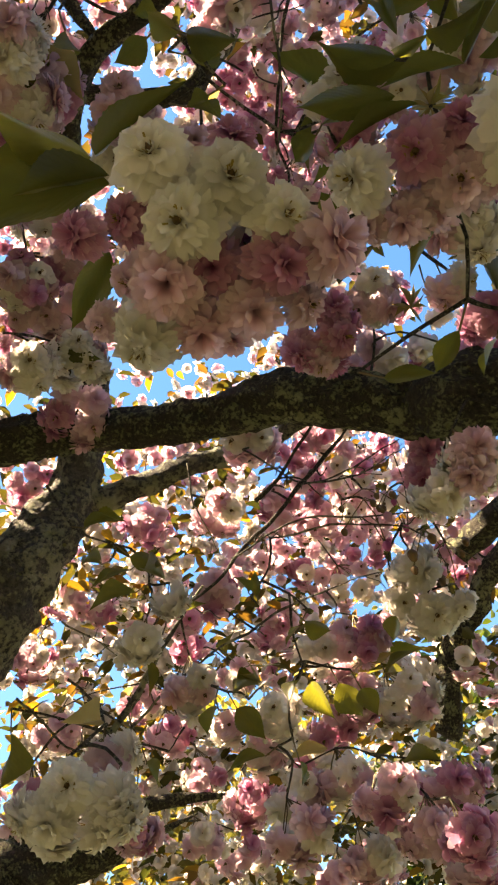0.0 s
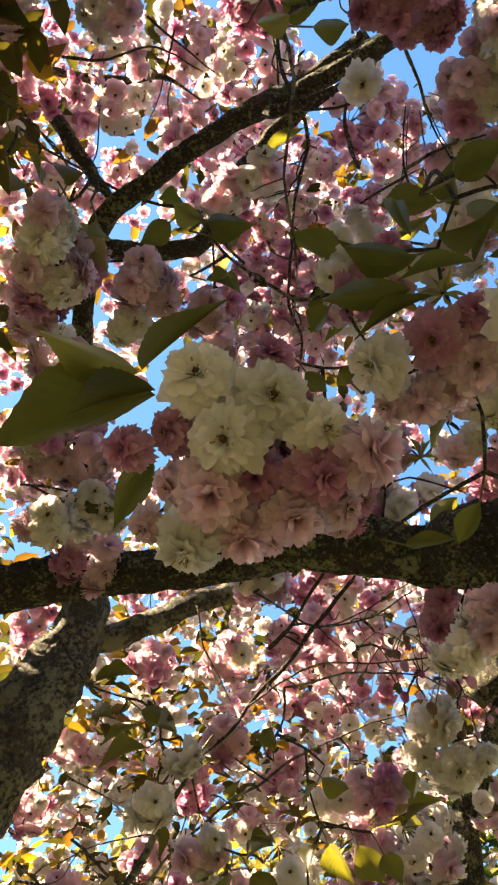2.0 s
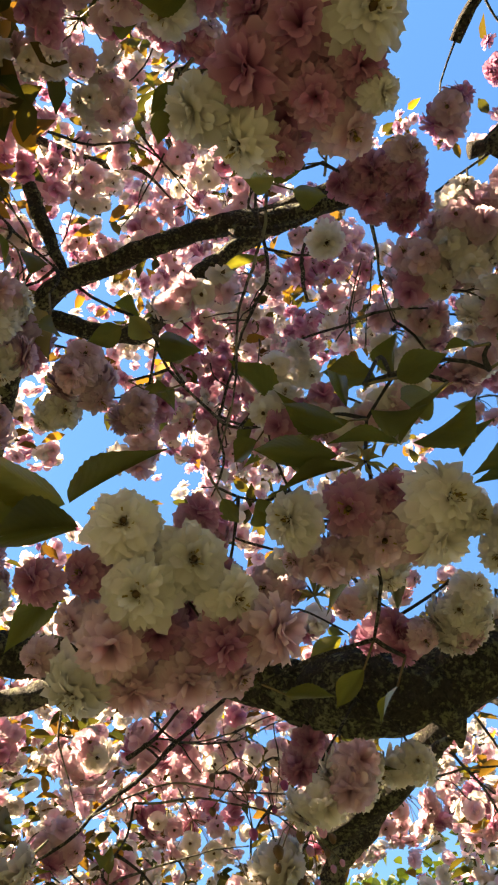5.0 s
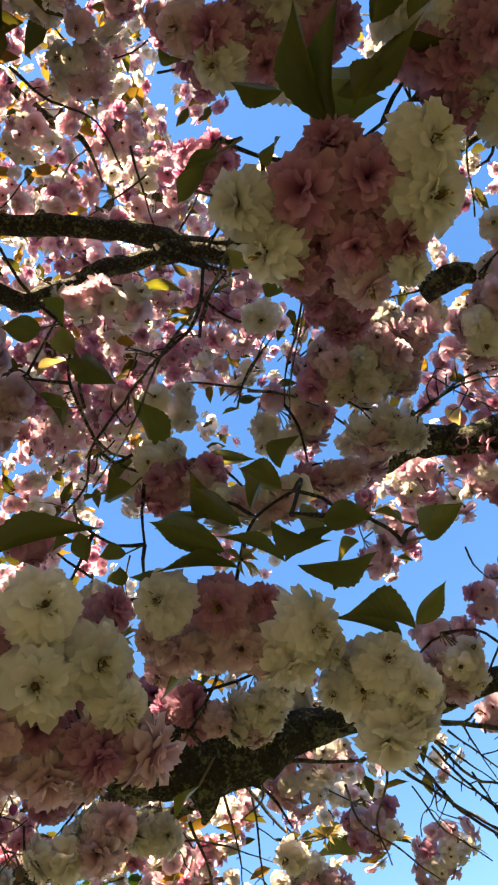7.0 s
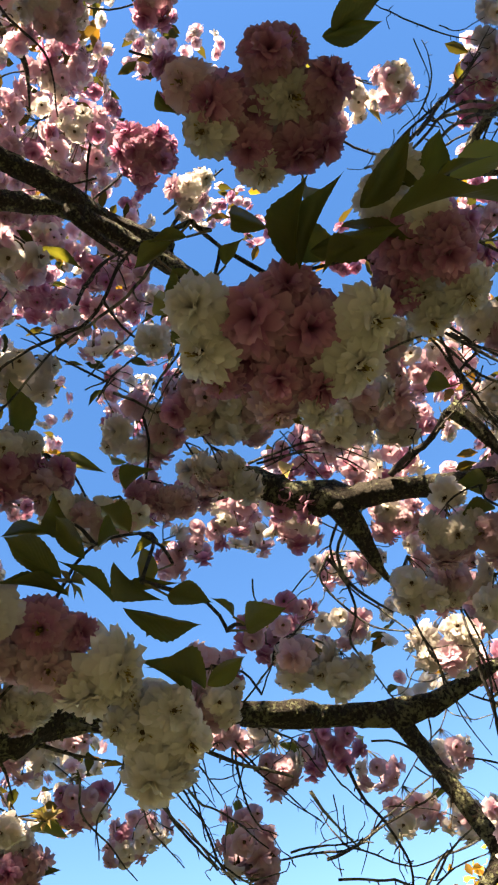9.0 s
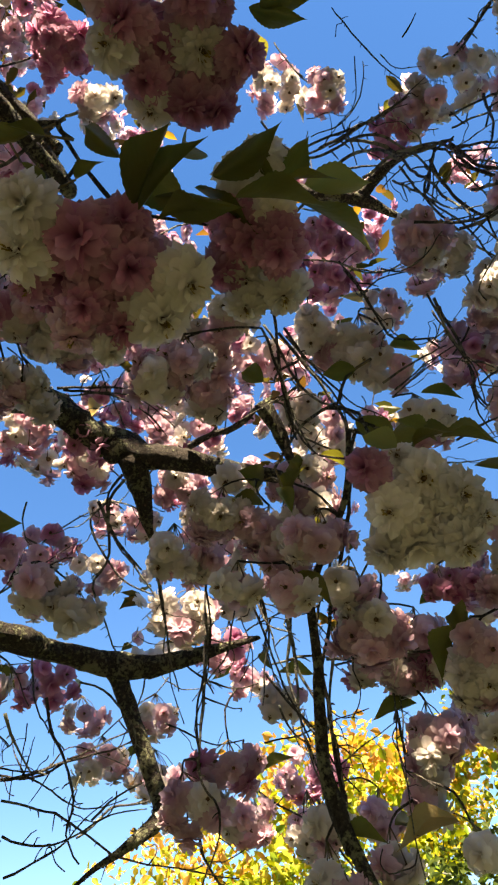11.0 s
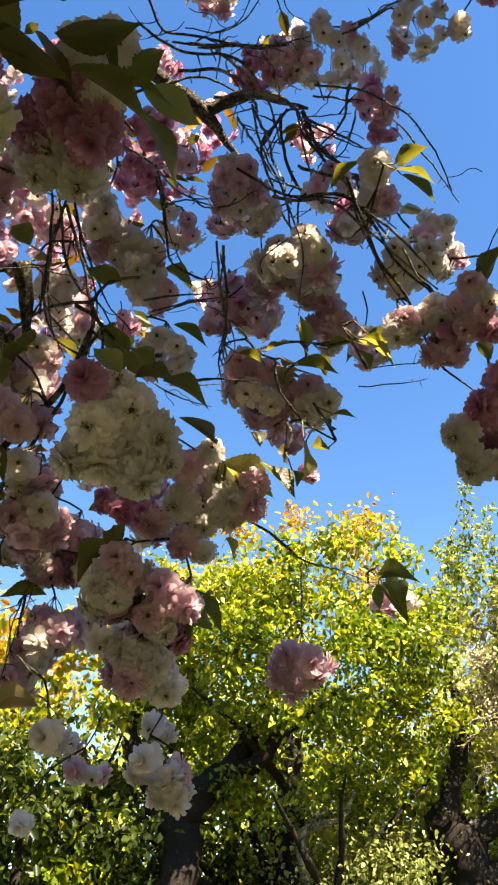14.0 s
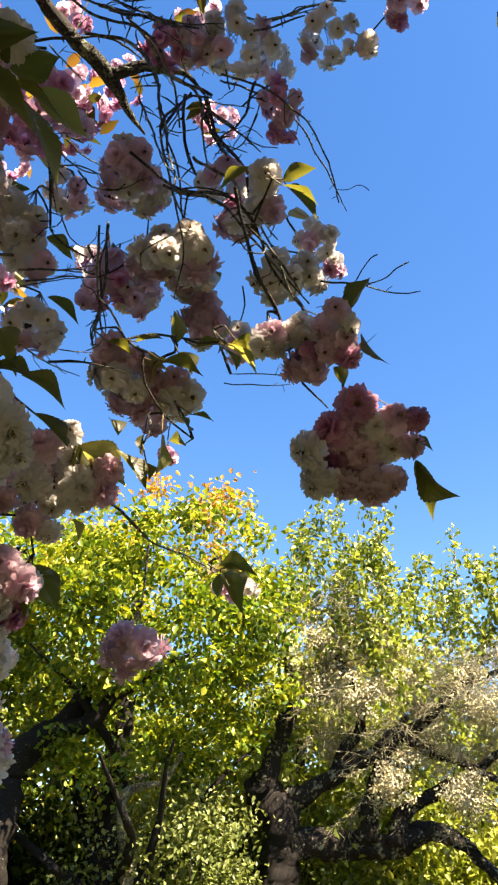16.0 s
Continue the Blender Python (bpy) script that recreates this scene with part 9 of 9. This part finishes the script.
    lichen_mat(6.24, -8.27, 4.09, 0.21)
    lichen_mat(5.39, -8.03, 3.90, 0.20)
    lichen_mat(5.93, -8.88, 3.64, 0.26)
    lichen_mat(7.13, -7.50, 3.72, 0.28)
    lichen_mat(6.65, -8.25, 3.81, 0.25)
    lichen_mat(6.93, -6.96, 4.23, 0.30)
    lichen_mat(6.31, -7.12, 4.13, 0.25)
    lichen_mat(5.92, -8.38, 4.40, 0.28)
    lichen_mat(5.37, -8.44, 4.36, 0.33)
    lichen_mat(6.85, -6.75, 5.19, 0.30)
    lichen_mat(6.25, -7.52, 4.68, 0.21)
    lichen_mat(6.01, -8.08, 3.50, 0.23)
    lichen_mat(5.68, -7.98, 3.01, 0.24)
    lichen_mat(6.35, -7.52, 3.17, 0.26)
    lichen_mat(5.45, -8.80, 4.02, 0.31)
    lichen_mat(5.34, -8.91, 4.51, 0.24)
    leafy_shoot(7.19, -6.67, 5.43)
    leafy_shoot(7.09, -7.19, 5.44)
    leafy_shoot(6.53, -7.04, 5.09)
    leafy_shoot(6.74, -7.76, 5.07)
    leafy_shoot(5.91, -7.34, 4.56)
    leafy_shoot(6.25, -8.21, 5.04)
    leafy_shoot(5.92, -8.40, 5.06)
    leafy_shoot(5.82, -8.70, 4.87)
    leafy_shoot(5.55, -8.75, 4.60)
    leafy_shoot(6.57, -7.33, 5.55)
    leafy_shoot(5.90, -7.63, 5.19)
    leafy_shoot(5.43, -8.48, 5.10)
    leafy_shoot(7.08, -6.98, 5.79)
    leafy_shoot(6.24, -7.58, 5.20)
    leafy_shoot(5.13, -8.61, 4.90)
    leafy_shoot(5.10, -9.12, 4.78)
    leafy_shoot(6.63, -6.91, 4.72)
    leafy_shoot(5.85, -7.85, 4.36)
    leafy_shoot(5.86, -7.43, 4.16)
    leafy_shoot(6.84, -7.73, 4.78)
    for _ in range(12):
        q = r.choice([k for k in knots if k.z > 3.0])
        fine(q, Vector((r.uniform(-1, 1), r.uniform(-1, 1), r.uniform(-0.3, 0.8))), r.uniform(0.5, 0.9), 0)
    tagged(part("twig_tangle", mesh_of("twig_tangle", twig_v, twig_f, [GREY_BARK]), ob), "tangle of grey lichened twigs", kind="stuff")
    v, f, young = leaf_cloud(rng, mats, 0.035, 6, 0.034, 6.0, 2.0)
    tagged(part("lichen", mesh_of("lichen", v, f, [MOSS], None, {"young": young}), ob), "mats of pale hanging lichen", kind="stuff")
    v, f, young = leaf_cloud(rng, shoots, 0.06, 9, 0.085, 9.0, 3.0)
    tagged(part("crown", mesh_of("crown", v, f, [FRESH], None, {"young": young * 0}), ob), "upright shoots of fresh green leaves", kind="stuff")


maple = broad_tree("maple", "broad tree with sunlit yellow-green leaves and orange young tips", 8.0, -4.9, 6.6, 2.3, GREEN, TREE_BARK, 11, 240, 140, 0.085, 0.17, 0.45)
limbs_of(maple, TREE_BARK, [
    [(8.10, -3.50, -0.10, 0.330), (8.08, -3.51, 0.60, 0.265), (8.06, -3.52, 1.50, 0.240), (8.06, -3.52, 1.95, 0.220), (8.04, -3.50, 2.43, 0.210), (8.07, -3.54, 2.95, 0.200), (7.96, -3.67, 3.23, 0.170), (7.80, -3.92, 3.46, 0.140), (7.71, -4.17, 3.83, 0.100), (7.61, -4.36, 4.22, 0.070), (7.33, -4.60, 4.92, 0.040)],
    [(8.08, -3.51, 2.95, 0.150), (8.21, -3.29, 3.33, 0.120), (8.29, -3.04, 3.84, 0.090), (8.27, -3.18, 4.48, 0.050)],
    [(7.77, -3.97, 3.52, 0.110), (7.54, -4.18, 3.56, 0.090), (7.27, -4.34, 3.83, 0.070), (6.91, -4.61, 4.10, 0.050), (6.57, -4.89, 4.19, 0.030)]])
sapling = thing("sapling", (7.7, -4.93, 0), "thin leaning stem with pale lichen between the trees", "tree")
limbs_of(sapling, GREY_BARK, [
    [(7.75, -4.93, -0.10, 0.120), (7.72, -4.93, 0.89, 0.100), (7.70, -4.93, 1.77, 0.090), (7.70, -4.90, 2.22, 0.075), (7.71, -4.82, 2.58, 0.070), (7.71, -4.76, 2.85, 0.060), (7.61, -4.89, 2.99, 0.050), (7.54, -5.17, 3.09, 0.035), (7.38, -5.32, 3.38, 0.020)]])
gnarled_tree()
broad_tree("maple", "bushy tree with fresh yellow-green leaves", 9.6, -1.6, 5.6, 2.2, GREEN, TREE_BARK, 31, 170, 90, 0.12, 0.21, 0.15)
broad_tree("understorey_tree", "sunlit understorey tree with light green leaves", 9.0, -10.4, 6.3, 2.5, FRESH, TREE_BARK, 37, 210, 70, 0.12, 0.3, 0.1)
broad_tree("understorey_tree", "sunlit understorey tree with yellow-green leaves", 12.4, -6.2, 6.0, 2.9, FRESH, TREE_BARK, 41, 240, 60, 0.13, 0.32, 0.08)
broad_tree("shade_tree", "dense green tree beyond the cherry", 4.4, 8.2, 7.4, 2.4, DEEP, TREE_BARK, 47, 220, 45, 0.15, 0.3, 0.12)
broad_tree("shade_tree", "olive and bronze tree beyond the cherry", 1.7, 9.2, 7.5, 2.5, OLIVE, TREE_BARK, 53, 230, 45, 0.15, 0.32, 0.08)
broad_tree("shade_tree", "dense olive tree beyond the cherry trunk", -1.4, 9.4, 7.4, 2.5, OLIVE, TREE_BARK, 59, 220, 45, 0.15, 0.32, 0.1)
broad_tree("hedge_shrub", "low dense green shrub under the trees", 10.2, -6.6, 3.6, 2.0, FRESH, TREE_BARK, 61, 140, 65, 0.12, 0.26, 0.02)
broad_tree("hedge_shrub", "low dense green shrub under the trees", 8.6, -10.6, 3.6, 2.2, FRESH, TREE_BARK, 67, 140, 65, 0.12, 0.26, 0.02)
# Dark leaves here stand in for the shaded hollow under the crown.
broad_tree("hedge_shrub", "low dense green shrub under the trees, darkened for shade", 11.4, -3.4, 3.8, 2.3, DEEP, TREE_BARK, 71, 140, 60, 0.12, 0.28, 0.02)
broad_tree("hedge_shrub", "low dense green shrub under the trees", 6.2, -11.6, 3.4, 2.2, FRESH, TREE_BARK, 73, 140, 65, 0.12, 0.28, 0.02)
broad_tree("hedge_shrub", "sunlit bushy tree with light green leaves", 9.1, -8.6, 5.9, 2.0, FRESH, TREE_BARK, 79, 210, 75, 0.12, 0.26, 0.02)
broad_tree("hedge_shrub", "low dense green shrub under the trees, darkened for shade", 13.6, -9.6, 5.2, 3.2, DEEP, TREE_BARK, 83, 150, 35, 0.20, 0.30, 0.02)
broad_tree("hedge_shrub", "low dense green shrub under the trees, darkened for shade", 10.4, -13.2, 5.4, 3.2, DEEP, TREE_BARK, 89, 150, 35, 0.20, 0.30, 0.02)
# Added dark shrub stands in for the shade at the maple's foot.
broad_tree("hedge_shrub", "shrub in darkened green, standing in for shade beside the maple", 8.5, -2.0, 4.2, 1.55, DEEP, TREE_BARK, 97, 140, 70, 0.10, 0.2, 0.05)
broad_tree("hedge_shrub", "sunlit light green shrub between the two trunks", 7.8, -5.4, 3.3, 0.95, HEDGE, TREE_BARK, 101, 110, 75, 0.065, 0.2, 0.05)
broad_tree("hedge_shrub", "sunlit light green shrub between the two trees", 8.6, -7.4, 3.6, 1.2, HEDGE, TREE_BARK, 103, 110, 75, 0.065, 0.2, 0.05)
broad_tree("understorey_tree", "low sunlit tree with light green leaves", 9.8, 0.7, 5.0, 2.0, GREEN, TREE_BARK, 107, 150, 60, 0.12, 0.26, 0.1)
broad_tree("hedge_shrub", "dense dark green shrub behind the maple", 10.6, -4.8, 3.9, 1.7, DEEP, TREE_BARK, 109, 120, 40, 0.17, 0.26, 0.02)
# Trees added out of view, to block low sky light behind the camera.
for x, y, seed in ((-6.5, -4.0, 113), (-3.0, -7.5, 127), (-7.5, 1.5, 131), (-5.0, 6.5, 137), (2.5, -9.5, 139)):
    broad_tree("shade_tree", "unseen dense green tree, added to block low sky light", x, y, 6.5, 2.6, DEEP, TREE_BARK, seed, 150, 35, 0.19, 0.33, 0.08)
